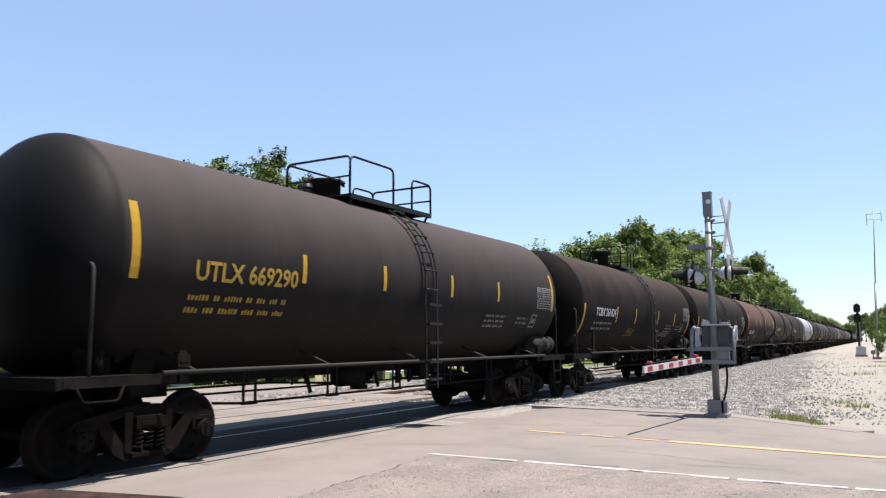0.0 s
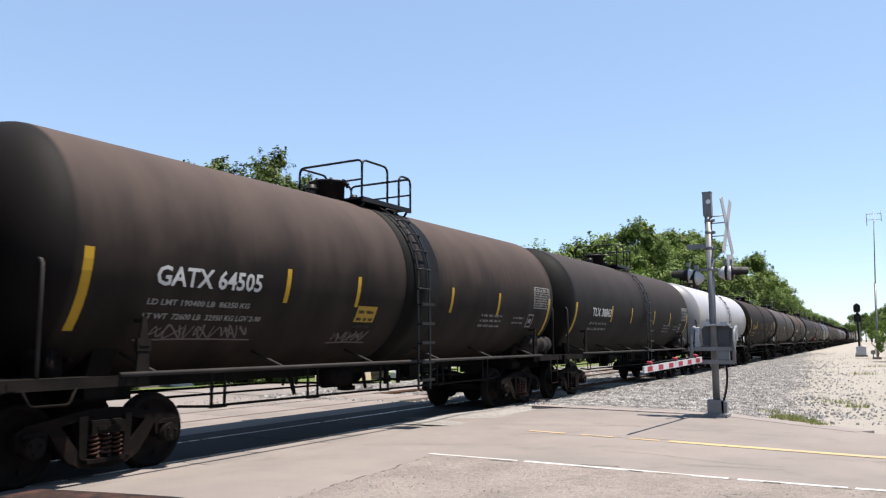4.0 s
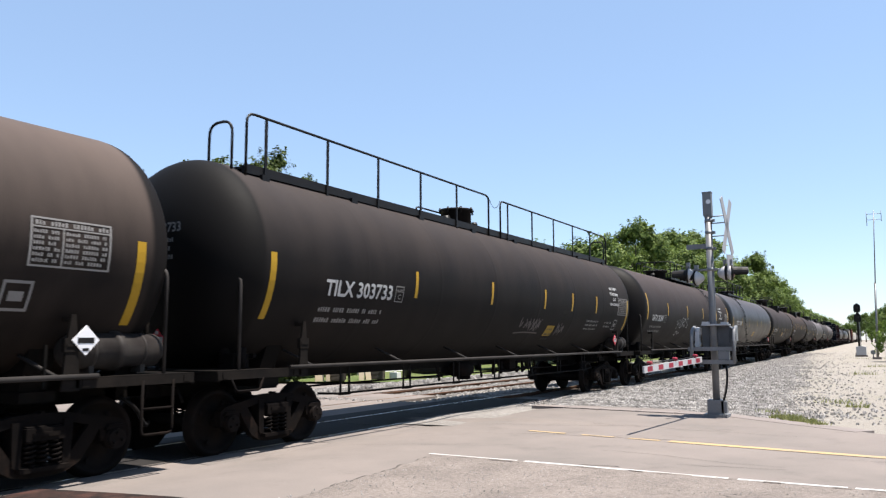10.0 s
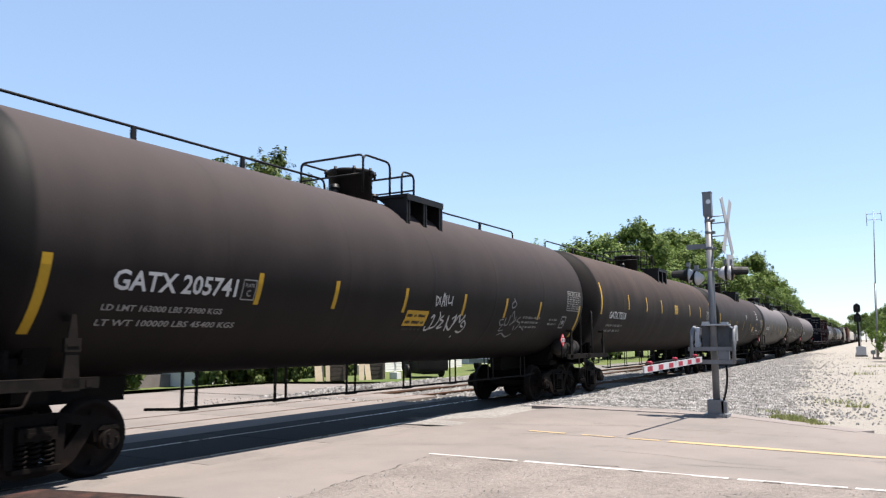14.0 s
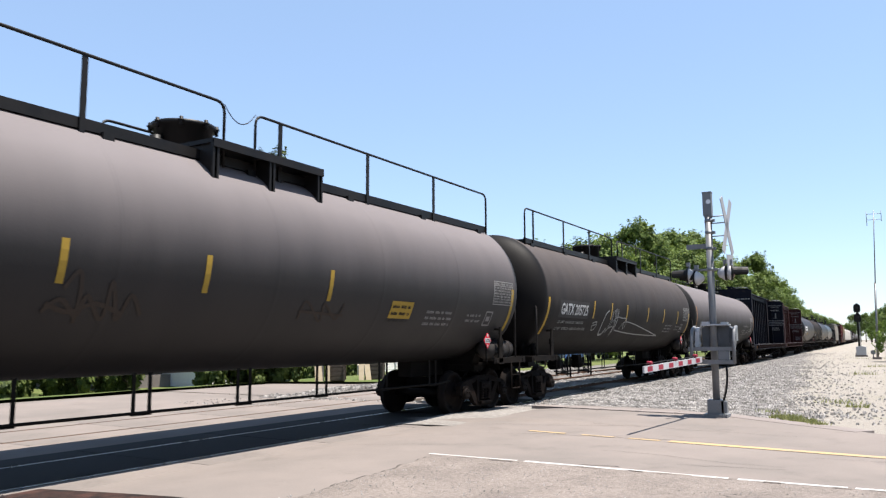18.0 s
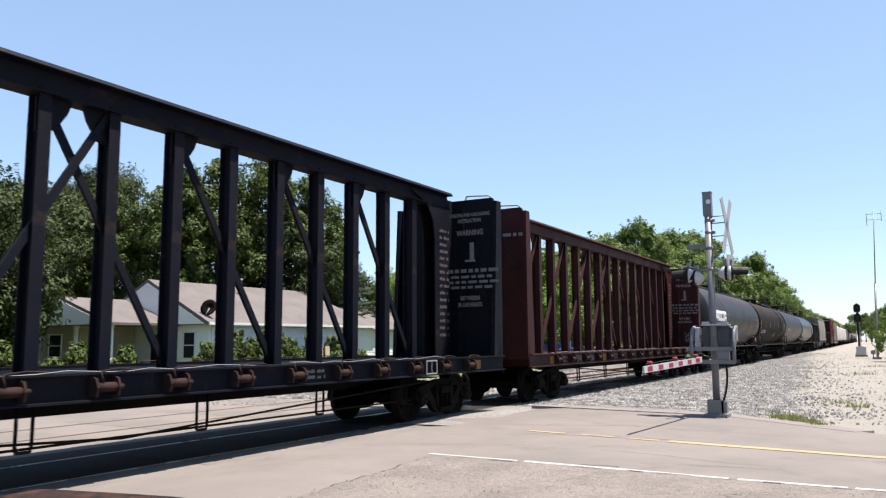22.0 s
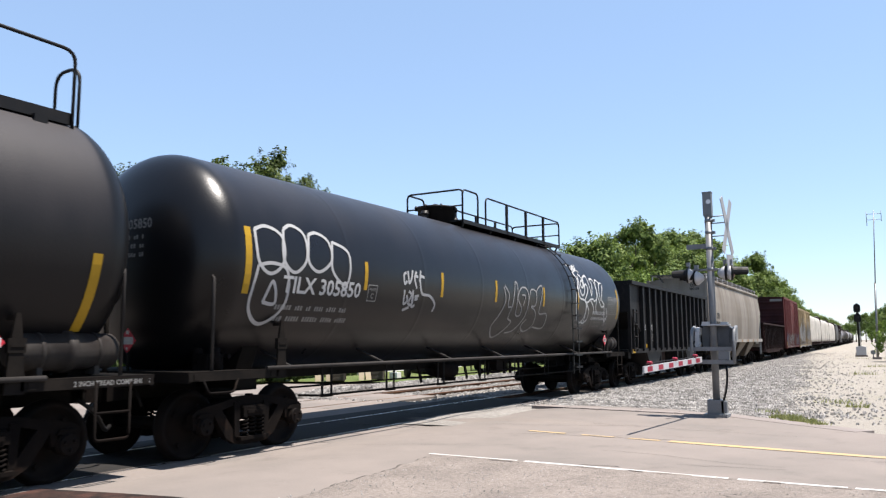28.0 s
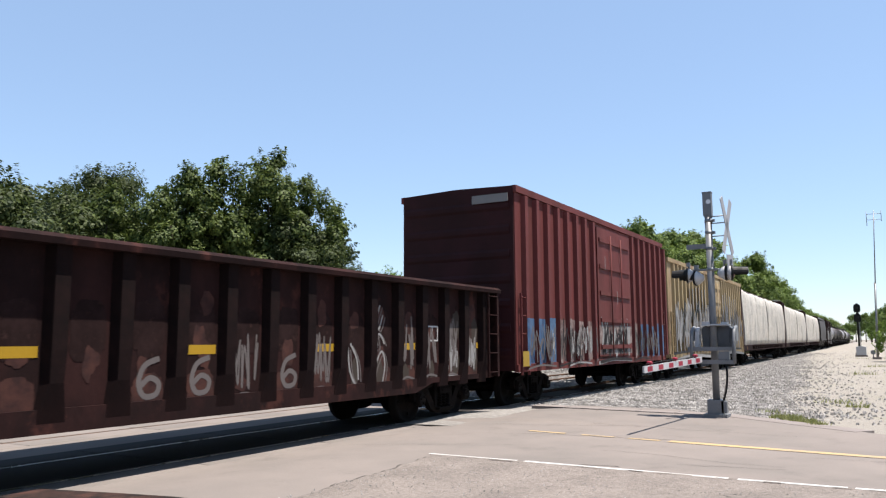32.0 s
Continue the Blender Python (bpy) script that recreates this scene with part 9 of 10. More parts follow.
def crossing_signal():
    sig = thing("crossing_signal", "grey crossing signal mast with lamps, crossbuck and lowered gate", "crossing signal", at=pose(-3.13, 15.86, 0))
    part("mast", one("mast", M_GREYPAINT, lambda bm: rod(bm, (0, 0, 0.3), (0.0, 0, 4.0), 0.068, 16)), sig)
    cap = part("mast_cap", one("mast_cap", M_GREYPAINT, lambda bm: (box(bm, (0.0, 0, 4.20), (0.165, 0.15, 0.46)), box(bm, (0.0, 0, 3.96), (0.14, 0.13, 0.06)), box(bm, (0, 0, 4.435), (0.18, 0.165, 0.02)))), sig)
    part("cap_plate", one("cap_plate", M_SIGNWHITE, lambda bm: rod(bm, (0.03, -0.076, 4.24), (0.03, -0.082, 4.24), 0.045, 14)), cap, "small white plate")
    part("base_casting", one("base_casting", M_GREYPAINT, lambda bm: (
        prism(bm, [(-0.22, -0.20), (0.22, -0.20), (0.22, 0.20), (-0.22, 0.20)], "Z", -0.05, 0.06),
        prism(bm, [(-0.15, -0.14), (0.15, -0.14), (0.15, 0.14), (-0.15, 0.14)], "Z", 0.06, 0.33),
        box(bm, (0.16, -0.08, 0.2), (0.1, 0.12, 0.22)))), sig)
    part("conduit", one("conduit", M_BLACK, lambda bm: pipe(bm, bent([(0.22, -0.05, 1.0), (0.24, -0.08, 0.75), (0.20, -0.08, 0.5), (0.14, -0.08, 0.3)], 0.12, 4), 0.022)), sig)
    mech = part("gate_mechanism", one("gate_mechanism", M_MECH, lambda bm: (
        prism(bm, [(-0.22, 1.34), (0.34, 1.34), (0.36, 1.42), (0.36, 1.70), (0.28, 1.76), (-0.18, 1.76), (-0.24, 1.70)], "Y", 0.04, 0.40),
        box(bm, (0.07, 0.03, 1.55), (0.44, 0.02, 0.32)), box(bm, (0.07, 0.015, 1.56), (0.06, 0.02, 0.10)))), sig)
    # pale material on lid and casting paints in the mechanism's highlights
    part("lid", one("lid", M_LAMPGREY, lambda bm: (box(bm, (0.05, 0.02, 1.785), (0.50, 0.30, 0.03)), box(bm, (-0.12, -0.06, 1.82), (0.14, 0.12, 0.05)), box(bm, (0.22, -0.02, 1.815), (0.12, 0.16, 0.04)))), mech, "sunlit pale lid of the mechanism")
    part("side_casting", one("side_casting", M_LAMPGREY, lambda bm: (rod(bm, (-0.24, 0.0, 1.66), (-0.34, 0.0, 1.66), 0.08, 12), box(bm, (-0.30, -0.02, 1.50), (0.08, 0.14, 0.30)), rod(bm, (-0.30, -0.12, 1.40), (-0.30, 0.1, 1.40), 0.05, 10))), mech, "sunlit pale side casting")
    part("shelf_bar", one("shelf_bar", M_GREYPAINT, lambda bm: box(bm, (-0.04, -0.22, 1.315), (0.82, 0.06, 0.075))), mech)
    for x in (-0.38, 0.41):
        part("arm_support", one("arm_support", M_GREYPAINT, lambda bm: (pipe(bm, bent([(x, 0.10, 1.74), (x, -0.14, 1.70), (x, -0.24, 1.45), (x, -0.26, 1.04)], 0.10, 3), 0.036), box(bm, (x, 0.02, 1.60), (0.05, 0.20, 0.26)))), mech)
    part("counterweight_bar", one("counterweight_bar", M_GREYPAINT, lambda bm: (box(bm, (0.03, -0.26, 1.065), (0.76, 0.05, 0.08)), box(bm, (0.22, -0.20, 1.19), (0.20, 0.10, 0.16)))), sig)
    # the lowered arm over the road, one board with stripes
    arm = part("gate_arm", one("gate_arm", M_LAMPGREY, lambda bm: box(bm, (0, -1.6, 0), (0.03, 3.2, 0.108))), sig, "red and white striped gate arm", at=pose(-0.18, -0.35, 1.11, 1.6, 0, -4.0))
    for k in range(6):
        part("red_stripe", one("red_stripe", M_STRIPE, lambda bm: box(bm, (0, -0.28 - k * 0.53, 0), (0.034, 0.24, 0.080))), arm)
    part("arm_wire", one("arm_wire", M_BLACK, lambda bm: pipe(bm, [(0, -0.2, 0.085), (0, -1.2, 0.075), (0, -2.1, 0.09), (0, -3.1, 0.08)], 0.008, 5)), arm)
    for y in (-0.4, -1.6, -2.9):
        part("arm_lamp", one("arm_lamp", M_STRIPE, lambda bm: (rod(bm, (-0.04, y, 0.095), (0.04, y, 0.095), 0.026, 12), box(bm, (0, y, 0.072), (0.03, 0.03, 0.03)))), arm)
    # crossbuck, seen nearly edge-on
    cb = part("crossbuck", one("crossbuck", M_SIGNBACK, lambda bm: [box(bm, (0.0, 0, 0), (0.012, 0.16, 1.22), Matrix.Rotation(radians(a), 3, "X")) for a in (28, -28)]), sig,
              "white crossbuck boards seen edge-on", at=pose(0.36, -0.05, 3.72, 0, 0, -7))
    for z in (-0.18, 0.08, 0.22):
        part("cross_bracket", one("cross_bracket", M_GALV, lambda bm: rod(bm, (-0.36, 0, z), (0.0, 0, z), 0.012, 6)), cb)
    part("track_sign", one("track_sign", M_SIGNBACK, lambda bm: box(bm, (0, 0, 0), (0.012, 0.26, 0.34))), sig, "small white sign plate", at=pose(0.38, -0.02, 2.98, 0, 0, -14))
    part("side_plate", one("side_plate", M_GREYPAINT, lambda bm: box(bm, (0, 0, 0), (0.40, 0.012, 0.10))), sig, at=pose(-0.26, 0.05, 3.36, 0, 0, 0))
    for z in (2.88, 3.3, 3.62, 3.86):
        part("mast_clamp", one("mast_clamp", M_GALV, lambda bm: (lathe(bm, [(z - 0.03, 0.066), (z - 0.03, 0.085), (z + 0.03, 0.085), (z + 0.03, 0.066)], "Z", (0.01, 0, 0), 14, False), box(bm, (0.1, 0, z), (0.05, 0.05, 0.05)))), sig)
    part("lamp_bar", one("lamp_bar", M_GALV, lambda bm: rod(bm, (-0.62, 0, 2.88), (0.55, 0, 2.88), 0.022, 8)), sig)

    def lamp(x, turn, z=2.68):
        ob = part("flasher", one("flasher", M_BLACK, lambda bm: (
            lathe(bm, [(-0.02, 0.02), (-0.02, 0.150), (0.0, 0.155), (0.02, 0.150), (0.02, 0.12), (0.0, 0.0)], "Y", (0, 0, 0), 24, False))), sig, "black flasher lamp backing disc", at=pose(x, 0, z, 0, 0, turn))
        part("hood", one("hood", M_BLACK, lambda bm: hood(bm)), ob)
        part("lens", one("lens", M_GLASSRED, lambda bm: lathe(bm, [(-0.02, 0.12), (-0.045, 0.09), (-0.05, 0.01)], "Y", (0, 0, 0), 20, False)), ob)
        part("housing", one("housing", M_LAMPGREY, lambda bm: lathe(bm, [(0.022, 0.145), (0.05, 0.135), (0.10, 0.10), (0.15, 0.06), (0.17, 0.02)], "Y", (0, 0, 0), 20)), ob, "silver lamp housing")
        part("hanger", one("hanger", M_GALV, lambda bm: (rod(bm, (0, 0.05, 0.1), (0, 0.02, 0.22), 0.02, 8), box(bm, (0, 0.02, 0.22), (0.09, 0.07, 0.08)))), ob)

    def hood(bm):
        for k in range(11):
            a0, a1 = radians(-20 + 20 * k), radians(-20 + 20 * (k + 1))
            q = []
            for r, y, a in ((0.125, -0.02, a0), (0.125, -0.02, a1), (0.105, -0.30, a1), (0.105, -0.30, a0)):
                q.append(bm.verts.new((r * math.cos(a), y, r * math.sin(a))))
            bm.faces.new(q)
    lamp(-0.45, -86, 2.78)
    lamp(-0.29, -99, 2.72)
    lamp(0.30, 94, 2.80)
    lamp(0.40, 104, 2.80)
    return sig


crossing_signal()


# ---------------------------------------------------------------- the line signal, relay case and radio mast


def line_signal():
    s = thing("line_signal", "railway signal mast with two black heads", "railway signal", at=pose(-3.22, 84, -0.1))
    part("mast", one("mast", M_BLACK, lambda bm: rod(bm, (0, 0, 0), (0, 0, 5.0), 0.09, 10)), s)
    oval = [(0.30 * math.cos(a * math.pi / 8), 0.12 + 0.30 * math.sin(a * math.pi / 8)) for a in range(9)] + [(-0.30, -0.30), (-0.22, -0.40), (0.22, -0.40), (0.30, -0.30)]
    for z in (4.55, 3.62):
        head = part("signal_head", one("signal_head", M_BLACK, lambda bm: prism(bm, [(u, v + z) for u, v in oval], "Y", -0.16, -0.11)), s)
        part("hood", one("hood", M_BLACK, lambda bm: (rod(bm, (0, -0.16, z + 0.1), (0, -0.48, z + 0.1), 0.14, 12), box(bm, (0, 0.02, z), (0.3, 0.26, 0.5)))), head)
    part("ladder", one("ladder", M_GALV, lambda bm: m_car_ladder(bm, 0.3, 4.4, 0.4)), s, at=(0.1, 0.2, 0))
    part("base", one("base", M_KERB, lambda bm: box(bm, (0, 0, 0.12), (0.7, 0.7, 0.3))), s)
    c = thing("relay_case", "small silver railway relay case", "relay case", at=pose(-2.86, 78, -0.1) @ Matrix.Diagonal((1.4, 1.4, 1.05, 1)))
    part("case", one("case", M_LAMPGREY, lambda bm: (prism(bm, [(-0.28, 0.15), (0.28, 0.15), (0.28, 0.8), (0.31, 0.85), (0.0, 0.95), (-0.31, 0.85), (-0.28, 0.8)], "Y", -0.25, 0.25), box(bm, (0, -0.26, 0.48), (0.48, 0.03, 0.55)))), c)
    part("feet", one("feet", M_KERB, lambda bm: box(bm, (0, 0, 0.06), (0.7, 0.6, 0.22))), c)
    for (x, y, k) in ((-1.9, 76, 0.6),):
        d = thing("junction_box", "small grey metal junction box on a post", "junction box", at=pose(x, y, -0.1))
        part("box", one("box", M_GALV, lambda bm: prism(bm, [(-0.18, k - 0.3), (0.18, k - 0.3), (0.18, k), (0, k + 0.05), (-0.18, k)], "Y", -0.12, 0.12)), d)
        part("post", one("post", M_GALV, lambda bm: rod(bm, (0, 0, 0), (0, 0, k - 0.28), 0.04, 8)), d)


line_signal()


def radio_mast():
    m = thing("radio_mast", "slender leaning radio mast with small antennas beside a wooden post", "radio mast", at=pose(-1.5, 67.5, -0.1))
    part("pole", one("pole", M_GALV, lambda bm: (rod(bm, (0.06, 0, 0), (0.28, 0, 5.8), 0.07, 10), rod(bm, (0.28, 0, 5.8), (0.50, 0, 11.3), 0.045, 8, 0.03))), m)
    part("wood_post", one("wood_post", M_WOODPOLE, lambda bm: rod(bm, (0.1, 0.25, 0), (0.26, 0.25, 5.9), 0.08, 10)), m)
    part("antenna", one("antenna", M_GALV, lambda bm: (rod(bm, (0.0, 0, 11.2), (1.0, 0, 11.2), 0.02, 6), rod(bm, (0.0, 0, 10.75), (1.0, 0, 10.75), 0.02, 6),
                                                      rod(bm, (0.0, 0, 10.3), (0.0, 0, 11.45), 0.02, 6), rod(bm, (1.0, 0, 10.6), (1.0, 0, 11.45), 0.02, 6), rod(bm, (0.5, 0, 10.5), (0.5, 0, 11.5), 0.02, 6))), m)
    part("base", one("base", M_KERB, lambda bm: box(bm, (0.05, 0.1, 0.1), (0.6, 0.8, 0.25))), m)


radio_mast()


# ---------------------------------------------------------------- houses


def m_roof(bm, x0, x1, y0, y1, ze, zr, over, hip0=0.0, hip1=0.0):
    """A pitched roof with its ridge along y; hip: how far the ridge stops short of each end."""
    xm = (x0 + x1) / 2
    t = 0.12
    for dz in (0.0,):
        a = [(x0 - over, y0 - over, ze - 0.12), (x1 + over, y0 - over, ze - 0.12), (x1 + over, y1 + over, ze - 0.12), (x0 - over, y1 + over, ze - 0.12)]
        lo = [bm.verts.new(p) for p in a]
        hi = [bm.verts.new((p[0], p[1], p[2] + t)) for p in a]
        r0, r1 = bm.verts.new((xm, y0 - over + hip0, zr)), bm.verts.new((xm, y1 + over - hip1, zr))
        for i in range(4):
            j = (i + 1) % 4
            bm.faces.new((lo[i], lo[j], hi[j], hi[i]))
        bm.faces.new(lo[::-1])
        bm.faces.new((hi[0], hi[1], r0))
        bm.faces.new((hi[1], hi[2], r1, r0))
        bm.faces.new((hi[2], hi[3], r1))
        bm.faces.new((hi[3], hi[0], r0, r1))


def window_on(house, x, y, z, w, h, face):
    """A window in the east (face 'E') or south (face 'S') wall."""
    rz = 0 if face == "S" else 90
    f = part("window", one("window", M_TRIM, lambda bm: [box(bm, p, q) for p, q in (((0, -0.03, h / 2), (w + 0.16, 0.06, 0.08)), ((0, -0.03, -h / 2), (w + 0.16, 0.10, 0.08)),
                                                                                ((-w / 2, -0.03, 0), (0.08, 0.06, h)), ((w / 2, -0.03, 0), (0.08, 0.06, h)), ((0, -0.025, 0), (w, 0.04, 0.05)))]), house, at=pose(x, y, z, 0, 0, rz))
    part("pane", one("pane", M_WINDOW, lambda bm: box(bm, (0, 0.0, 0), (w, 0.03, h))), f)


def m_board(bm, n, h):
    prism(bm, [(0.0, -h / 2), (0.030, -h / 2), (0.012, h / 2), (0.0, h / 2)], "X", -n / 2, n / 2)


def walls(house, paint, x0, x1, y0, y1, z1, z0=-0.9):
    """Walls with lapped boards on the two sides that show."""
    w = part("walls", one("walls", paint, lambda bm: box(bm, ((x0 + x1) / 2, (y0 + y1) / 2, (z0 + z1) / 2), (x1 - x0, y1 - y0, z1 - z0))), house)
    d = z1 - z0
    m = int(d / 0.21)
    for k in range(m):
        z = z0 + d * (k + 0.5) / m
        part("board", mesh("board", paint, m_board, round(y1 - y0, 2), round(d / m, 3)), w, at=pose(x1, (y0 + y1) / 2, z, 0, 0, -90))
        part("board", mesh("board", paint, m_board, round(x1 - x0, 2), round(d / m, 3)), w, at=pose((x0 + x1) / 2, y0, z, 0, 0, 180))


def white_house():
    h = thing("house", "white ranch house with a brown-grey shingle roof and a porch", "house")
    x0, x1, y0, y1 = -40.0, -31.0, 28.6, 43.2
    walls(h, M_SIDING, x0, x1, y0, y1, 2.5)
    part("gable", one("gable", M_SIDING, lambda bm: prism(bm, [(x0 - 0.05, 2.46), (x1 + 0.05, 2.46), ((x0 + x1) / 2, 4.78)], "Y", y0 - 0.375, y0 - 0.30)), h)
    part("roof", one("roof", M_SHINGLE, lambda bm: m_roof(bm, x0, x1, y0, y1, 2.55, 4.98, 0.35, 0.0, 2.4)), h)
    part("fascia", one("fascia", M_TRIM, lambda bm: (box(bm, (x1 + 0.38, (y0 + y1) / 2, 2.48), (0.10, y1 - y0 + 0.7, 0.14)),)), h)
    part("downspout", one("downspout", M_TRIM, lambda bm: box(bm, (x1 + 0.06, y0 + 0.15, 0.8), (0.09, 0.09, 3.4))), h)
    for y in (30.1, 33.8, 39.5):
        window_on(h, x1 + 0.02, y, 1.28, 0.75, 1.0, "E")
    window_on(h, -32.4, y0 - 0.02, 1.35, 0.9, 1.4, "S")
    part("door", one("door", M_IRON, lambda bm: box(bm, (-34.9, y0 - 0.03, 0.87), (0.95, 0.08, 2.1))), h, "dark front door")
    dish = part("satellite_dish", one("satellite_dish", M_IRON, lambda bm: lathe(bm, [(0.0, 0.02), (0.05, 0.25), (0.14, 0.45), (0.17, 0.45), (0.07, 0.24), (0.03, 0.02)], "Y", (0, 0, 0), 20)), h, "dark satellite dish", at=pose(-31.3, 28.9, 3.28, 20, 0, 200))
    part("dish_arm", one("dish_arm", M_GALV, lambda bm: rod(bm, (0, 0.05, 0), (0.1, 0.15, -0.5), 0.03, 6)), dish)
    for (x, y, z) in ((-35.0, 37.5, 5.2), (-34.2, 34.0, 5.1)):
        part("vent_pipe", one("vent_pipe", M_GALV, lambda bm: (rod(bm, (x, y, 4.2), (x, y, z + 0.15), 0.06, 8), rod(bm, (x, y, z + 0.1), (x, y, z + 0.22), 0.12, 8))), h)
    # porch wing on the south side
    walls(h, M_CREAM, -41.0, -36.8, 25.2, 28.5, 2.4)
    part("porch_roof", one("porch_roof", M_SHINGLE, lambda bm: m_roof(bm, -41.2, -33.4, 24.6, 29.2, 2.5, 3.9, 0.3, 0.0, 0.0)), h)
    part("porch_gable", one("porch_gable", M_SIDING, lambda bm: prism(bm, [(-41.2, 2.42), (-33.4, 2.42), (-37.3, 3.72)], "Y", 24.27, 24.33)), h)
    for x in (-36.4, -33.6):
        part("porch_post", one("porch_post", M_TRIM, lambda bm: (box(bm, (x, 24.7, 0.78), (0.16, 0.16, 3.24)), box(bm, (x, 24.7, -0.74), (0.24, 0.24, 0.2)), box(bm, (x, 24.7, 2.32), (0.24, 0.24, 0.12)))), h)
    window_on(h, -38.8, 25.17, 1.35, 1.1, 1.2, "S")
    part("step", one("step", M_KERB, lambda bm: box(bm, (-35.0, 26.6, -0.53), (2.6, 3.8, 0.7))), h)


white_house()


def far_house(name, label, x0, x1, y0, y1, ze, zr, wall, hip):
    h = thing(name, label, "house")
    walls(h, wall, x0, x1, y0, y1, ze)
    part("roof", one("roof", M_SHINGLE, lambda bm: m_roof(bm, x0, x1, y0, y1, ze + 0.05, zr, 0.4, hip, hip)), h)
    for y in steps(y0 + 2, y1 - 2, 4.0):
        window_on(h, x1 + 0.02, y, 1.4, 0.9, 1.1, "E")
    window_on(h, (x0 + x1) / 2 + 1.2, y0 - 0.02, 1.4, 1.0, 1.1, "S")
    part("garage_door", one("garage_door", M_TRIM, lambda bm: [box(bm, (x1 + 0.03, y0 + 1.6, -0.6 + 0.5 * k), (0.06, 2.4, 0.46)) for k in range(4)]), h)


far_house("house", "grey house with a hipped brown-grey roof", -44.0, -34.5, 47.0, 62.0, 2.4, 4.4, M_SIDING, 3.5)
far_house("house", "white house half hidden by trees", -46.0, -37.0, 70.0, 80.0, 2.6, 5.0, M_SIDING, 0.0)


# ---------------------------------------------------------------- trees and bushes


def crown_mesh(key, material, seed, rx, rz, lumps, leaves, leaf, hollow=0.55, droop=0.0):
    """A crown of many small leaf pieces on overlapping lumps, uneven and with gaps."""
    rng = random.Random(seed)
    spheres = []
    for _ in range(lumps):
        a, e = rng.uniform(0, 2 * math.pi), rng.uniform(-0.75, 1.0)
        k = math.sqrt(max(0.05, 1 - e * e)) * rng.uniform(0.45, 0.95)
        spheres.append((rx * k * math.cos(a), rx * k * math.sin(a), rz * e * rng.uniform(0.7, 1.0), rng.uniform(0.16, 0.34) * rx))
    verts, faces = [], []
    sprigs = []
    for sx, sy, sz, sr in spheres:
        for _ in range(7):
            d = Vector((rng.gauss(0, 1), rng.gauss(0, 1), rng.gauss(0.35, 0.9))).normalized()
            sprigs.append((Vector((sx, sy, sz)) + d * sr * 0.8, (d + Vector((0, 0, 0.55))).normalized(), rng.uniform(0.10, 0.26) * rx))
    for i in range(leaves):
        if i % 5 < 2:
            o, d, n = rng.choice(sprigs)
            u = rng.random()
            p = o + d * n * u + Vector((rng.gauss(0, 1), rng.gauss(0, 1), rng.gauss(0, 1))) * 0.07 * rx * (1.1 - u)
        else:
            sx, sy, sz, sr = spheres[rng.randrange(lumps)]
            d = Vector((rng.gauss(0, 1), rng.gauss(0, 1), rng.gauss(0, 1) * 0.85)).normalized()
            r = sr * (hollow + (1.08 - hollow) * rng.random())
            p = Vector((sx, sy, sz)) + d * r
        n = (d * 1.2 + Vector((rng.uniform(-0.5, 0.5), rng.uniform(-0.5, 0.5), rng.uniform(-0.1, 0.8)))).normalized()
        t = n.cross(Vector((rng.uniform(-1, 1), rng.uniform(-1, 1), rng.uniform(-1, 1)))).normalized()
        b = n.cross(t)
        s = leaf * rng.uniform(0.6, 1.35)
        k = len(verts)
        verts += [tuple(p - t * s * 0.5), tuple(p + b * s * 0.32 - n * s * 0.06), tuple(p + t * s * 0.55 + n * s * droop), tuple(p - b * s * 0.34)]
        faces.append((k, k + 1, k + 2, k + 3))
    me = bpy.data.meshes.new(key)
    me.from_pydata(verts, [], faces)
    me.materials.append(material)
    return me


def trunk_mesh(seed, h, r, rx, rz, zc):
    """A tapered trunk with limbs that reach into the crown."""
    rng = random.Random(seed)

    def build(bm):
        lean = Vector((rng.uniform(-0.3, 0.3), rng.uniform(-0.3, 0.3), 0))
        pts = [Vector((0, 0, -0.3)), Vector((0, 0, h * 0.3)) + lean * 0.3, Vector((0, 0, h * 0.6)) + lean, Vector((0, 0, zc)) + lean * 1.3, Vector((0, 0, zc + rz * 0.6)) + lean]
        for i, (a, b) in enumerate(zip(pts, pts[1:])):
            rod(bm, a, b, r * (1.25 if i == 0 else 1 - 0.22 * i), 9, r * (1 - 0.22 * (i + 1)))
        for k in range(9):
            a = 2 * math.pi * k / 9 + rng.uniform(-0.3, 0.3)
            z0 = h * rng.uniform(0.45, 0.9)
            s = Vector((0, 0, z0)) + lean
            m = s + Vector((math.cos(a), math.sin(a), 0.7)) * rx * 0.35
            e = s + Vector((math.cos(a) * rx * 0.8, math.sin(a) * rx * 0.8, rz * rng.uniform(0.2, 0.8)))
            rod(bm, s, m, r * 0.38, 6, r * 0.24)
            rod(bm, m, e, r * 0.24, 6, r * 0.06)
            for q in range(2):
                e2 = m + Vector((rng.uniform(-1, 1), rng.uniform(-1, 1), rng.uniform(0.2, 1))) * rx * 0.4
                rod(bm, m, e2, r * 0.14, 5, r * 0.03)
    return one("trunk", M_BARK, build)


def tree(label, seed, h, rx, rz, material, leaves, leaf, lumps=26, r=0.28):
    """h: height of the crown's middle."""
    t = thing("tree", label, "tree", "trees by the railway")
    part("trunk", trunk_mesh(seed, h, r, rx, rz, h), t)
    part("crown", crown_mesh("crown", material, seed + 1, rx, rz, lumps, leaves, leaf), t, at=(0, 0, h))
    return t


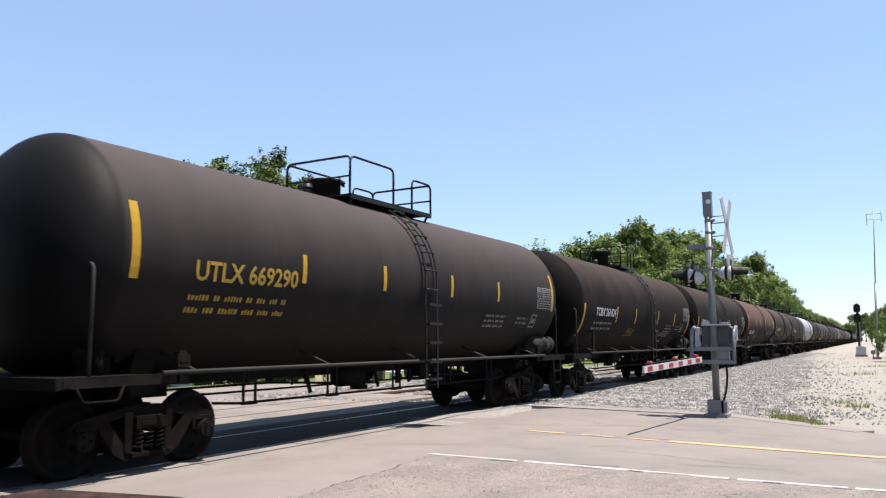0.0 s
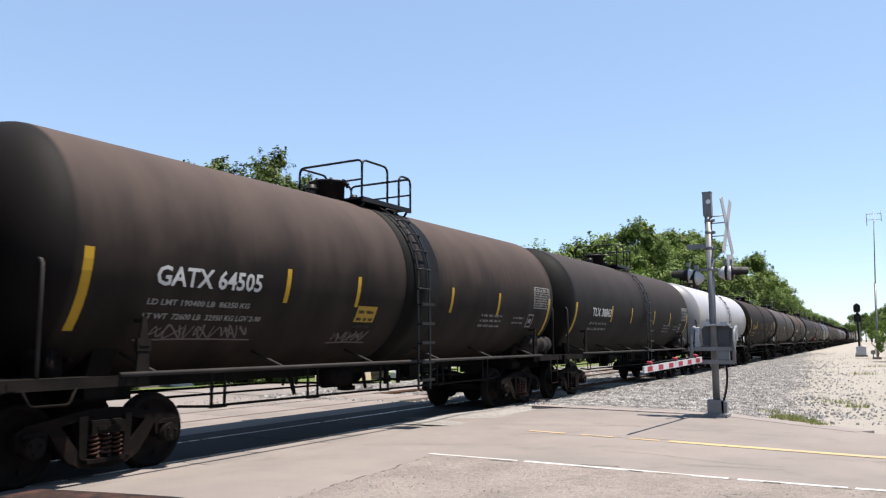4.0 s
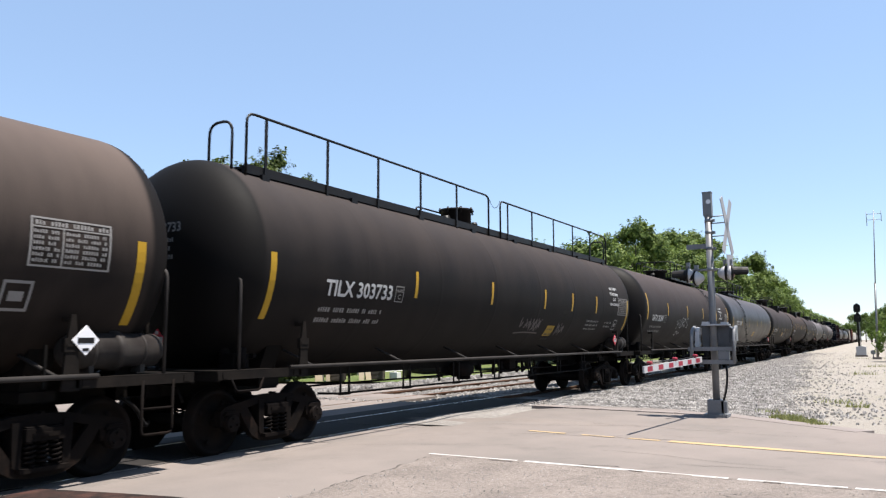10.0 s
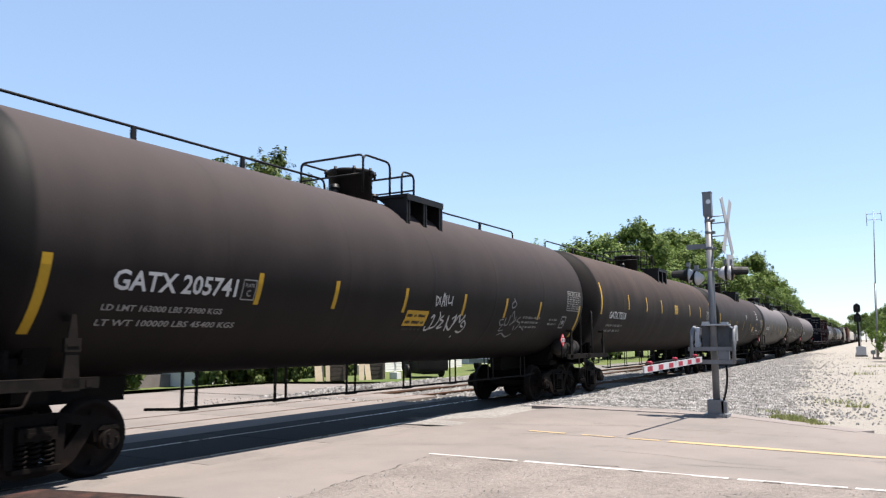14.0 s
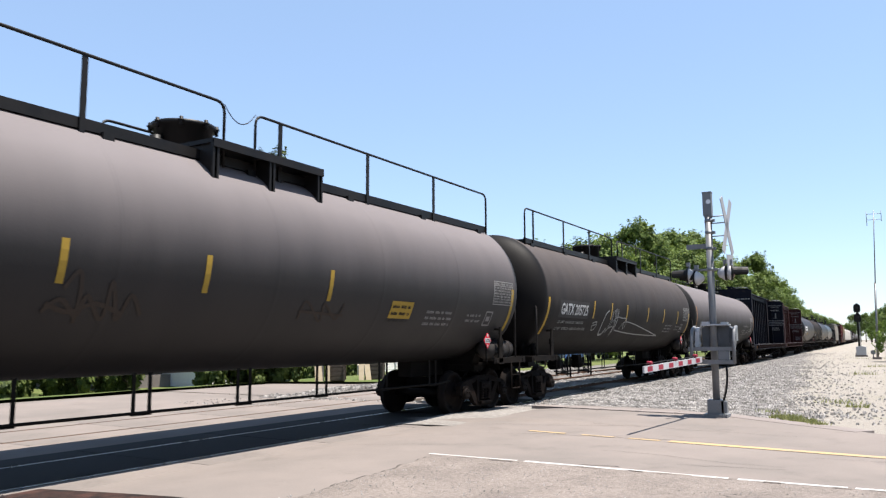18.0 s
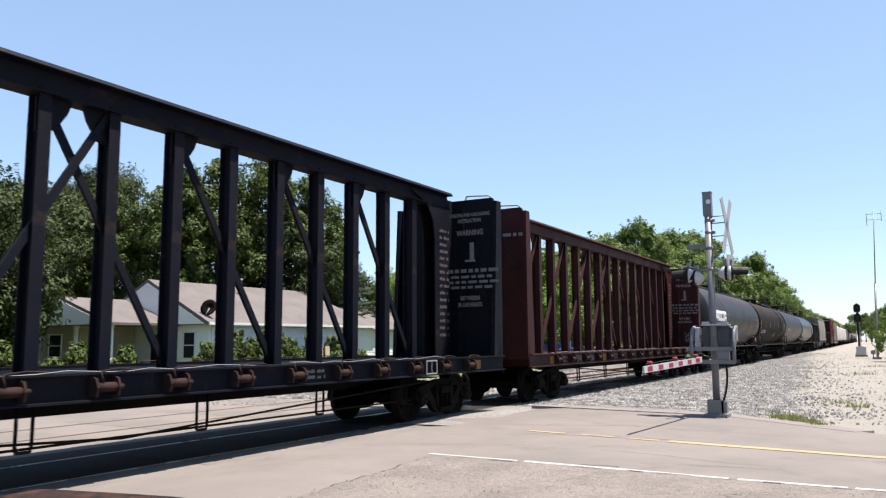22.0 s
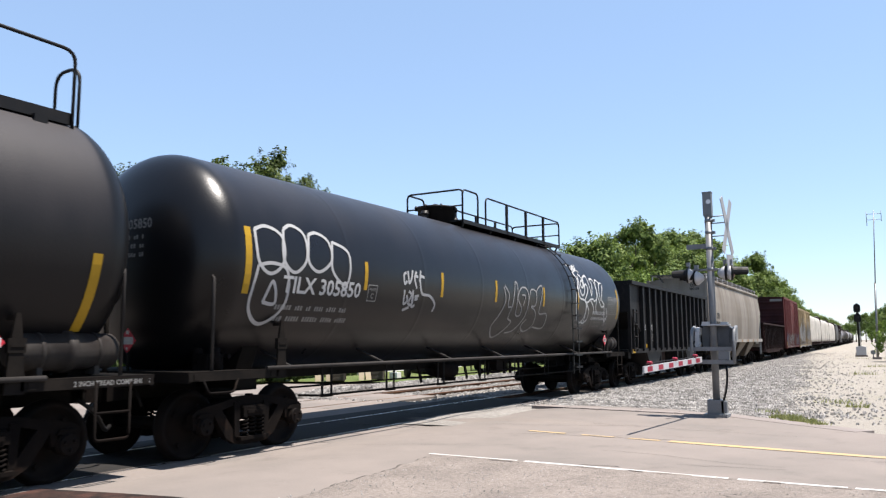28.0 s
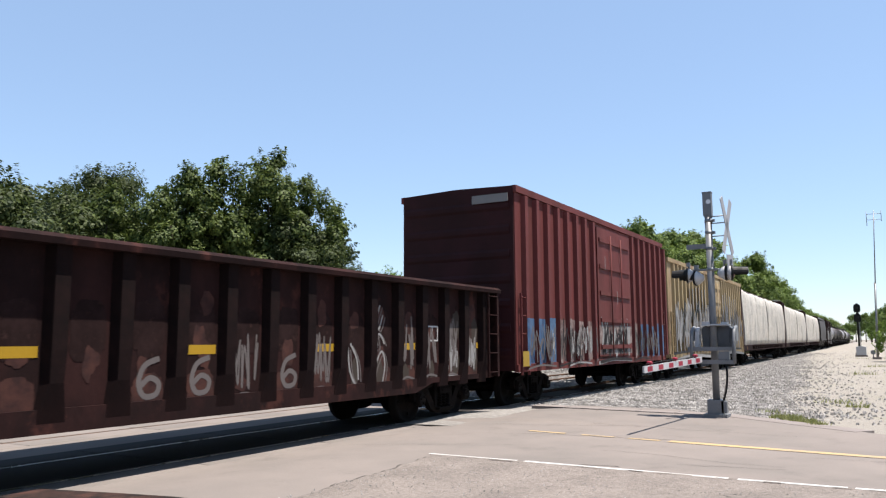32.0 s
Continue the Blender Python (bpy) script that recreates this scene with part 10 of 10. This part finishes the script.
def spruce(label, seed, h):
    """A ragged spruce: boughs that hang and turn up at the tips, with drooping sprays."""
    t = thing("tree", label, "tree", "trees by the railway")
    part("trunk", one("trunk", M_BARK, lambda bm: rod(bm, (0, 0, -0.3), (0, 0, h - 0.3), 0.28, 9, 0.03)), t)
    rng = random.Random(seed)
    verts, faces = [], []
    z = 1.0
    while z < h - 0.1:
        k = 7 if z < h - 2 else 4
        for i in range(k):
            a = 2 * math.pi * (i + rng.random()) / k
            z0 = z + rng.uniform(-0.25, 0.25)
            n = ((h - z0) * 0.36 + 0.22) * rng.uniform(0.55, 1.25)
            bow = rng.uniform(0.25, 0.55)
            m = max(5, int(n * 7))
            for q in range(m):
                u = (q + rng.random()) / m
                c = Vector((math.cos(a) * n * u, math.sin(a) * n * u, z0 - bow * n * u + 0.75 * bow * n * u * u))
                for side in (-1, 1, 0):
                    w = rng.uniform(0.22, 0.46) * (1 - 0.55 * u)
                    o = Vector((-math.sin(a) * side * w + math.cos(a) * 0.2, math.cos(a) * side * w + math.sin(a) * 0.2, -rng.uniform(0.12, 0.42) * (1.2 - 0.6 * u)))
                    d = Vector((math.cos(a), math.sin(a), 0.2)) * rng.uniform(0.06, 0.12)
                    b = len(verts)
                    verts += [tuple(c), tuple(c + o * 0.6 + d), tuple(c + o), tuple(c + o * 0.5 - d)]
                    faces.append((b, b + 1, b + 2, b + 3))
        z += 0.34
    me = bpy.data.meshes.new("crown")
    me.from_pydata(verts, [], faces)
    me.materials.append(L_SPRUCE)
    part("crown", me, t)
    return t


def plant(src, top, x, y, z_top, turn):
    """A copy of a tree, sized so that its crown ends at z_top."""
    g = land(x)
    k = 0.972 * (z_top - g) / top
    copy_thing(src, pose(x, y, g - 0.03, 0, 0, turn) @ Matrix.Diagonal((k, k, k, 1)))


def woods():
    rng = random.Random(77)
    big = tree("tall green maple behind the houses", 101, 9.6, 3.7, 7.2, L_MAPLE, 24000, 0.27, 44)
    big.matrix_basis = pose(-41.1, 43.7, land(-41.1))
    dark = tree("dark green oak behind the houses", 111, 8.0, 4.6, 4.6, L_SHADE, 20000, 0.26, 36)
    dark.matrix_basis = pose(-50.8, 31.9, land(-50.8))
    feather = tree("feathery grey-green tree behind the houses", 121, 13.0, 4.9, 4.4, L_SHADE, 22000, 0.24, 44, 0.35)
    feather.matrix_basis = pose(-61.0, 43.6, land(-61.0))
    yard = tree("broad leafy tree in the front yard", 131, 5.8, 3.6, 4.9, L_SHADE, 22000, 0.22, 40)
    yard.matrix_basis = pose(-35.5, 19.0, land(-35.5))
    sp = spruce("dark drooping spruce beside the houses", 141, 14.0)
    sp.matrix_basis = pose(-39.9, 50.2, land(-39.9))
    low = tree("light green young tree along the line", 151, 4.2, 3.2, 3.6, L_LIGHT, 14000, 0.20, 28, 0.16)
    low.matrix_basis = pose(-42.8, 61.6, land(-42.8))
    mid = tree("mixed green tree along the line", 161, 6.6, 3.7, 5.0, L_BELT, 18000, 0.25, 34, 0.22)
    mid.matrix_basis = pose(-20.4, 57.5, -2.4)
    tall = tree("tall dark tree in the belt along the line", 171, 8.8, 3.4, 5.0, L_BELT, 18000, 0.26, 32, 0.24)
    tall.matrix_basis = pose(-20.9, 71.0, -0.9)
    for (src, top, x, y, z) in (
            (big, 16.8, -43.6, 37.6, 14.3), (big, 16.8, -43.0, 40.5, 15.3), (big, 16.8, -39.5, 46.2, 14.6), (big, 16.8, -47.0, 34.0, 12.6), (dark, 12.6, -38.5, 44.0, 10.5), (dark, 12.6, -45.0, 42.0, 11.0),
            (dark, 12.6, -56.0, 37.0, 13.5), (dark, 12.6, -54.0, 28.5, 12.0), (dark, 12.6, -48.0, 29.0, 10.0), (dark, 12.6, -45.5, 25.5, 8.6), (yard, 10.7, -37.0, 16.0, 10.0), (yard, 10.7, -33.0, 14.5, 8.5),
            (dark, 12.6, -52.0, 36.5, 12.0), (big, 16.8, -52.0, 44.0, 14.5), (dark, 12.6, -40.8, 53.5, 8.0), (low, 7.9, -39.0, 57.5, 7.0), (low, 7.9, -45.0, 66.0, 8.4), (low, 7.9, -48.4, 75.9, 9.4), (mid, 11.6, -50.0, 80.0, 9.6),
            (mid, 11.6, -46.0, 83.0, 11.2), (mid, 11.6, -43.5, 85.0, 12.4), (mid, 11.6, -38.0, 86.0, 11.5), (low, 7.9, -33.0, 78.0, 7.8), (mid, 11.6, -31.0, 84.0, 10.4), (low, 7.9, -27.5, 72.0, 7.6), (dark, 12.6, -43.0, 70.0, 8.5),
            # the belt along the west side of the line
            (low, 7.9, -20.4, 45.5, 7.0), (low, 7.9, -21.8, 50.5, 7.9), (low, 7.9, -19.8, 53.5, 6.0), (mid, 11.6, -22.2, 55.0, 8.1), (low, 7.9, -19.4, 61.0, 6.6), (mid, 11.6, -21.5, 63.5, 9.7), (low, 7.9, -19.2, 66.5, 7.2),
            (mid, 11.6, -22.5, 68.0, 10.3), (low, 7.9, -19.5, 73.0, 7.8), (mid, 11.6, -21.4, 78.0, 12.0), (low, 7.9, -19.6, 81.5, 8.0), (tall, 13.8, -21.6, 90.5, 15.0), (mid, 11.6, -20.0, 85.0, 11.6), (mid, 11.6, -19.8, 94.0, 11.2),
            (tall, 13.8, -21.8, 104.5, 16.6), (tall, 13.8, -20.8, 99.0, 14.4), (mid, 11.6, -19.6, 101.0, 10.5), (mid, 11.6, -19.6, 110.0, 12.5), (mid, 11.6, -17.2, 96.0, 10.6), (tall, 13.8, -17.4, 118.0, 14.6), (mid, 11.6, -16.8, 112.0, 10.4),
            (mid, 11.6, -17.0, 126.0, 11.6), (mid, 11.6, -17.4, 136.0, 11.2), (mid, 11.6, -17.8, 146.0, 11.4), (mid, 11.6, -18.2, 158.0, 10.6), (mid, 11.6, -18.6, 170.0, 10.3), (tall, 13.8, -19.2, 184.0, 10.0), (mid, 11.6, -19.8, 200.0, 9.8),
            (tall, 13.8, -20.5, 220.0, 9.9), (mid, 11.6, -21.5, 245.0, 10.0), (tall, 13.8, -22.5, 275.0, 10.3), (mid, 11.6, -24.0, 310.0, 10.4), (tall, 13.8, -26.0, 355.0, 10.8), (mid, 11.6, -28.0, 410.0, 11.5), (tall, 13.8, -31.0, 480.0, 12.0), (mid, 11.6, -35.0, 570.0, 13.0),
            # the east side, far off and by the picture's edge
            (low, 7.9, 2.2, 74.0, 5.2), (low, 7.9, 2.6, 88.0, 6.5), (low, 7.9, 2.2, 104.0, 6.5), (mid, 11.6, 2.0, 130.0, 8.5), (mid, 11.6, 0.5, 165.0, 9.0), (mid, 11.6, -1.0, 205.0, 9.5), (mid, 11.6, -2.6, 250.0, 10.5), (mid, 11.6, -4.4, 300.0, 11.5), (tall, 13.8, -6.4, 360.0, 12.5), (tall, 13.8, -10.6, 420.0, 13.5), (mid, 11.6, -8.6, 400.0, 11.5), (tall, 13.8, -14.0, 450.0, 15.5), (mid, 11.6, -17.0, 470.0, 14.0), (tall, 13.8, -12.4, 480.0, 14.5), (mid, 11.6, -20.5, 500.0, 16.0), (low, 7.9, -7.4, 330.0, 7.5)):
        plant(src, top, x, y, z, rng.uniform(0, 360))
    bush = tree("green leafy bush at the roadside", 181, 1.5, 1.7, 1.7, L_LIGHT, 7000, 0.13, 22, 0.06)
    bush.matrix_basis = pose(0.35, 60.0, 0)
    plant(bush, 3.2, 1.6, 66.0, 3.6, 40)
    plant(bush, 3.2, 2.2, 50.0, 2.8, 140)
    # one sheet of far woods
    me = crown_mesh("far_woods", L_OAK, 191, 1.0, 1.0, 3, 10, 0.1)
    vs, fs = [], []
    for k in range(9000):
        a = rng.uniform(0, 1)
        x = -330 + 300 * a + rng.uniform(-6, 6)
        y = 330 + rng.uniform(-40, 40) + 240 * a
        z = (10 + 4 * noise.noise((x * 0.05, y * 0.05, 0))) * rng.random() ** 0.6
        s = rng.uniform(0.8, 2.2)
        p = Vector((x, y, z))
        t = Vector((rng.uniform(-1, 1), rng.uniform(-1, 1), rng.uniform(-1, 1))).normalized()
        b = t.cross(Vector((0.3, -0.8, 0.4))).normalized()
        i = len(vs)
        vs += [tuple(p - t * s), tuple(p + b * s), tuple(p + t * s), tuple(p - b * s)]
        fs.append((i, i + 1, i + 2, i + 3))
    me.clear_geometry()
    me.from_pydata(vs, [], fs)
    solid("far_woods", me, "distant line of green woods", "trees", "stuff")
    # hedges and shrubs before the houses
    shrub = tree("clipped green shrub before the house", 201, 0.6, 1.0, 0.75, L_MAPLE, 9000, 0.15, 26, 0.03)
    shrub.matrix_basis = pose(-28.9, 29.5, land(-28.9)) @ Matrix.Diagonal((1, 1, 1.35, 1))
    for (x, y, k, h) in ((-29.2, 31.2, 1.0, 1.3), (-29.0, 33.0, 1.1, 1.2), (-29.2, 34.9, 1.0, 1.3), (-29.0, 36.6, 1.1, 1.25), (-29.1, 38.4, 1.0, 1.2), (-25.2, 17.0, 1.0, 1.0), (-26.4, 15.2, 1.1, 1.1), (-24.6, 18.6, 0.9, 0.9), (-27.4, 13.4, 1.2, 1.1),
                         (-22.0, 20.4, 0.7, 0.75), (-21.2, 21.6, 0.75, 0.8), (-20.6, 22.9, 0.7, 0.8), (-22.6, 22.0, 0.9, 1.0), (-21.8, 23.6, 0.9, 1.0),
                         # the high dark hedge by the porch
                         (-36.2, 20.6, 1.3, 1.9), (-37.6, 21.6, 1.3, 2.0), (-38.9, 22.6, 1.3, 2.0), (-40.3, 23.4, 1.3, 1.9)):
        copy_thing(shrub, pose(x, y, land(x), 0, 0, rng.uniform(0, 360)) @ Matrix.Diagonal((k, k, h, 1)))


woods()


def weeds(name, label, spots, seed, h):
    rng = random.Random(seed)
    vs, fs = [], []
    for (x, y, r, n) in spots:
        for _ in range(n):
            a, d = rng.uniform(0, 2 * math.pi), r * math.sqrt(rng.random())
            px, py = x + d * math.cos(a), y + d * math.sin(a) * 0.6
            b = rng.uniform(0, math.pi)
            w, k = rng.uniform(0.008, 0.018), h * rng.uniform(0.4, 1.2)
            lx, ly = rng.uniform(-0.08, 0.08), rng.uniform(-0.08, 0.08)
            i = len(vs)
            vs += [(px - w * math.cos(b), py - w * math.sin(b), -0.05), (px + w * math.cos(b), py + w * math.sin(b), -0.05), (px + lx, py + ly, k)]
            fs.append((i, i + 1, i + 2))
    me = bpy.data.meshes.new(name)
    me.from_pydata(vs, [], fs)
    me.materials.append(L_GRASS)
    solid(name, me, label, "weeds", "stuff")


_rng = random.Random(9)
weeds("weeds", "dry green weeds growing from the gravel", [(-1.95, 16.35, 0.30, 420), (-1.6, 15.75, 0.26, 300), (-1.3, 15.2, 0.18, 90), (-2.4, 17.5, 0.3, 40)]
      + [(_rng.uniform(-2.2, 6), 16 + 26 * _rng.random() ** 1.3, _rng.uniform(0.2, 0.7), 60) for _ in range(10)], 4, 0.07)
weeds("far_weeds", "green weeds along the far verge", [(_rng.uniform(-2.5, 3), _rng.uniform(38, 90), _rng.uniform(0.5, 1.4), 60) for _ in range(14)], 5, 0.16)


# ---------------------------------------------------------------- vehicles beyond the tracks


def pickup(name, label, at, paint, length, cab):
    v = thing(name, label, "vehicle", at=at)
    L = length
    prof = [(-L / 2, 0.42), (L / 2, 0.42), (L / 2, 0.95), (L / 2 - 0.9, 1.05), (L / 2 - 1.6, 1.62), (L / 2 - 3.2, 1.68), (L / 2 - 3.6, 1.02), (-L / 2, 1.02)] if not cab else \
           [(-L / 2, 0.40), (L / 2, 0.40), (L / 2, 0.85), (L / 2 - 1.1, 0.98), (L / 2 - 1.9, 1.45), (-L / 2 + 1.2, 1.48), (-L / 2 + 0.3, 1.0), (-L / 2, 0.9)]
    part("body", one("body", paint, lambda bm: prism(bm, prof, "X", -0.88, 0.88)), v)
    part("side_glass", one("side_glass", M_WINDOW, lambda bm: [prism(bm, [(L / 2 - 1.55, 1.08), (L / 2 - 1.75, 1.50), (L / 2 - 2.9, 1.54), (L / 2 - 3.0, 1.08)], "X", s * 0.885 - 0.01, s * 0.885 + 0.01) for s in (-1, 1)]), v)
    part("windscreen", one("windscreen", M_WINDOW, lambda bm: box(bm, (0, L / 2 - 1.22, 1.32), (1.5, 0.03, 0.55), Matrix.Rotation(radians(50), 3, "X"))), v)
    for s in (-1, 1):
        for y in (-L / 2 + 0.95, L / 2 - 0.9):
            w = part("wheel", one("wheel", M_BLACK, lambda bm: lathe(bm, [(-0.11, 0.2), (-0.11, 0.32), (-0.08, 0.35), (0.08, 0.35), (0.11, 0.32), (0.11, 0.2)], "X", (0, 0, 0), 20)), v, at=(s * 0.8, y, 0.35))
            part("rim", one("rim", M_GALV, lambda bm: lathe(bm, [(-0.112, 0.02), (-0.112, 0.19), (0.112, 0.19), (0.112, 0.02)], "X", (0, 0, 0), 16)), w)
        part("head_lamp", one("head_lamp", M_SIGNWHITE, lambda bm: box(bm, (s * 0.65, L / 2, 0.78), (0.3, 0.04, 0.16))), v)
        part("tail_lamp", one("tail_lamp", M_RED, lambda bm: box(bm, (s * 0.75, -L / 2, 0.82), (0.16, 0.04, 0.26))), v)
    part("bumper", one("bumper", M_GALV, lambda bm: (box(bm, (0, L / 2 + 0.05, 0.5), (1.75, 0.12, 0.2)), box(bm, (0, -L / 2 - 0.05, 0.5), (1.75, 0.12, 0.2)))), v)


M_PLYWOOD = surface("weathered_plywood", (0.34, 0.27, 0.17), 0.8, second=(0.42, 0.37, 0.29), amount=0.6, size=0.5, fine=18, bump=0.1, depth=0.003)
M_CARWHITE = plain("white_car_paint", (0.75, 0.75, 0.74), 0.3)
M_CARBLUE = plain("blue_car_paint", (0.05, 0.12, 0.30), 0.3)
pickup("pickup_truck", "white pickup truck parked beyond the tracks", pose(-18.3, 37.5, 0.0, 0, 0, 8), M_CARWHITE, 5.6, False)
pickup("car", "blue car parked beyond the tracks", pose(-19.0, 47.5, 0.0, 0, 0, 5), M_CARBLUE, 4.5, True)
pickup("pickup_truck", "white pickup truck parked beyond the tracks", pose(-22.5, 66.0, land(-22.5) + 0.02, 0, 0, 185), M_CARWHITE, 5.4, False)


def yard_things():
    b = thing("utility_box", "tan metal utility box on the lawn", "utility box", at=pose(-24.6, 33.6, land(-24.6), 0, 0, 15))
    part("cabinet", one("cabinet", M_CREAM, lambda bm: prism(bm, [(-0.35, 0.0), (0.35, 0.0), (0.35, 0.75), (0.2, 0.9), (-0.2, 0.9), (-0.35, 0.75)], "X", -0.3, 0.3)), b)
    part("plinth", one("plinth", M_KERB, lambda bm: box(bm, (0, 0, 0.04), (0.8, 0.9, 0.12))), b)
    # old boards, crates and a cart left at the edge of the yard
    for (x, y, tilt, w, h, turn) in ((-18.9, 22.95, -14, 0.34, 1.42, 52), (-18.62, 23.1, -10, 0.16, 1.34, 48), (-17.98, 24.35, -18, 0.2, 0.8, 40), (-17.82, 24.6, -14, 0.24, 0.62, 66)):
        board = thing("board", "pale plywood board leaning on a crate", "board", "leaning boards", at=pose(x, y, 0.012, tilt, 0, turn))
        part("sheet", one("sheet", M_PLYWOOD, lambda bm: (box(bm, (0, 0, h / 2), (w, 0.02, h)), box(bm, (w * 0.3, 0.03, h / 2), (0.06, 0.04, h * 0.98)))), board)
    for (x, y, n, turn) in ((-18.72, 23.75, 0.62, 34), (-17.95, 25.2, 0.66, 30)):
        c = thing("crate", "dark brown wooden crate in the yard", "crate", "crates", at=pose(x, y, 0.012, 0, 0, turn))
        for k in range(4):
            part("slat", mesh("slat", M_TIE, lambda bm, w: box(bm, (0, 0, 0), (w, w, 0.15)), n), c, at=(0, 0, 0.09 + 0.165 * k))
        for (u, v) in ((-1, -1), (-1, 1), (1, -1), (1, 1)):
            part("corner_post", one("corner_post", M_TIE, lambda bm: box(bm, (u * n / 2, v * n / 2, 0.34), (0.07, 0.07, 0.68))), c)
    p = thing("marker_post", "white plastic marker post on a block", "post", at=pose(-17.35, 25.75, 0.012))
    part("post", one("post", M_TRIM, lambda bm: rod(bm, (0, 0, 0.2), (0, 0, 1.0), 0.045, 8)), p)
    part("block", one("block", M_TRIM, lambda bm: box(bm, (0, 0, 0.13), (0.36, 0.3, 0.26))), p)
    t = thing("utility_trailer", "low black utility trailer in the yard", "trailer", at=pose(-16.95, 27.3, 0.01, 0, 0, 52))
    part("bed", one("bed", M_BLACK, lambda bm: (box(bm, (0, 0, 0.34), (1.25, 2.1, 0.08)), box(bm, (0, 0, 0.22), (0.8, 1.9, 0.1)))), t)
    for (u, v, a, b) in ((0.62, 0, 0.04, 2.1), (-0.62, 0, 0.04, 2.1), (0, 1.04, 1.25, 0.04), (0, -1.04, 1.25, 0.04)):
        part("side_board", one("side_board", M_BLACK, lambda bm: box(bm, (u, v, 0.56), (a, b, 0.36))), t)
    for s in (-1, 1):
        w = part("wheel", one("wheel", M_BLACK, lambda bm: lathe(bm, [(-0.08, 0.12), (-0.08, 0.25), (-0.05, 0.28), (0.05, 0.28), (0.08, 0.25), (0.08, 0.12)], "X", (0, 0, 0), 18)), t, at=(s * 0.74, 0, 0.28))
        part("rim", one("rim", M_GALV, lambda bm: lathe(bm, [(-0.06, 0.02), (-0.06, 0.12), (0.06, 0.12), (0.06, 0.02)], "X", (0, 0, 0), 12)), w)
    part("drawbar", one("drawbar", M_BLACK, lambda bm: rod(bm, (0, 1.0, 0.3), (0, 2.0, 0.26), 0.04, 8)), t)


yard_things()


# the dark ridge of old asphalt at the lot's corner
def ridge(bm):
    prism(bm, [(-7.62, 4.86), (-7.3, 4.95), (-6.7, 5.11), (-6.1, 5.25), (-5.7, 5.28), (-5.6, 4.7), (-6.6, 4.5), (-7.6, 4.4)], "Z", -0.12, 0.022)


solid("old_kerb", one("old_kerb", M_OLDKERB, ridge), "dark broken edge of an old kerb", "kerb")


# ---------------------------------------------------------------- what moves
# metres that the train has gone by each second of the clip
GONE = [(0, 0.0), (2, 29.77), (4, 59.5), (6, 89.18), (8, 118.8), (10, 148.2), (12, 177.21), (14, 205.86), (16, 234.19), (18, 262.45), (20, 290.67), (22, 318.77), (24, 346.67),
        (26, 374.48), (28, 402.28), (30, 430.08), (32, 457.88)]


def gone(t):
    for (a, u), (b, v) in zip(GONE, GONE[1:]):
        if t <= b:
            return u + (v - u) * (t - a) / (b - a)
    return GONE[-1][1]


def on_track(y):
    return pose(TRACK_X - swing(y), y, 0, 0, 0, math.degrees(math.atan(heading(y))))


# when each car, from the first, stands abreast of the road's near part
ABREAST = (None, 0, 1, 2, 3, 4, 4, 6.0, 7, 8, 9, 10, 11.5, 12.5, 14, 14.5, 16.5, 17.5, 18.5, 20, 21.3, 22.6, 24.2, 25.5, 27.0, 28, 29.3, 30.4, 32, 32)


def slack(y):
    """The couplings run out a little on the last metres before the road."""
    return 0.04 * max(0.0, 22.0 - max(y, 9.0))


def motions():
    # every car rolls towards the road on the same track at the same speed
    for k, (car, mid) in enumerate(CARS):
        t0 = ABREAST[k] if k < len(ABREAST) else None
        ref = 0.0 if t0 is None else slack(mid - gone(t0))
        rows = []
        for i in range(0, 33 * 2 - 1):
            y = mid - gone(i / 2)
            rows.append((i / 2, on_track(y - slack(y) + ref)))
        walk(car, rows)
    # the wheelsets turn as far as the train goes; all in step
    for s in (-1, 1):
        first = WHEELS[s][0]
        rows = []
        for f in range(0, 32 * FPS + 1):
            t = f / FPS
            rows.append((t, pose(0, s * 0.89, AXLE_R, math.degrees(gone(t) / AXLE_R), 0, 0)))
        walk(first, rows)
        act, slot = first.animation_data.action, first.animation_data.action_slot
        for w in WHEELS[s][1:]:
            w.rotation_mode = "QUATERNION"
            w.animation_data_create()
            w.animation_data.action = act
            w.animation_data.action_slot = slot


freight_cars()
sprayed()
motions()
